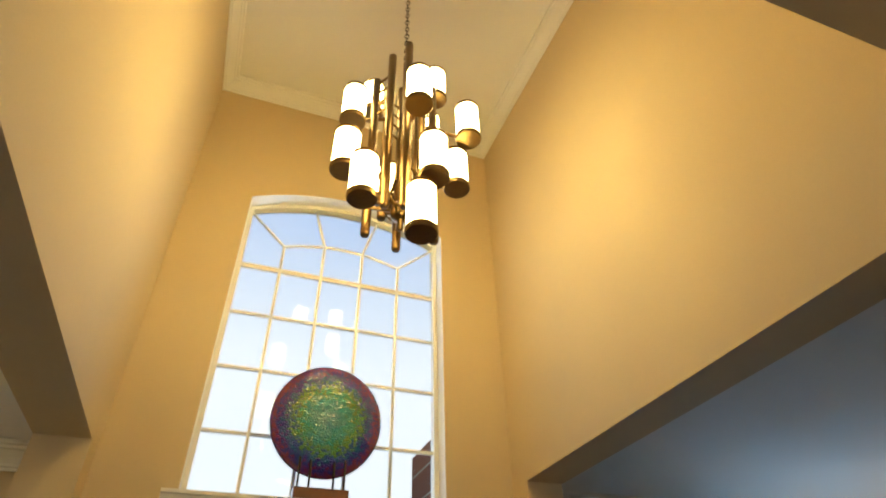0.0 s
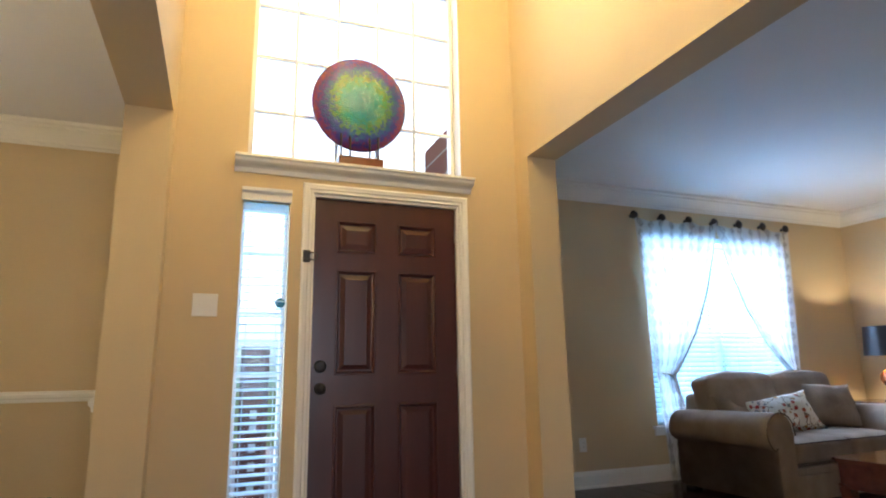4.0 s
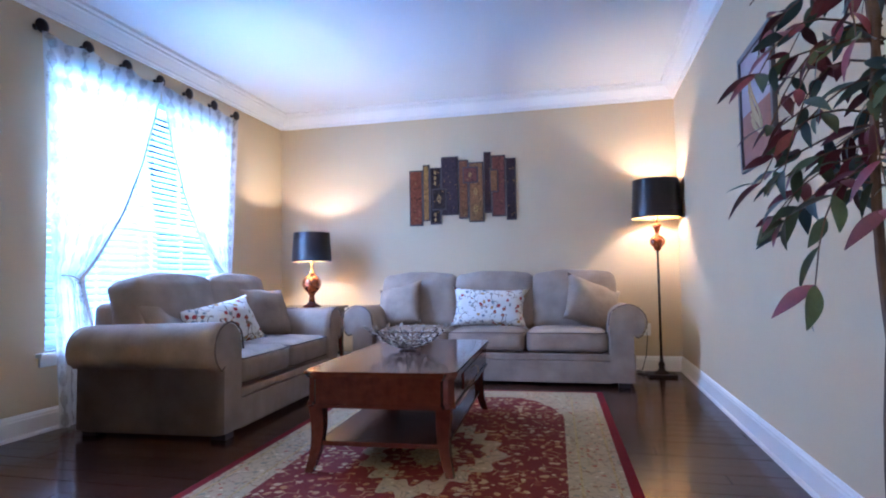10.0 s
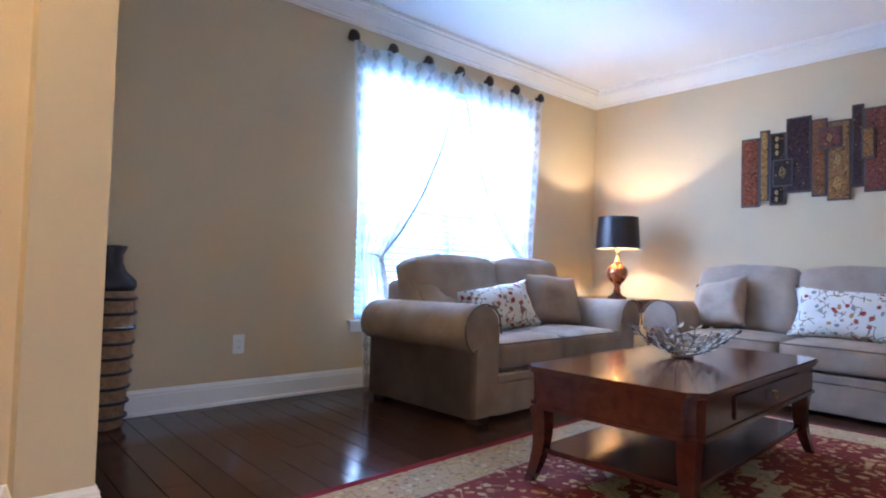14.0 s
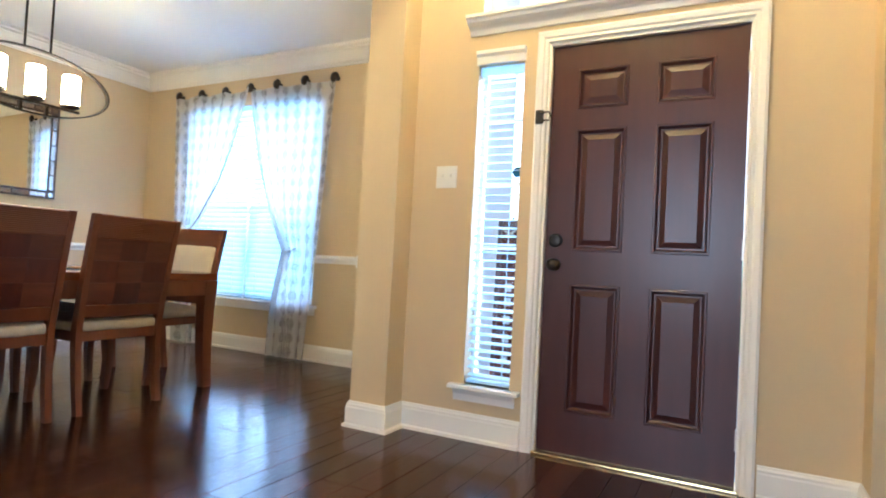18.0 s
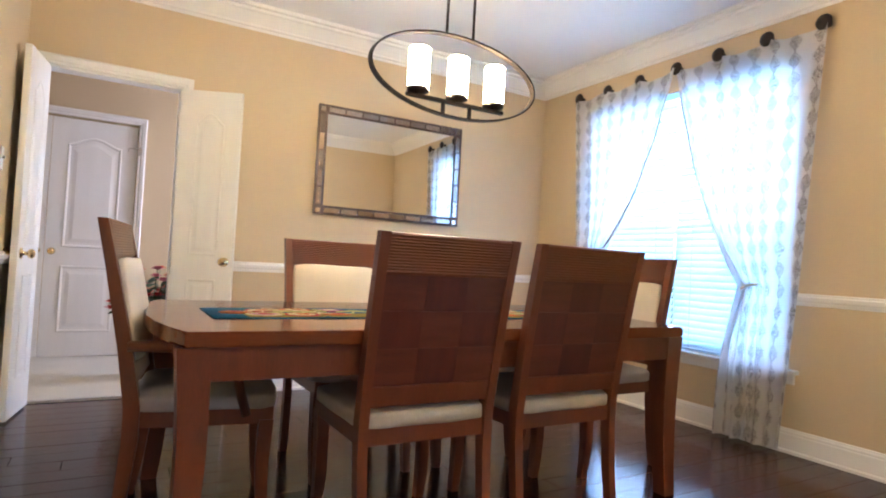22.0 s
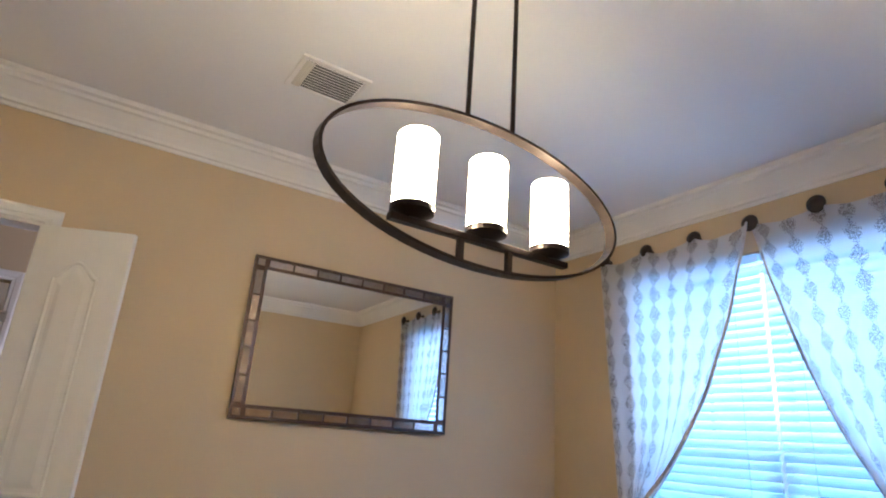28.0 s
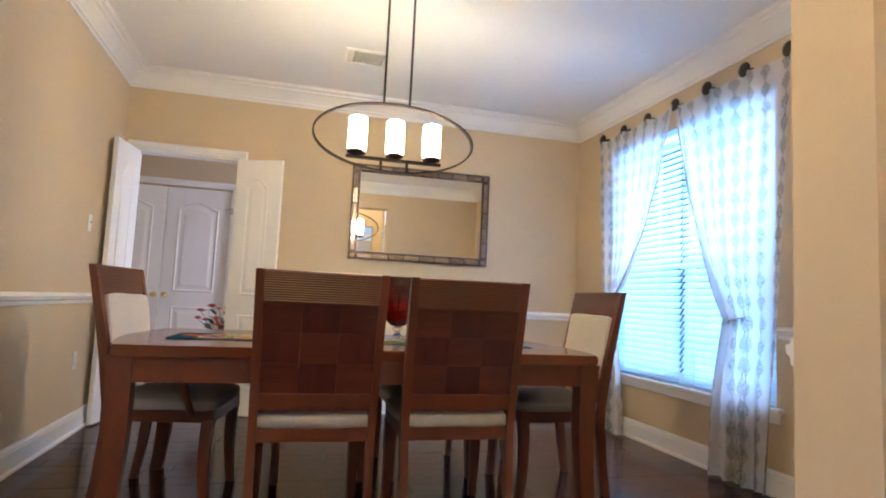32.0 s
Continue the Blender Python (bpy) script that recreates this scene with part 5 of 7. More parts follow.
# framed picture on the side wall
pic = thing("framed_picture", pose(-0.16, LY0, 0), "grey framed picture, lilac above rust with gold scrolls", "picture")
px0, px1, pz0, pz1 = 3.545, 4.125, 1.45, 2.09
bm = bmesh.new()
for a, b in (((px0, 0, pz0), (px0 + 0.03, 0.022, pz1)), ((px1 - 0.03, 0, pz0), (px1, 0.022, pz1)), ((px0 + 0.03, 0, pz0), (px1 - 0.03, 0.022, pz0 + 0.03)), ((px0 + 0.03, 0, pz1 - 0.03), (px1 - 0.03, 0.022, pz1))):
    box(bm, a, b, 0.003)
part("frame", bm, mat("frame_grey", (0.10, 0.095, 0.11), 0.4, var=0.15), pic)
part("canvas", boxm((px0 + 0.03, 0.002, 1.755), (px1 - 0.03, 0.010, pz1 - 0.03)), mat("canvas_lilac", (0.38, 0.33, 0.36), 0.7, var=0.15, scale=6), pic)
part("canvas", boxm((px0 + 0.03, 0.002, pz0 + 0.03), (px1 - 0.03, 0.010, 1.755)), mat("canvas_rust", (0.30, 0.13, 0.09), 0.7, var=0.2, scale=6), pic)
for ph, a in ((0, 1.0), (0.9, 0.7), (2.0, 0.8)):
    part("scroll", tubem([(3.835 + 0.11 * a * math.sin(t * 0.55 + ph), 0.012, 1.765 + 0.19 * a * math.cos(t * 0.35 + ph)) for t in range(14)], 0.006, 5), mat("paint_gold", (0.55, 0.42, 0.22), 0.5), pic)

# rug
rug = thing("area_rug", pose(0, 0, 0), "red and cream oriental rug with gold medallion", "rug")
RX0, RX1, RY0, RY1 = 1.64, 5.10, 1.255, 3.175


def flat(x0, y0, x1, y1, z0, z1):
    return boxm((x0, y0, z0), (x1, y1, z1))


part("edge", boxm((RX0, RY0, 0.0), (RX1, RY1, 0.008), 0.003), rug_red, rug, "dark red edge")
part("border", flat(RX0 + 0.05, RY0 + 0.05, RX1 - 0.05, RY1 - 0.05, 0.004, 0.0100), rug_cream, rug, "cream floral border")
for k, o in enumerate((0.085, 0.235)):
    bm = bmesh.new()
    o2 = o + 0.012
    for a, b in (((RX0 + o, RY0 + o), (RX1 - o, RY0 + o2)), ((RX0 + o, RY1 - o2), (RX1 - o, RY1 - o)), ((RX0 + o, RY0 + o2), (RX0 + o2, RY1 - o2)), ((RX1 - o2, RY0 + o2), (RX1 - o, RY1 - o2))):
        box(bm, (*a, 0.006), (*b, 0.0107))
    part("stripe", bm, rug_gold, rug)
fx0, fx1, fy0, fy1 = RX0 + 0.30, RX1 - 0.30, RY0 + 0.30, RY1 - 0.30
fcx, fcy = (fx0 + fx1) / 2, (fy0 + fy1) / 2
field = []
for sx, sy, order in ((1, 1, 1), (-1, 1, -1), (-1, -1, 1), (1, -1, -1)):
    corner = []
    for t in range(13):
        a = t / 12 * math.pi / 2
        wob = 1 + 0.05 * math.cos(a * 16)
        rx, ry = 0.62 * wob, 0.34 * wob
        corner.append((sx * ((fx1 - fx0) / 2 - rx + rx * math.cos(a) ** 1.3) + fcx, sy * ((fy1 - fy0) / 2 - ry + ry * math.sin(a) ** 1.3) + fcy))
    field += corner if order > 0 else corner[::-1]
part("field", prismm(field, 0.006, 0.0113), rug_field, rug, "red floral field")
for sc, z, mt in ((0.86, 0.0120, rug_cream), (0.62, 0.0127, rug_field), (0.30, 0.0134, rug_gold)):
    med = []
    for t in range(96):
        a = t * 2 * math.pi / 96
        r = 1 + 0.09 * math.cos(a * 16) + 0.10 * math.cos(4 * a)
        med.append((fcx + 0.66 * sc * r * math.cos(a), fcy + 0.37 * sc * r * math.sin(a)))
    part("medallion", prismm(med, 0.008, z), mt, rug)

rug.matrix_world = pose(3.37, 2.215, 0, 0, 0, 2.5) @ pose(-3.37, -2.215, 0)

# ficus tree
FT = (2.03, 0.745)
tree = thing("ficus_tree", pose(FT[0], FT[1], 0), "artificial ficus tree with burgundy and green leaves", "plant")
part("pot", lathem([(0.11, 0.0), (0.13, 0.02), (0.155, 0.24), (0.165, 0.26), (0.15, 0.265), (0.14, 0.22), (0.0, 0.22)], 28), pot_dark, tree, "dark pot", True)
rng = random.Random(11)
bm = bmesh.new()
for k in range(3):
    a = k * 2.1
    tube(bm, [(0.03 * math.cos(a + z * 3.0), 0.03 * math.sin(a + z * 3.0), z) for z in [0.2 + i * 0.12 for i in range(13)]], [0.016 - 0.0006 * i for i in range(13)], 8)
part("trunk", bm, bark, tree)
leaf_red = mat("leaf_burgundy", (0.105, 0.016, 0.030), 0.45, var=0.35, scale=14, bump=0.1, rand=0.4)
leaf_green = mat("leaf_green", (0.055, 0.085, 0.045), 0.42, var=0.35, scale=14, bump=0.1, rand=0.4)
leaf_blue = mat("leaf_dark_green", (0.030, 0.060, 0.062), 0.40, var=0.3, scale=14, bump=0.1, rand=0.4)


def leaf_mesh(name, material, L, W, droop):
    bm = bmesh.new()
    k = 7
    rows = []
    for i in range(k + 1):
        t = i / k
        w = W * math.sin(math.pi * min(1, t * 0.96 + 0.02)) ** 0.85 * (1 - 0.35 * t)
        z = -droop * t * t * L
        rows.append([bm.verts.new((s * w, t * L, z + 0.18 * abs(s) * w)) for s in (-1, 0, 1)])
    for a, b in zip(rows, rows[1:]):
        for i in range(2):
            bm.faces.new((a[i], a[i + 1], b[i + 1], b[i]))
    d = bpy.data.meshes.new(name)
    for f in bm.faces:
        f.smooth = True
    bm.to_mesh(d)
    bm.free()
    d.materials.append(material)
    return d


leafs = [leaf_mesh("leaf", m_, L, W, dr) for m_, L, W, dr in ((leaf_red, 0.11, 0.024, 0.35), (leaf_green, 0.105, 0.024, 0.25), (leaf_blue, 0.095, 0.022, 0.45), (leaf_red, 0.09, 0.020, 0.2))]
count = 0
for k in range(46):
    f = (k + 0.5) / 46
    z0 = 1.06 + 0.86 * f + rng.uniform(-0.05, 0.05)
    a = rng.uniform(0.2, 2.9) if k % 4 else rng.uniform(-2.6, -0.4)
    ln = rng.uniform(0.24, 0.46) * (1.0 - 0.35 * abs(f - 0.45))
    if math.sin(a) < 0:
        ln = min(ln, 0.14 / max(0.3, -math.sin(a)))
    rise, fall = rng.uniform(0.1, 0.6), rng.uniform(0.7, 1.25)
    tip = []
    for i in range(8):
        t = i / 7
        tip.append(Vector((ln * t * math.cos(a + 0.3 * t), ln * t * math.sin(a + 0.3 * t), z0 + ln * (rise * t - fall * t * t))))
    reach = [q for q in tip if -0.15 < q.y < 0.27 - 0.45 * q.x and -0.36 < q.x < 0.34]
    if len(reach) < 3:
        continue
    part("twig", tubem(reach, [0.0034 - 0.0003 * i for i in range(len(reach))], 5), bark, tree)
    for i in range(1, len(reach)):
        for sd in (-1, 1) if i < len(reach) - 1 else (-1, 0, 1):
            if count >= 300 or rng.random() < (0.6 if i < 3 else 0.22):
                continue
            o = reach[i]
            yaw = math.degrees(a) - 90 + sd * rng.uniform(25, 75) + rng.uniform(-15, 15)
            ob = new("leaf", leafs[rng.randrange(4)])
            ob.parent = tree
            ob.matrix_local = pose(o.x, o.y, o.z, rng.uniform(-70, 0), rng.uniform(-40, 40), yaw) @ Matrix.Scale(rng.uniform(0.6, 0.95), 4)
            count += 1

# tall floor vase
vs = thing("floor_vase", pose(1.81, 4.53, 0), "tall brown woven floor vase with black neck", "vase")
part("body", lathem([(0.07, 0.0), (0.085, 0.02), (0.105, 0.25), (0.115, 0.5), (0.112, 0.70)], 28), wicker, vs, "", True)
for k in range(9):
    z = 0.06 + k * 0.075
    r = 0.092 + 0.028 * min(1, z / 0.5)
    part("band", tubem([((r + 0.004) * math.cos(a * math.pi / 14), (r + 0.004) * math.sin(a * math.pi / 14), z) for a in range(28)], 0.009, 6, True), pot_dark, vs)
part("neck", lathem([(0.112, 0.70), (0.125, 0.72), (0.12, 0.75), (0.07, 0.80), (0.055, 0.84), (0.055, 0.88), (0.075, 0.925), (0.07, 0.93), (0.045, 0.88)], 28), pot_dark, vs, "black glazed neck", True)


vent_grey = mat("vent_backing_grey", (0.16, 0.15, 0.15), 0.7, var=0.1)


def vent(m, w, d, label):
    v = thing("ceiling_vent", m, label, "vent")
    bm = bmesh.new()
    for a, b in (((-w / 2, -d / 2), (w / 2, -d / 2 + 0.022)), ((-w / 2, d / 2 - 0.022), (w / 2, d / 2)), ((-w / 2, -d / 2 + 0.022), (-w / 2 + 0.022, d / 2 - 0.022)), ((w / 2 - 0.022, -d / 2 + 0.022), (w / 2, d / 2 - 0.022))):
        box(bm, (*a, -0.012), (*b, 0.0), 0.003)
    part("frame", bm, white_paint, v)
    part("backing", boxm((-w / 2 + 0.02, -d / 2 + 0.02, -0.002), (w / 2 - 0.02, d / 2 - 0.02, -0.0005)), vent_grey, v)
    n = 11
    for k in range(n):
        y = -d / 2 + 0.03 + (d - 0.06) * k / (n - 1)
        s = part("slat", boxm((-w / 2 + 0.06, -0.0105, -0.001), (w / 2 - 0.02, 0.0105, 0.001)), white_paint, v)
        s.matrix_local = pose(0, y, -0.009, 28)
    for k in range(3):
        s = part("slat", boxm((-0.008, -d / 2 + 0.025, -0.001), (0.008, d / 2 - 0.025, 0.001)), white_paint, v)
        s.matrix_local = pose(-w / 2 + 0.03 + 0.012 * k, 0, -0.011, 0, 40)


vent(pose(4.28, 1.16, CZ), 0.30, 0.25, "white ceiling vent in the living room")
vent(pose(-3.91, 2.468, CZ, 0, 0, 90), 0.31, 0.26, "white ceiling vent in the dining room")

# ---- dining room ----
TX0, TX1, TY0, TY1, TZ = -3.38, -2.24, 1.32, 3.53, 0.76
tcx, tcy = (TX0 + TX1) / 2, (TY0 + TY1) / 2
dt = thing("dining_table", pose(tcx, tcy, 0), "brown wooden dining table with bowed ends and polished top", "dining table")
hx, hy = (TX1 - TX0) / 2, (TY1 - TY0) / 2


def bowed(hx, hy, bow, k=10):
    out = [(hx * (1 - 2 * i / k), hy - bow * (1 - 2 * i / k) ** 2) for i in range(k + 1)]
    return out + [(-x, -y) for x, y in out]


bm = prismm(bowed(hx, hy, 0.075), TZ - 0.045, TZ)
bmesh.ops.bevel(bm, geom=[e for e in bm.edges if abs(e.verts[0].co.z - e.verts[1].co.z) < 1e-6], offset=0.006, segments=2, affect="EDGES")
part("tabletop", bm, maple_top, dt)
ax, ay = hx - 0.022, hy - 0.12
for a, b in (((-ax, -ay - 0.012), (ax, -ay + 0.012)), ((-ax, ay - 0.012), (ax, ay + 0.012)), ((-ax - 0.0, -ay + 0.012), (-ax + 0.024, ay - 0.012)), ((ax - 0.024, -ay + 0.012), (ax, ay - 0.012))):
    part("apron", boxm((*a, TZ - 0.145), (*b, TZ - 0.046), 0.002), maple, dt)


def table_leg(sx, sy):
    bm = bmesh.new()
    k = 12
    rings = []
    for i in range(k + 1):
        t = i / k
        w = 0.092 - 0.030 * (1 - t) ** 0.9
        o = 0.020 * ((1 - t) ** 2.5) - 0.012 * math.sin(t * math.pi)
        rings.append([bm.verts.new((a * w / 2, sy * o + b * w / 2, t * (TZ - 0.047))) for a, b in ((-1, -1), (1, -1), (1, 1), (-1, 1))])
    for a, b in zip(rings, rings[1:]):
        for i in range(4):
            j = (i + 1) % 4
            bm.faces.new((a[i], a[j], b[j], b[i]))
    bm.faces.new(rings[0])
    bm.faces.new(rings[-1])
    ob = part("leg", bm, maple, dt)
    ob.matrix_local = pose(sx * (hx - 0.06), sy * (hy - 0.103), 0)


for sx in (-1, 1):
    for sy in (-1, 1):
        table_leg(sx, sy)


def chair_post(side, arms=False):
    """A rear post: foot swept back, then the raked back, from floor to crest."""
    bm = bmesh.new()
    line = [(0.045, 0.0), (0.02, 0.15), (0.0, 0.35), (0.0, 0.46), (0.030, 0.65), (0.080, 0.90), (0.118, 1.075)]
    rings = []
    for y, z in line:
        w, d = 0.034, 0.05 - 0.018 * abs(z - 0.45) / 0.6
        x = side * (0.232 + 0.013 * z)
        rings.append([bm.verts.new((x + a * w / 2, y + b * d / 2, z)) for a, b in ((-1, -1), (1, -1), (1, 1), (-1, 1))])
    for a, b in zip(rings, rings[1:]):
        for i in range(4):
            j = (i + 1) % 4
            bm.faces.new((a[i], a[j], b[j], b[i]))
    bm.faces.new(rings[0])
    bm.faces.new(rings[-1])
    return bm


def back_y(z):
    return 0.0 + (0.0 if z < 0.46 else (z - 0.46) * 0.185)


def dining_chair(m, label, arms=False):
    """Upholstered chair; seat faces -y, back towards +y."""
    c = thing("dining_chair", m, label, "chair", "chairs round the dining table")
    for s in (-1, 1):
        part("back_post", chair_post(s), maple, c)
        part("front_leg", leg_curve(bmesh.new(), s * 0.222, -0.43, 0.40, 0.05, 0.034, 0, -1, 0.012), maple, c)
    part("seat_frame", boxm((-0.243, -0.455, 0.385), (0.243, 0.01, 0.445), 0.005), maple, c)
    cu = part("seat", cushion(0.495, 0.47, 0.07, 0.028, 0.018, 7), seat_cloth, c, "pale seat pad under a clear cover", True)
    cu.matrix_local = pose(0, -0.225, 0.43)
    # crest with fine reeds
    rake = -math.degrees(math.atan(0.185))
    cr = part("crest_rail", boxm((-0.230, -0.012, 0.0), (0.230, 0.012, 0.132), 0.004), maple, c)
    cr.matrix_local = pose(0, back_y(0.947) + 0.002, 0.945, rake)
    bm = bmesh.new()
    for k in range(13):
        for yy in (-0.0125, 0.0125):
            tube(bm, [(-0.228, yy, 0.010 + k * 0.0095), (0.228, yy, 0.010 + k * 0.0095)], 0.0042, 6)
    part("reeds", bm, reed_wood, cr, "fine horizontal reeding")
    lr = part("lower_rail", boxm((-0.230, -0.012, 0.0), (0.230, 0.012, 0.07), 0.004), maple, c)
    lr.matrix_local = pose(0, back_y(0.515), 0.515, rake)
    # woven-look veneer squares on the back, cream pad on the front
    hgt, wid = 0.372, 0.458
    for j in range(3):
        for i in range(3):
            bm = boxm((-wid / 2 + wid * i / 3 + 0.0002, 0.002, hgt * j / 3 + 0.0002), (-wid / 2 + wid * (i + 1) / 3 - 0.0002, 0.011, hgt * (j + 1) / 3 - 0.0002))
            sq = part("back_panel", bm, veneer if (i + j) % 2 else veneer_pale, c)
            sq.matrix_local = pose(0, back_y(0.588), 0.586, rake)
    core = part("back_core", boxm((-wid / 2, -0.004, 0.0), (wid / 2, 0.0015, hgt)), veneer, c)
    core.matrix_local = pose(0, back_y(0.588), 0.586, rake)
    pad = part("back_pad", cushion(0.44, 0.345, 0.035, 0.014, 0.012, 6), cream, c, "cream upholstered back pad", True)
    pad.matrix_local = pose(0, back_y(0.77) - 0.004, 0.77, 90 + rake)
    if arms:
        for s in (-1, 1):
            part("armrest", tubem([(s * 0.252, 0.02, 0.66), (s * 0.28, -0.10, 0.665), (s * 0.288, -0.24, 0.655), (s * 0.28, -0.34, 0.645)], [0.018, 0.022, 0.024, 0.02], 10), maple, c, "", True)
            part("arm_support", tubem([(s * 0.28, -0.31, 0.645), (s * 0.268, -0.33, 0.52), (s * 0.246, -0.36, 0.42)], 0.017, 10), maple, c, "", True)
    return c


ch = dining_chair(pose(-2.25, 2.168, 0, 0, 0, -90), "brown wooden dining chair with checkered veneer back and pale seat")
copy_thing(ch, pose(-2.25, 2.785, 0, 0, 0, -90))
copy_thing(ch, pose(-3.42, 2.25, 0, 0, 0, 90))
copy_thing(ch, pose(-3.42, 2.86, 0, 0, 0, 90))
nc = copy_thing(ch, pose(-2.82, 3.67, 0, 0, 0, 0))
tagged(nc, "brown dining chair with cream back pad before the window")
dining_chair(pose(-2.92, 1.335, 0, 0, 0, 171), "brown wooden armchair with cream back pad at the table's end", True)

# runner
bm = bmesh.new()
k = 30
rows = []
for i in range(k + 1):
    y = 1.52 + (3.28 - 1.52) * i / k
    rows.append([bm.verts.new((-2.590 - 0.372 * s + 0.006 * math.sin(y * 5), y, TZ + 0.0022 + 0.0015 * math.sin(y * 17 + s * 5))) for s in (0, 0.25, 0.5, 0.75, 1)])
for a, b in zip(rows, rows[1:]):
    for i in range(4):
        bm.faces.new((a[i], a[i + 1], b[i + 1], b[i]))
rn = thing("table_runner", pose(0, 0, 0), "teal embroidered table runner with coloured flowers", "table runner")
cl = part("cloth", bm, mat("runner_teal", (0.008, 0.088, 0.175), 0.85, var=0.2, scale=14, bump=0.5, bscale=250, spec=0.15), rn, "", True)
sol = cl.modifiers.new("thickness", "SOLIDIFY")
sol.thickness = 0.003
sol.offset = 0
olive = mat("thread_olive", (0.20, 0.17, 0.035), 0.85, var=0.2, scale=20, bump=0.5, bscale=300, spec=0.15)
threads = [mat("thread_" + nm, c, 0.8, var=0.25, scale=40, bump=0.5, bscale=300, spec=0.2) for nm, c in (("orange", (0.50, 0.14, 0.03)), ("cream", (0.62, 0.55, 0.36)), ("crimson", (0.36, 0.03, 0.05)), ("rust", (0.36, 0.09, 0.02)), ("lime", (0.42, 0.46, 0.20)), ("plum", (0.20, 0.03, 0.10)), ("lilac", (0.45, 0.26, 0.36)))]
ZR = TZ + 0.006


def blob(cx, cy, r, k, z, petals, depth, seed):
    out = []
    for t in range(36):
        a = t * math.pi / 18
        rr = r * (1 + depth * math.cos(petals * a + seed))
        out.append((cx + rr * math.cos(a) * 0.85, cy + rr * math.sin(a)))
    return prismm(out, z - 0.003, z)


YM = 2.40                                                            # middle of the runner
strip = [(-2.606, 1.64 + 1.52 * i / 30) for i in range(31)]
strip += [(-2.765 - 0.022 * math.cos((3.16 - 1.52 * i / 30 - YM) * 9), 3.16 - 1.52 * i / 30) for i in range(31)]
part("patch", prismm(strip, ZR - 0.0042, ZR - 0.0012), olive, rn, "olive green strip")
blooms = [(-2.768, 1.621, 0.056, (3, 0, 2)), (-2.842, 1.729, 0.060, (2, 1, 0)), (-2.692, 1.708, 0.066, (1, 6, 2)), (-2.876, 1.872, 0.062, (0, 1, 3)), (-2.686, 1.846, 0.070, (2, 1, 0)), (-2.862, 2.013, 0.062, (5, 6, 1)), (-2.702, 1.992, 0.060, (3, 0, 2))]
for sgn in (1, -1):
    hub = (-2.785, YM + sgn * (1.925 - YM))
    part("patch", blob(-2.875, YM + sgn * (1.872 - YM), 0.085, 0, ZR - 0.0012, 4, 0.12, 1), olive, rn)
    for k, (x, y, r_, cols) in enumerate(blooms):
        y = YM + sgn * (y - YM)
        f = part("flower", blob(x, y, r_, 0, ZR, 11, 0.07, k), threads[cols[0]], rn)
        part("centre", blob(x, y, r_ * 0.72, 0, ZR + 0.0010, 8, 0.10, k), threads[cols[1]], f)
        part("centre", blob(x, y + 0.006 * sgn, r_ * 0.36, 0, ZR + 0.0018, 6, 0.22, k), threads[cols[2]], f)
        bmv = bmesh.new()
        dx, dy = x - hub[0], y - hub[1]
        bow = 0.18 if k % 2 else -0.18
        line = [(hub[0] + dx * t - dy * bow * math.sin(math.pi * t), hub[1] + dy * t + dx * bow * math.sin(math.pi * t), ZR - 0.0012) for t in [i / 8 for i in range(9)]]
        tube(bmv, line, 0.0036, 6)
        for side_ in (-1, 1):
            o = line[3 if side_ < 0 else 5]
            nx, ny = -dy * side_ * 2.2, dx * side_ * 2.2
            curl = []
            for q in range(8):
                t = q / 7
                curl.append((min(-2.60, max(-2.95, o[0] + nx * 0.16 * math.sin(t * 2.6) + dx * 0.22 * t)), o[1] + ny * 0.16 * math.sin(t * 2.6) + dy * 0.22 * t, ZR - 0.0012))
            tube(bmv, curl, [0.0034 - 0.0003 * q for q in range(8)], 6)
        part("vine", bmv, threads[4] if k % 3 else threads[1], rn)
    # long vine running to the middle with small curls
    bmv = bmesh.new()
    tube(bmv, [(-2.79 - 0.028 * math.sin(i * 0.55), YM + sgn * (2.02 - YM) * (1 - i / 14), ZR - 0.0010) for i in range(15)], 0.0036, 6)
    for q in range(5):
        o = (-2.79, YM + sgn * (2.09 + 0.065 * q - YM))
        d_ = -1 if q % 2 else 1
        tube(bmv, [(o[0] + d_ * 0.075 * math.sin(t * 0.36), o[1] - sgn * 0.03 * (1 - math.cos(t * 0.6)), ZR - 0.0010) for t in range(8)], [0.0034 - 0.0003 * t for t in range(8)], 6)
    part("vine", bmv, threads[4], rn)
# hurricane vase
hv = thing("glass_vase", pose(-2.80, 2.60, TZ + 0.006), "ruby red glass hurricane vase on a clear foot", "vase")
part("foot", lathem([(0.075, 0.0), (0.073, 0.006), (0.03, 0.02), (0.014, 0.04), (0.018, 0.055), (0.03, 0.062), (0.014, 0.07)], 28), crystal, hv, "clear glass foot", True)
part("bowl", lathem([(0.014, 0.072), (0.04, 0.08), (0.07, 0.11), (0.082, 0.16), (0.085, 0.25), (0.098, 0.33), (0.095, 0.332), (0.081, 0.25), (0.078, 0.16), (0.066, 0.115), (0.036, 0.086), (0.0, 0.082)], 32), red_glass, hv, "ruby glass bowl", True)

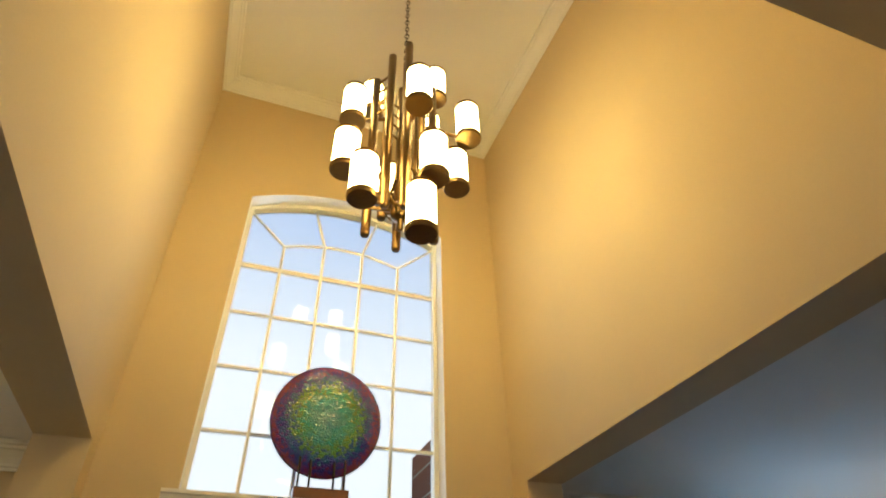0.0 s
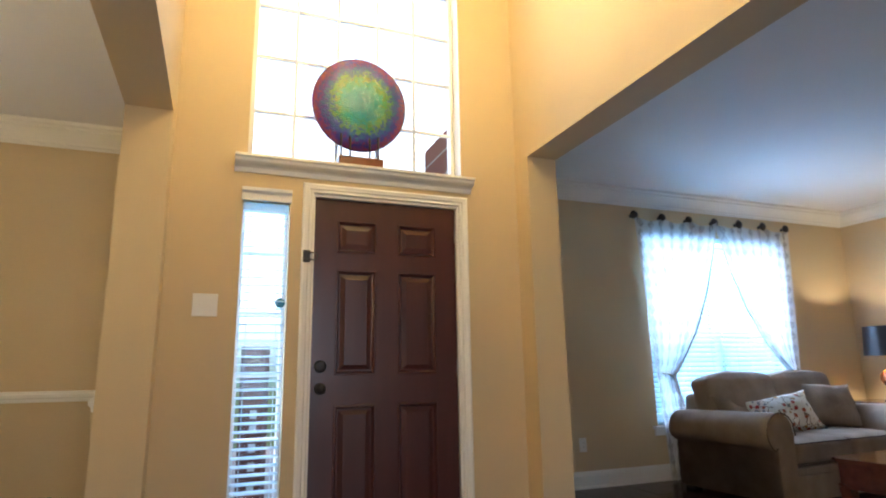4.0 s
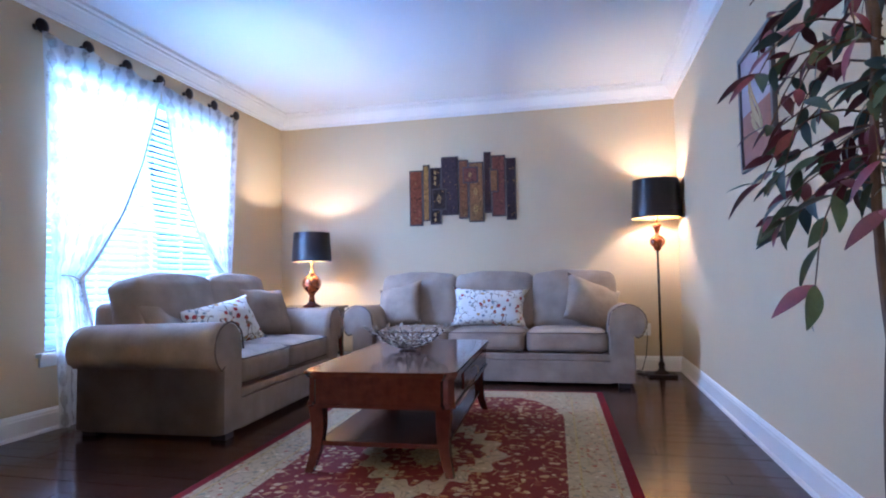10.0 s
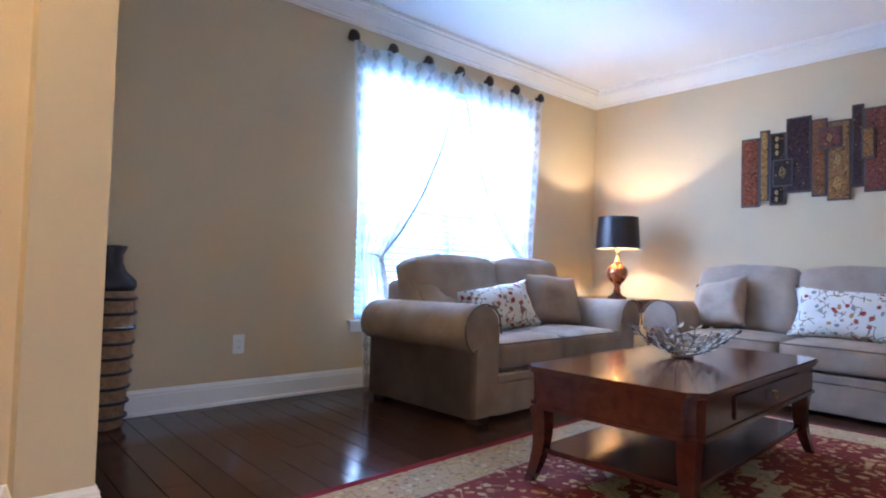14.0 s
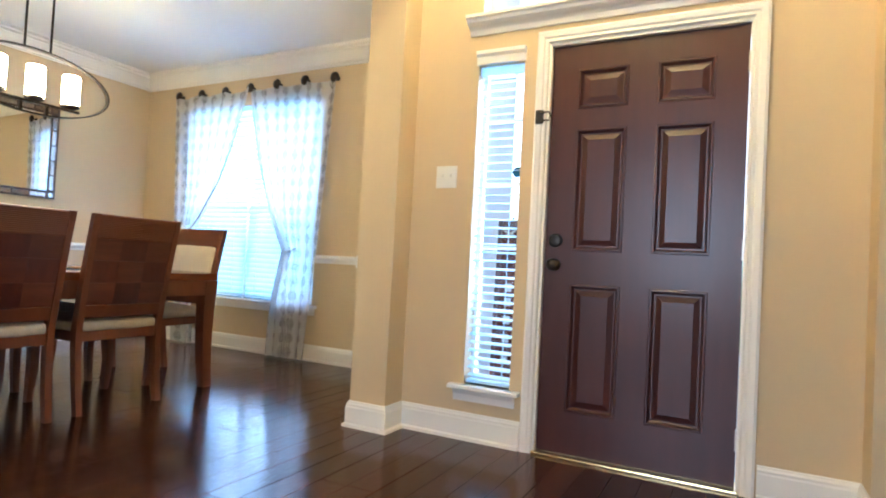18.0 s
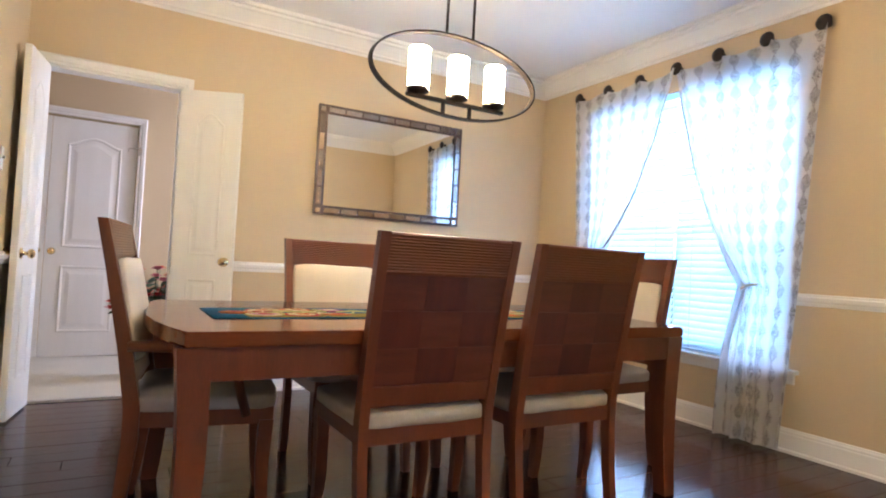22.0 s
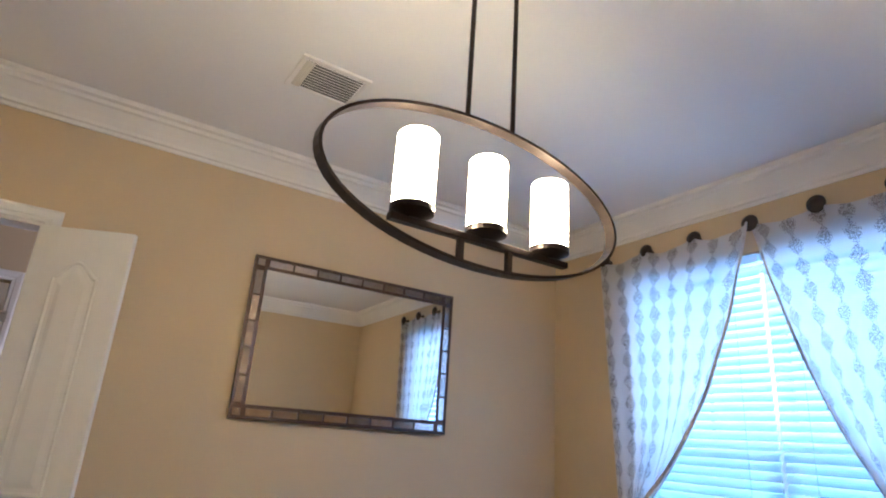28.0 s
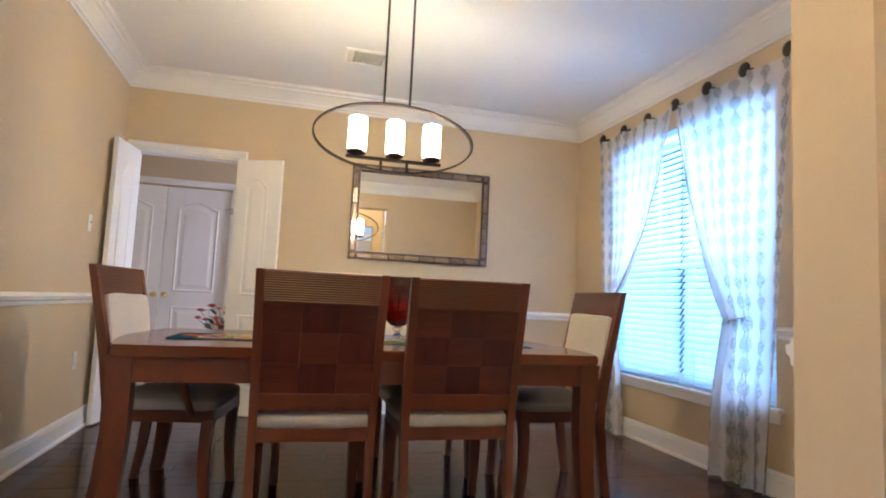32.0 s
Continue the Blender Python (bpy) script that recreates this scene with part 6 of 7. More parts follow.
# oval pendant
PX, PY_, PZ = -2.775, 2.527, 1.835
pd = thing("pendant_light", pose(PX, PY_, PZ), "oval iron pendant light with three lit glass shades", "pendant light")
ra, rb = 0.43, 0.185
bm = bmesh.new()
rings = []
for i in range(64):
    t = 2 * math.pi * i / 64
    c, s = math.cos(t), math.sin(t)
    nrm = Vector((0, c / ra, s / rb)).normalized()
    p = Vector((0, ra * c, rb * s))
    rings.append([bm.verts.new(p + nrm * o + Vector((x, 0, 0))) for o, x in ((-0.004, -0.016), (0.004, -0.016), (0.004, 0.016), (-0.004, 0.016))])
for i in range(64):
    a, b = rings[i], rings[(i + 1) % 64]
    for j in range(4):
        q = (j + 1) % 4
        bm.faces.new((a[j], a[q], b[q], b[j]))
part("oval_ring", bm, iron, pd)
part("crossbar", boxm((-0.011, -0.255, -0.128), (0.011, 0.255, -0.112), 0.002), iron, pd)
for y in (-0.07, 0.07):
    part("strut", boxm((-0.007, y - 0.007, -rb + 0.006), (0.007, y + 0.007, -0.128)), iron, pd)
    part("stem", lathem([(0.0065, rb * math.sqrt(1 - (y / ra) ** 2)), (0.0065, CZ - PZ - 0.03)], 10, (0, y, 0)), iron, pd)
part("canopy", boxm((-0.06, -0.14, CZ - PZ - 0.03), (0.06, 0.14, CZ - PZ), 0.004), iron, pd)
for y in (-0.2, 0.0, 0.2):
    sh = part("glass_shade", lathem([(0.046, -0.085), (0.047, -0.08), (0.047, 0.085), (0.043, 0.09), (0.040, 0.088), (0.0, 0.088)], 24, (0, y, 0)), shade_glow_d, pd, "lit white glass shade", True)
    part("holder", lathem([(0.02, -0.115), (0.03, -0.11), (0.05, -0.10), (0.05, -0.086), (0.0, -0.086)], 24, (0, y, 0)), iron, sh)

# wall mirror with tiled frame
mr = thing("wall_mirror", pose(DX0 + 0.014, 3.13, 0, 0, 0, -1.2) @ pose(0, -3.13, 0), "rectangular wall mirror framed with grey mirror tiles", "mirror")
my0, my1, mz0, mz1 = 2.505, 3.755, 1.312, 2.15
part("backing", boxm((0.0, my0, mz0), (0.018, my1, mz1), 0.003), frame_pewter, mr)
part("mirror_glass", boxm((0.016, my0 + 0.072, mz0 + 0.072), (0.022, my1 - 0.072, mz1 - 0.072)), mirror_m, mr, "clear mirror glass")
tiles = []
nh, nv2 = 8, 5
for k in range(nh):
    a, b = my0 + 0.075 + (my1 - my0 - 0.15) * k / nh, my0 + 0.075 + (my1 - my0 - 0.15) * (k + 1) / nh
    tiles += [(a, mz0 + 0.012, b, mz0 + 0.058), (a, mz1 - 0.058, b, mz1 - 0.012)]
for k in range(nv2):
    a, b = mz0 + 0.075 + (mz1 - mz0 - 0.15) * k / nv2, mz0 + 0.075 + (mz1 - mz0 - 0.15) * (k + 1) / nv2
    tiles += [(my0 + 0.012, a, my0 + 0.058, b), (my1 - 0.058, a, my1 - 0.012, b)]
for ya in (my0, my1 - 0.07):
    for za in (mz0, mz1 - 0.07):
        tiles.append((ya + 0.012, za + 0.012, ya + 0.058, za + 0.058))
for k, (a, b, c, d) in enumerate(tiles):
    t = part("tile", boxm((0.0, a + 0.004 - (a + c) / 2, b + 0.004 - (b + d) / 2), (0.006, c - 0.004 - (a + c) / 2, d - 0.004 - (b + d) / 2), 0.002), tile_mirror, mr)
    t.matrix_local = pose(0.017, (a + c) / 2, (b + d) / 2, 0, random.uniform(-1.2, 1.2), random.uniform(-1.2, 1.2))
for o in (0.0, 0.060):
    bm = bmesh.new()
    a, b, c, d = my0 + o, mz0 + o, my1 - o, mz1 - o
    w = 0.010
    box(bm, (0.016, a, b), (0.028, a + w, d), 0.002), box(bm, (0.016, c - w, b), (0.028, c, d), 0.002)
    box(bm, (0.016, a + w, b), (0.028, c - w, b + w), 0.002), box(bm, (0.016, a + w, d - w), (0.028, c - w, d), 0.002)
    part("bead", bm, frame_pewter, mr)


def arch_panel(bm, x0, z0, x1, z1, y, depth=0.008, rise=0.0, w=0.018):
    """Moulded outline of a recessed panel, with an ogee head when rise > 0."""
    def outline(o):
        k = 12
        pts = [(x0 + o, z0 + o), (x1 - o, z0 + o)]
        for i in range(k + 1):
            t = i / k
            x = (x1 - o) + ((x0 + o) - (x1 - o)) * t
            z = z1 - o - rise + rise * (0.5 - 0.5 * math.cos(2 * math.pi * t)) ** 0.8 if rise else z1 - o
            pts.append((x, z))
        return pts
    ringsx = [[bm.verts.new((x, y + d, z)) for x, z in outline(o)] for o, d in ((0.0, -0.0), (w * 0.35, -depth), (w * 0.8, -depth), (w * 1.4, 0.0), (w * 2.6, -0.0005), (w * 4.2, -depth * 0.9))]
    for a, b in zip(ringsx, ringsx[1:]):
        for i in range(len(a)):
            j = (i + 1) % len(a)
            bm.faces.new((a[i], a[j], b[j], b[i]))
    bm.faces.new(ringsx[-1])


def panel_door(name, m, w, h, label, knob_x, flip=1):
    """White two-panel door leaf; hinge at x = 0, thickness along y; moulded on both faces."""
    d = thing(name, m, label, "door")
    x0, x1 = (0, w) if flip > 0 else (-w, 0)
    part("slab", boxm((x0, -0.017, 0.012), (x1, 0.017, h), 0.002), door_white, d)
    for face in (-1, 1):
        for z0, z1, rise in ((0.22, 0.80, 0.0), (0.96, h - 0.15, 0.07)):
            bm = bmesh.new()
            mgn = min(0.12, w * 0.26)
            arch_panel(bm, x0 + mgn, z0, x1 - mgn, z1, 0.0, 0.006, rise, 0.012 if w < 0.5 else 0.018)
            p = part("panel", bm, door_white, d)
            p.matrix_local = pose(0, -0.0178, 0) if face < 0 else pose(x0 + x1, 0.0178, 0, 0, 0, 180)
    for face in (-1, 1):
        kb = part("door_knob", lathem([(0.03, 0), (0.03, 0.006), (0.011, 0.012), (0.011, 0.032), (0.024, 0.04), (0.028, 0.052), (0.02, 0.064), (0.0, 0.067)], 20), brass, d, "polished brass knob", True)
        kb.matrix_local = pose(knob_x, face * 0.017, 0.92, 90 if face < 0 else -90)
    return d


panel_door("hall_door", pose(DX0 + 0.02, HALL[2] - 0.0, 0, 0, 0, 64.5), 0.40, 2.065, "narrow white panelled door leaf standing open", 0.345)
panel_door("hall_door", pose(DX0 + 0.02, HALL[0] + 0.02, 0, 0, 0, -8), 0.40, 2.065, "narrow white panelled door leaf open against the wall", 0.345)
panel_door("closet_door", pose(-6.54, 0.055, 0, 0, 0, 90), 0.652, 2.085, "closed white arched-panel closet door", 0.60)
panel_door("closet_door", pose(-6.54, 1.365, 0, 0, 0, 90), 0.652, 2.085, "closed white arched-panel closet door", -0.60, -1)

lt = thing("door_latch", pose(-6.476, 1.385, 1.86), "small steel safety latch on the closet casing", "latch")
part("plate", boxm((0.0, -0.02, -0.035), (0.006, 0.02, 0.035), 0.002), steel, lt)
part("hook", tubem([(0.012, 0.01, 0.02), (0.016, -0.05, 0.022), (0.014, -0.085, 0.018), (0.010, -0.09, -0.012)], 0.006, 6), steel, lt)

# flowers in the hall
fv = thing("flower_vase", pose(-5.55, 1.52, 0), "white floor vase with red and coral silk flowers", "flower vase")
part("vase", lathem([(0.10, 0.0), (0.12, 0.02), (0.135, 0.15), (0.125, 0.28), (0.08, 0.38), (0.055, 0.42), (0.065, 0.45), (0.05, 0.44)], 28), mat("vase_white", (0.75, 0.74, 0.70), 0.3, var=0.05), fv, "white ceramic vase", True)
part("band", lathem([(0.137, 0.0), (0.138, 0.03), (0.136, 0.05)], 28, (0, 0, 0.0)), mat("vase_band_brown", (0.16, 0.09, 0.05), 0.5), fv)
rng = random.Random(9)
petal = [mat("petal_red", (0.52, 0.03, 0.035), 0.6, var=0.3, scale=20), mat("petal_coral", (0.72, 0.18, 0.10), 0.6, var=0.3, scale=20), mat("petal_pink", (0.58, 0.16, 0.20), 0.6, var=0.3, scale=20)]
lf = leaf_mesh("leaf", leaf_green, 0.11, 0.030, 0.3)
for k in range(52):
    a, ln = rng.uniform(0, 2 * math.pi), rng.uniform(0.14, 0.46)
    spread = rng.uniform(0.10, 0.34)
    line = [Vector((spread * t ** 1.4 * math.cos(a), spread * t ** 1.4 * math.sin(a), 0.40 + ln * t - 0.1 * spread * t * t)) for t in [i / 6 for i in range(7)]]
    part("stem", tubem(line, 0.003, 5), leaf_green, fv)
    for i in (2, 3, 4, 5):
        ob = new("leaf", lf)
        ob.parent = fv
        ob.matrix_local = pose(*line[i], rng.uniform(-30, 50), rng.uniform(-30, 30), rng.uniform(0, 360))
    bm = bmesh.new()
    R = rng.uniform(0.034, 0.062)
    for ly in range(3):
        for q in range(6):
            t = q * math.pi / 3 + ly * 0.5
            dz = 0.35 + 0.35 * ly
            d = Vector((math.cos(t), math.sin(t), dz)).normalized()
            sv = Vector((-math.sin(t), math.cos(t), 0))
            rr = R * (1 - 0.22 * ly)
            o = line[-1] + Vector((0, 0, 0.004 * ly))
            bm.faces.new([bm.verts.new(o + d * rr * f + sv * rr * w) for f, w in ((0.0, 0.0), (0.6, -0.42), (1.0, -0.2), (1.02, 0.2), (0.6, 0.42))])
    part("flower", bm, petal[rng.randrange(3)], fv)

# board leaning outside the sidelight
ps = thing("porch_sign", pose(-0.262, FY + 0.245, -0.03, -2), "narrow dark wooden sign board standing on the porch", "porch sign")
part("board", boxm((-0.072, -0.012, 0.0), (0.072, 0.012, 1.20), 0.004), cherry, ps)
for x in (-0.066, 0.066):
    part("edge_strip", boxm((x - 0.012, -0.02, 0.0), (x + 0.012, -0.011, 1.20), 0.003), veneer, ps)
for z in (0.42, 0.52, 0.62, 0.72, 0.80):
    part("letter_bar", boxm((-0.018, -0.0155, z), (0.020, -0.0115, z + 0.045), 0.001), concrete, ps, "pale painted lettering, too faint to read")
part("bow", tubem([(0.0, -0.03, 1.12), (-0.05, -0.035, 1.15), (-0.045, -0.035, 1.10), (0.0, -0.03, 1.12), (0.05, -0.035, 1.15), (0.045, -0.035, 1.10), (0.0, -0.03, 1.12)], 0.008, 6), pewter, ps, "small metal bow ornament")

# low plant by the pier
lp = thing("potted_plant", pose(-1.37, 4.40, 0), "low green potted plant in the corner", "plant")
part("pot", lathem([(0.06, 0.0), (0.085, 0.14), (0.09, 0.15), (0.078, 0.145), (0.0, 0.14)], 24), pot_dark, lp, "", True)
jade = mat("leaf_jade", (0.04, 0.15, 0.09), 0.4, var=0.25, scale=9, bump=0.1)
big = leaf_mesh("leaf", jade, 0.20, 0.055, 0.5)
rng = random.Random(6)
for k in range(9):
    a = radians(20 + k * 40)
    top = Vector((0.05 * math.cos(a), 0.05 * math.sin(a), 0.25 + 0.03 * (k % 3)))
    part("stalk", tubem([(0, 0, 0.14), (0.02 * math.cos(a), 0.02 * math.sin(a), 0.20), tuple(top)], 0.004, 6), jade, lp)
    ob = new("leaf", big)
    ob.parent = lp
    ob.matrix_local = pose(*top, 24 - 12 * (k % 3), 0, math.degrees(a) - 90) @ Matrix.Scale(0.75 if math.sin(a) > 0.3 else 1.0, 4)

# ---- foyer chandelier ----
CX, CY, C0 = 0.28, 2.20, 2.915
cd = thing("chandelier", pose(CX, CY, C0, 0, 0, -21), "antique bronze foyer chandelier with twelve lit glass cylinders", "chandelier")
part("hub", lathem([(0.012, 0.10), (0.040, 0.115), (0.046, 0.15), (0.036, 0.18), (0.012, 0.20)], 20), bronze, cd, "", True)
part("stem", lathem([(0.012, 0.05), (0.012, 1.20)], 12), bronze, cd, "", True)
for k in range(8):
    a = k * math.pi / 4 + 0.2
    r = 0.105 if k % 2 else 0.14
    z0, z1 = ((0.0, 1.02), (0.10, 1.14), (0.05, 1.17), (0.16, 1.06))[k % 4]
    x, y = r * math.cos(a), r * math.sin(a)
    part("upright", lathem([(0.017, z0), (0.020, z0 + 0.01), (0.020, z1 - 0.01), (0.012, z1)], 12, (x, y, 0)), bronze, cd, "", True)
    part("arm", tubem([(0.03 * math.cos(a), 0.03 * math.sin(a), 0.15), (x, y, 0.15 + 0.05 * (k % 2))], 0.008, 8), bronze, cd)
    if k % 2 == 0:
        b = a + math.pi / 4
        for z in (0.20, 0.29, 0.74, 0.82, 0.90, 0.98):
            part("rung", tubem([(x, y, z), (0.105 * math.cos(b), 0.105 * math.sin(b), z)], 0.006, 6), bronze, cd)
# azimuth from the door side, reach and height of each lit cylinder's middle
CANS = [(-78, 0.24, 0.80), (20, 0.25, 0.67), (134, 0.21, 1.20), (-129, 0.24, 1.10), (-62, 0.26, 0.40), (34, 0.26, 0.25), (98, 0.31, 0.76), (152, 0.24, 0.90), (-38, 0.22, 0.19), (24, 0.24, -0.03), (116, 0.27, 0.51), (-158, 0.21, 0.50)]
for az, r, z in CANS:
    a = radians(az)
    x, y, z = r * math.sin(a), -r * math.cos(a), z - 0.105
    s = part("glass_cylinder", lathem([(0.056, z), (0.056, z + 0.205), (0.0, z + 0.206)], 24, (x, y, 0)), shade_glow, cd, "lit frosted glass cylinder", True)
    part("cap", lathem([(0.0, z - 0.024), (0.058, z - 0.024), (0.062, z - 0.018), (0.062, z), (0.0, z)], 24, (x, y, 0)), bronze, s)
    part("cap", lathem([(0.0575, z + 0.196), (0.059, z + 0.20), (0.059, z + 0.212), (0.056, z + 0.212)], 24, (x, y, 0)), bronze, s)
    part("arm", tubem([(0.09 * math.sin(a), -0.09 * math.cos(a), max(0.12, z + 0.03)), (x * 0.95, y * 0.95, z - 0.010)], 0.009, 8), bronze, cd)
bm = bmesh.new()
z = 1.19
k = 0
while z < FZ - C0 - 0.05:
    ring = [(0.011 * math.cos(t * math.pi / 5) * (1 if k % 2 else 0), 0.011 * math.cos(t * math.pi / 5) * (0 if k % 2 else 1), z + 0.02 + 0.022 * math.sin(t * math.pi / 5)) for t in range(10)]
    tube(bm, ring, 0.003, 5, True)
    z += 0.035
    k += 1
part("chain", bm, iron, cd)
part("canopy", lathem([(0.0, FZ - C0 - 0.05), (0.03, FZ - C0 - 0.045), (0.07, FZ - C0 - 0.01), (0.07, FZ - C0)], 24), bronze, cd, "", True)

# mosaic dish on its stand
dish_m, nt, n, l, p = nodes_of("dish_mosaic_glass")
set_base(p, (0.1, 0.1, 0.2), 0.08, spec=0.9, coat=0.2)
tc = n.new("ShaderNodeTexCoord")
sp = n.new("ShaderNodeSeparateXYZ")
l.new(tc.outputs["Object"], sp.inputs[0])
vl = n.new("ShaderNodeVectorMath")
vl.operation = "LENGTH"
cmb = n.new("ShaderNodeCombineXYZ")
l.new(sp.outputs[0], cmb.inputs[0])
l.new(sp.outputs[1], cmb.inputs[1])
l.new(cmb.outputs[0], vl.inputs[0])
vor = n.new("ShaderNodeTexVoronoi")
vor.inputs["Scale"].default_value = 75
l.new(tc.outputs["Object"], vor.inputs[0])
sc = n.new("ShaderNodeSeparateColor")
l.new(vor.outputs["Color"], sc.inputs[0])
ma = n.new("ShaderNodeMath")
ma.operation = "MULTIPLY_ADD"
ma.inputs[1].default_value = 0.06
l.new(sc.outputs[0], ma.inputs[0])
l.new(vl.outputs["Value"], ma.inputs[2])
rp = ramp(n, [(0.03, (0.0, 0.20, 0.26)), (0.13, (0.0, 0.23, 0.22)), (0.17, (0.02, 0.22, 0.10)), (0.20, (0.08, 0.22, 0.03)), (0.225, (0.01, 0.09, 0.24)), (0.27, (0.03, 0.025, 0.28)), (0.305, (0.14, 0.02, 0.14)), (0.335, (0.20, 0.03, 0.07)), (0.35, (0.07, 0.01, 0.04))])
l.new(ma.outputs[0], rp.inputs[0])
l.new(rp.outputs[0], p.inputs["Base Color"])
ve = n.new("ShaderNodeTexVoronoi")
ve.feature = "DISTANCE_TO_EDGE"
ve.inputs["Scale"].default_value = 75
l.new(tc.outputs["Object"], ve.inputs[0])
bp = n.new("ShaderNodeBump")
bp.inputs["Strength"].default_value, bp.inputs["Distance"].default_value = 1.0, 0.004
l.new(ve.outputs["Distance"], bp.inputs["Height"])
l.new(bp.outputs[0], p.inputs["Normal"])
ds = thing("mosaic_dish", pose(0.268, FY - 0.01, AW[1]), "round mosaic glass dish, teal to purple, on a stand", "decorative dish")
do = part("dish", lathem([(0.0, 0.030), (0.10, 0.026), (0.20, 0.010), (0.27, -0.012), (0.292, -0.022), (0.296, -0.018), (0.285, -0.006), (0.20, 0.024), (0.10, 0.040), (0.0, 0.044)], 56), dish_m, ds, "", True)
do.matrix_local = pose(0.0, 0.0, 0.42, -96, 0, 180)
part("block", boxm((-0.135, -0.045, 0.0), (0.135, 0.045, 0.062), 0.004), maple, ds, "wooden base block")
for x in (-0.115, -0.06, 0.06, 0.115):
    part("post", tubem([(x, 0.0, 0.06), (x, 0.0, 0.16), (x, 0.012, 0.22)], 0.006, 8), iron, ds)

# ---- outdoors ----
structure("ground", boxm((-400, -400, -0.5), (400, 400, -0.25)), grass_mat)
bk, nt, n, l, p = nodes_of("backdrop_bright_sky")
geo, sp = n.new("ShaderNodeTexCoord"), n.new("ShaderNodeSeparateXYZ")
l.new(geo.outputs["Object"], sp.inputs[0])
mr_ = n.new("ShaderNodeMapRange")
mr_.inputs["From Min"].default_value, mr_.inputs["From Max"].default_value = 0.0, 75.0
l.new(sp.outputs[2], mr_.inputs[0])
rp = ramp(n, [(0.0, (0.10, 0.17, 0.13)), (0.05, (0.30, 0.42, 0.42)), (0.10, (0.80, 0.92, 1.0)), (0.42, (0.78, 0.90, 1.0)), (0.80, (0.34, 0.52, 0.85)), (1.0, (0.26, 0.42, 0.75))])
l.new(mr_.outputs[0], rp.inputs[0])
l.new(rp.outputs[0], p.inputs["Emission Color"])
p.inputs["Emission Strength"].default_value = 2.6
set_base(p, (0.0, 0.0, 0.0), 1.0, spec=0.0)
structure("backdrop", boxm((-90, 62, -0.3), (90, 62.2, 80)), bk)
structure("pavement", boxm((-0.9, FY + 0.17, -0.24), (1.4, 9.0, -0.03)), concrete)
structure("wall_brick_east", boxm((FX1 - 0.11, FY + 0.17, -0.24), (FX1, YF + 0.27, 3.0)), brick)
# made-up white skin that keeps the view through the sidelight bright
structure("wall_bright_west", boxm((FX0, FY + 0.17, -0.24), (FX0 + 0.05, YF + 0.17, 3.0)), porch_bright)
structure("roof_east", boxm((LX0 + 0.01, -3.2, CZ + 0.11), (LX1 + 0.5, YF + 0.5, CZ + 0.25)), roof_mat)
structure("roof_west", boxm((-7.8, -3.2, CZ + 0.11), (DX1 - 0.01, YF + 0.5, CZ + 0.25)), roof_mat)
structure("roof_foyer", boxm((FX0 - 0.3, 0.5, FZ + 0.11), (FX1 + 0.3, FY + 0.3, FZ + 0.25)), roof_mat)
structure("roof_entry", boxm((FX0 + 0.01, -3.2, CZ + 0.11), (FX1 - 0.01, 0.79, CZ + 0.25)), roof_mat)


def shrub(m, w, d, h, seed):
    s = thing("hedge", m, "clipped green hedge outside the window", "hedge", "hedges")
    rng = random.Random(seed)
    bm = bmesh.new()
    for k in range(1500):
        c = Vector((rng.uniform(-w, w) / 2, rng.uniform(-d, d) / 2, rng.uniform(0.02, h)))
        e = Vector((rng.uniform(-1, 1), rng.uniform(-1, 1), rng.uniform(-1, 1))).normalized() * 0.07
        f = e.cross(Vector((rng.uniform(-1, 1), rng.uniform(-1, 1), 1))).normalized() * 0.035
        bm.faces.new([bm.verts.new(c + q) for q in (-e, f, e, -f)])
    part("foliage", bm, hedge_mat, s)


shrub(pose(-3.3, 7.6, -0.25), 3.4, 0.8, 1.15, 1)
shrub(pose(4.4, 7.6, -0.25), 3.4, 0.8, 1.15, 2)
shrub(pose(-1.6, 10.5, -0.25), 2.2, 1.0, 2.0, 3)
shrub(pose(-1.75, 6.4, -0.25), 1.5, 0.9, 1.15, 4)

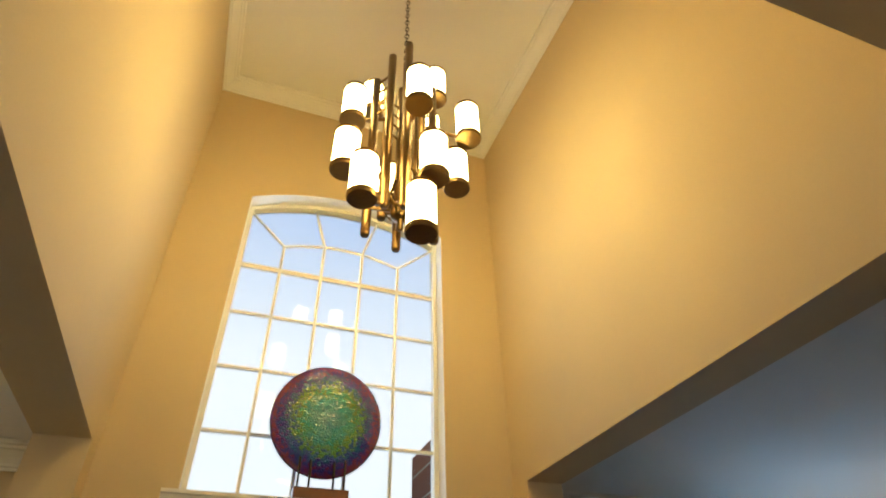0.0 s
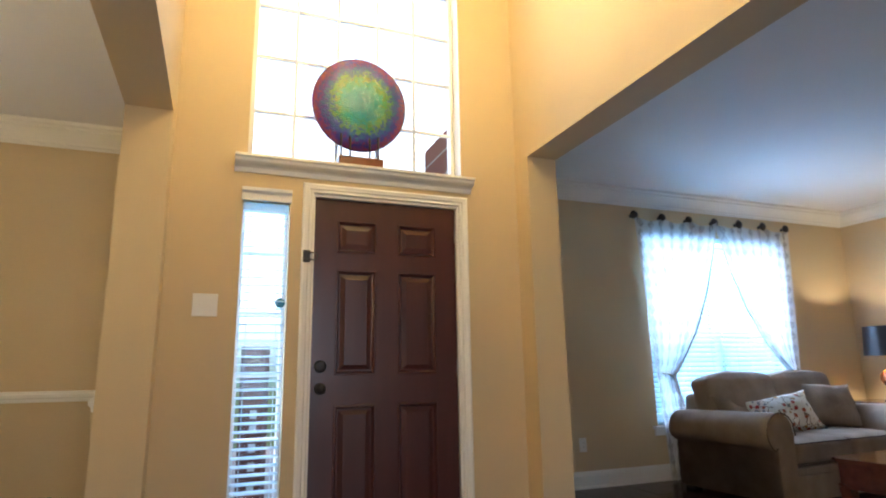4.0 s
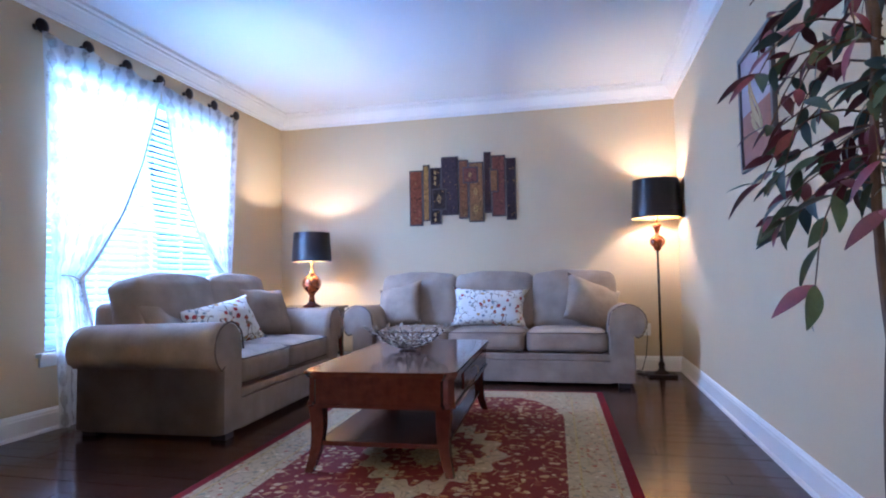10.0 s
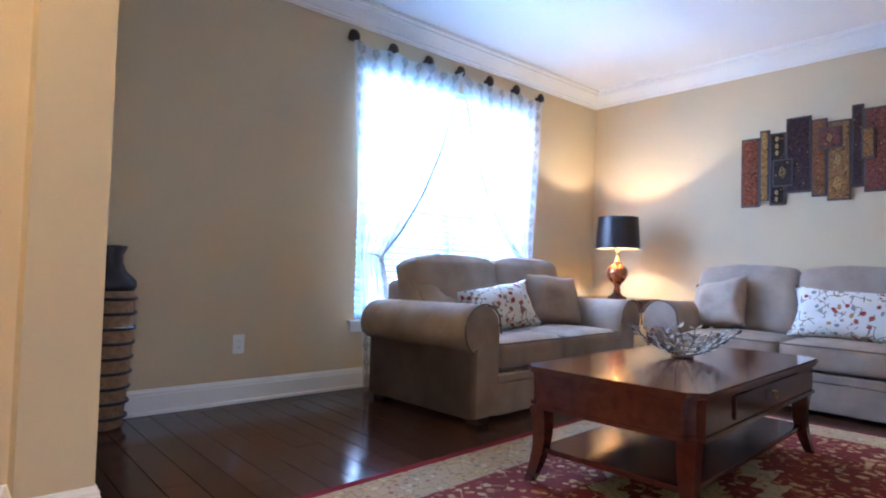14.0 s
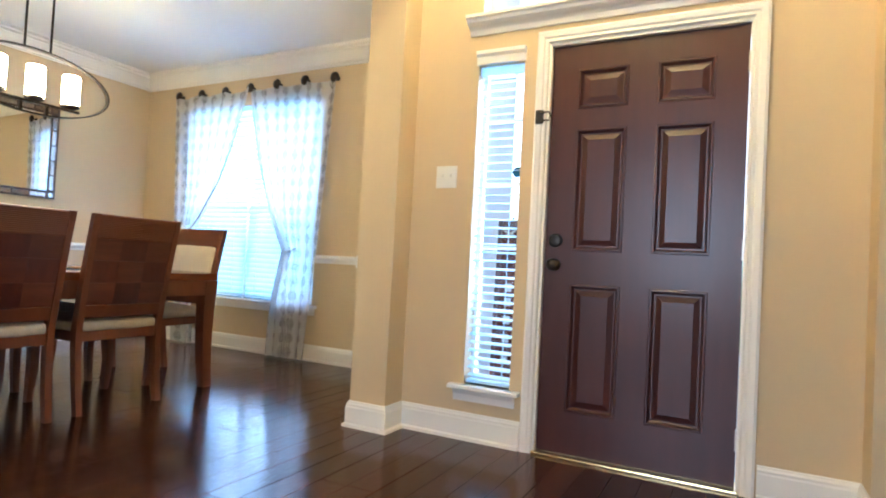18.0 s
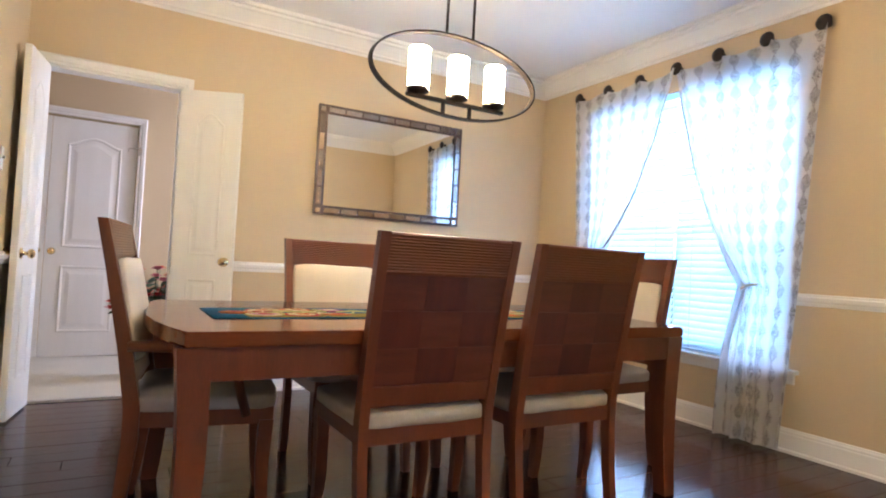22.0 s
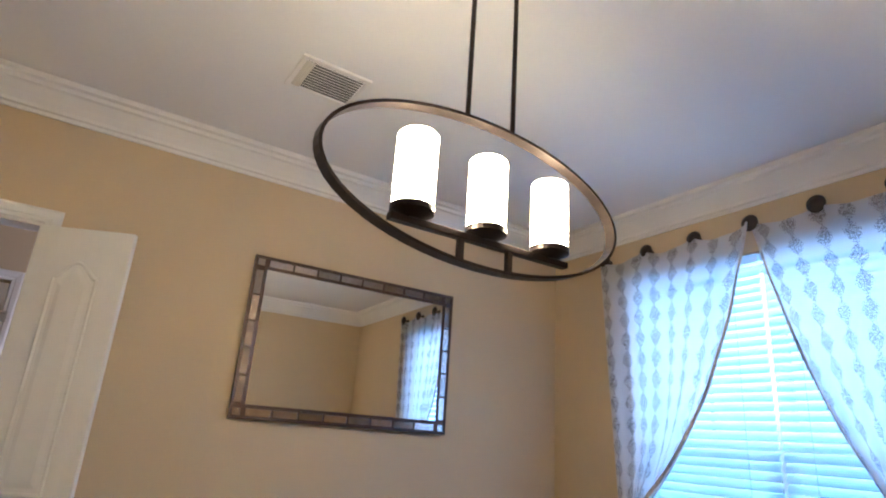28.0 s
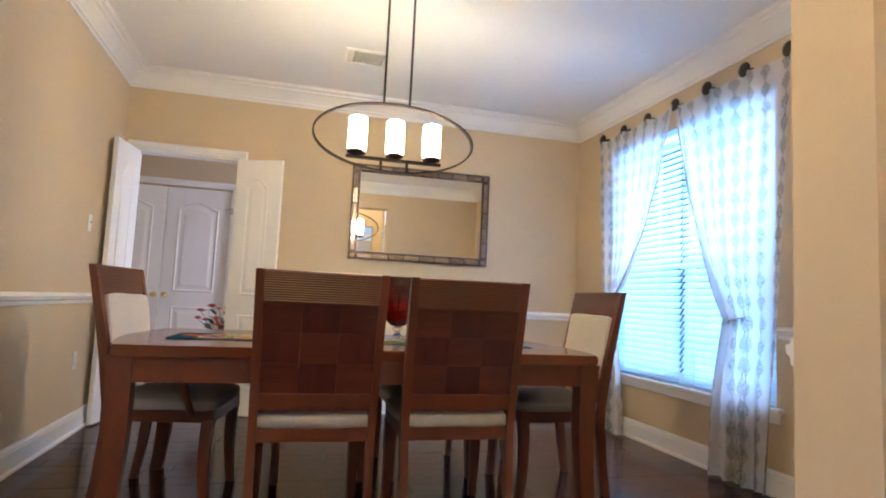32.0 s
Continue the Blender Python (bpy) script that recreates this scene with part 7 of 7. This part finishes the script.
# ---- floor boards ----
rng = random.Random(2)
BW = 0.127
board = {}
for L in (0.6, 0.9, 1.2, 1.5):
    bm = bmesh.new()
    a, b = BW / 2 - 0.0004, L / 2 - 0.0004
    e = 0.0016
    lo = [bm.verts.new(c) for c in ((-a, -b, -0.004), (a, -b, -0.004), (a, b, -0.004), (-a, b, -0.004))]
    hi = [bm.verts.new(c) for c in ((-a + e, -b + e, 0.0), (a - e, -b + e, 0.0), (a - e, b - e, 0.0), (-a + e, b - e, 0.0))]
    bm.faces.new(hi)
    for i in range(4):
        j = (i + 1) % 4
        bm.faces.new((lo[i], lo[j], hi[j], hi[i]))
    d = bpy.data.meshes.new("plank")
    bm.to_mesh(d)
    bm.free()
    d.materials.append(floor_wood)
    board[L] = d
floor = tagged(new("floor"), "dark hand-scraped hardwood floor", "floor", "", "structure")
rest_v, rest_f = [], []
made = 0
x = DX0 + BW / 2
while x < LX1:
    y = -1.2 - rng.uniform(0, 1.2)
    while y < YF:
        L = rng.choice((0.6, 0.9, 1.2, 1.5, 1.2))
        if y + L > YF + 0.05 and y < YF:
            L = max(k for k in board if k <= max(0.6, YF + 0.1 - y))
        near = (-2.6 < x < 1.7 and 0.9 < y + L / 2 < 3.9) or (1.7 < x < 3.2 and y + L / 2 > 2.9) or (5.0 < x < 5.9 and y < 1.4 and y + L > 0.8) or (-4.8 < x < -2.6 and 0.8 < y + L / 2 < 1.6)
        c = (x, y + L / 2, rng.uniform(-0.0006, 0.0006))
        if near and made < 300:
            ob = new("plank", board[L])
            ob.parent = floor
            ob.location = c
            made += 1
        else:
            s = len(rest_v)
            rest_v += [(v.co.x + c[0], v.co.y + c[1], v.co.z + c[2]) for v in board[L].vertices]
            rest_f += [tuple(i + s for i in p.vertices) for p in board[L].polygons]
        y += L
    x += BW
d = bpy.data.meshes.new("planks")
d.from_pydata(rest_v, [], rest_f)
d.materials.append(floor_wood)
rest = new("planks", d)
rest.parent = floor
tagged(rest, "", "", "", "stuff")
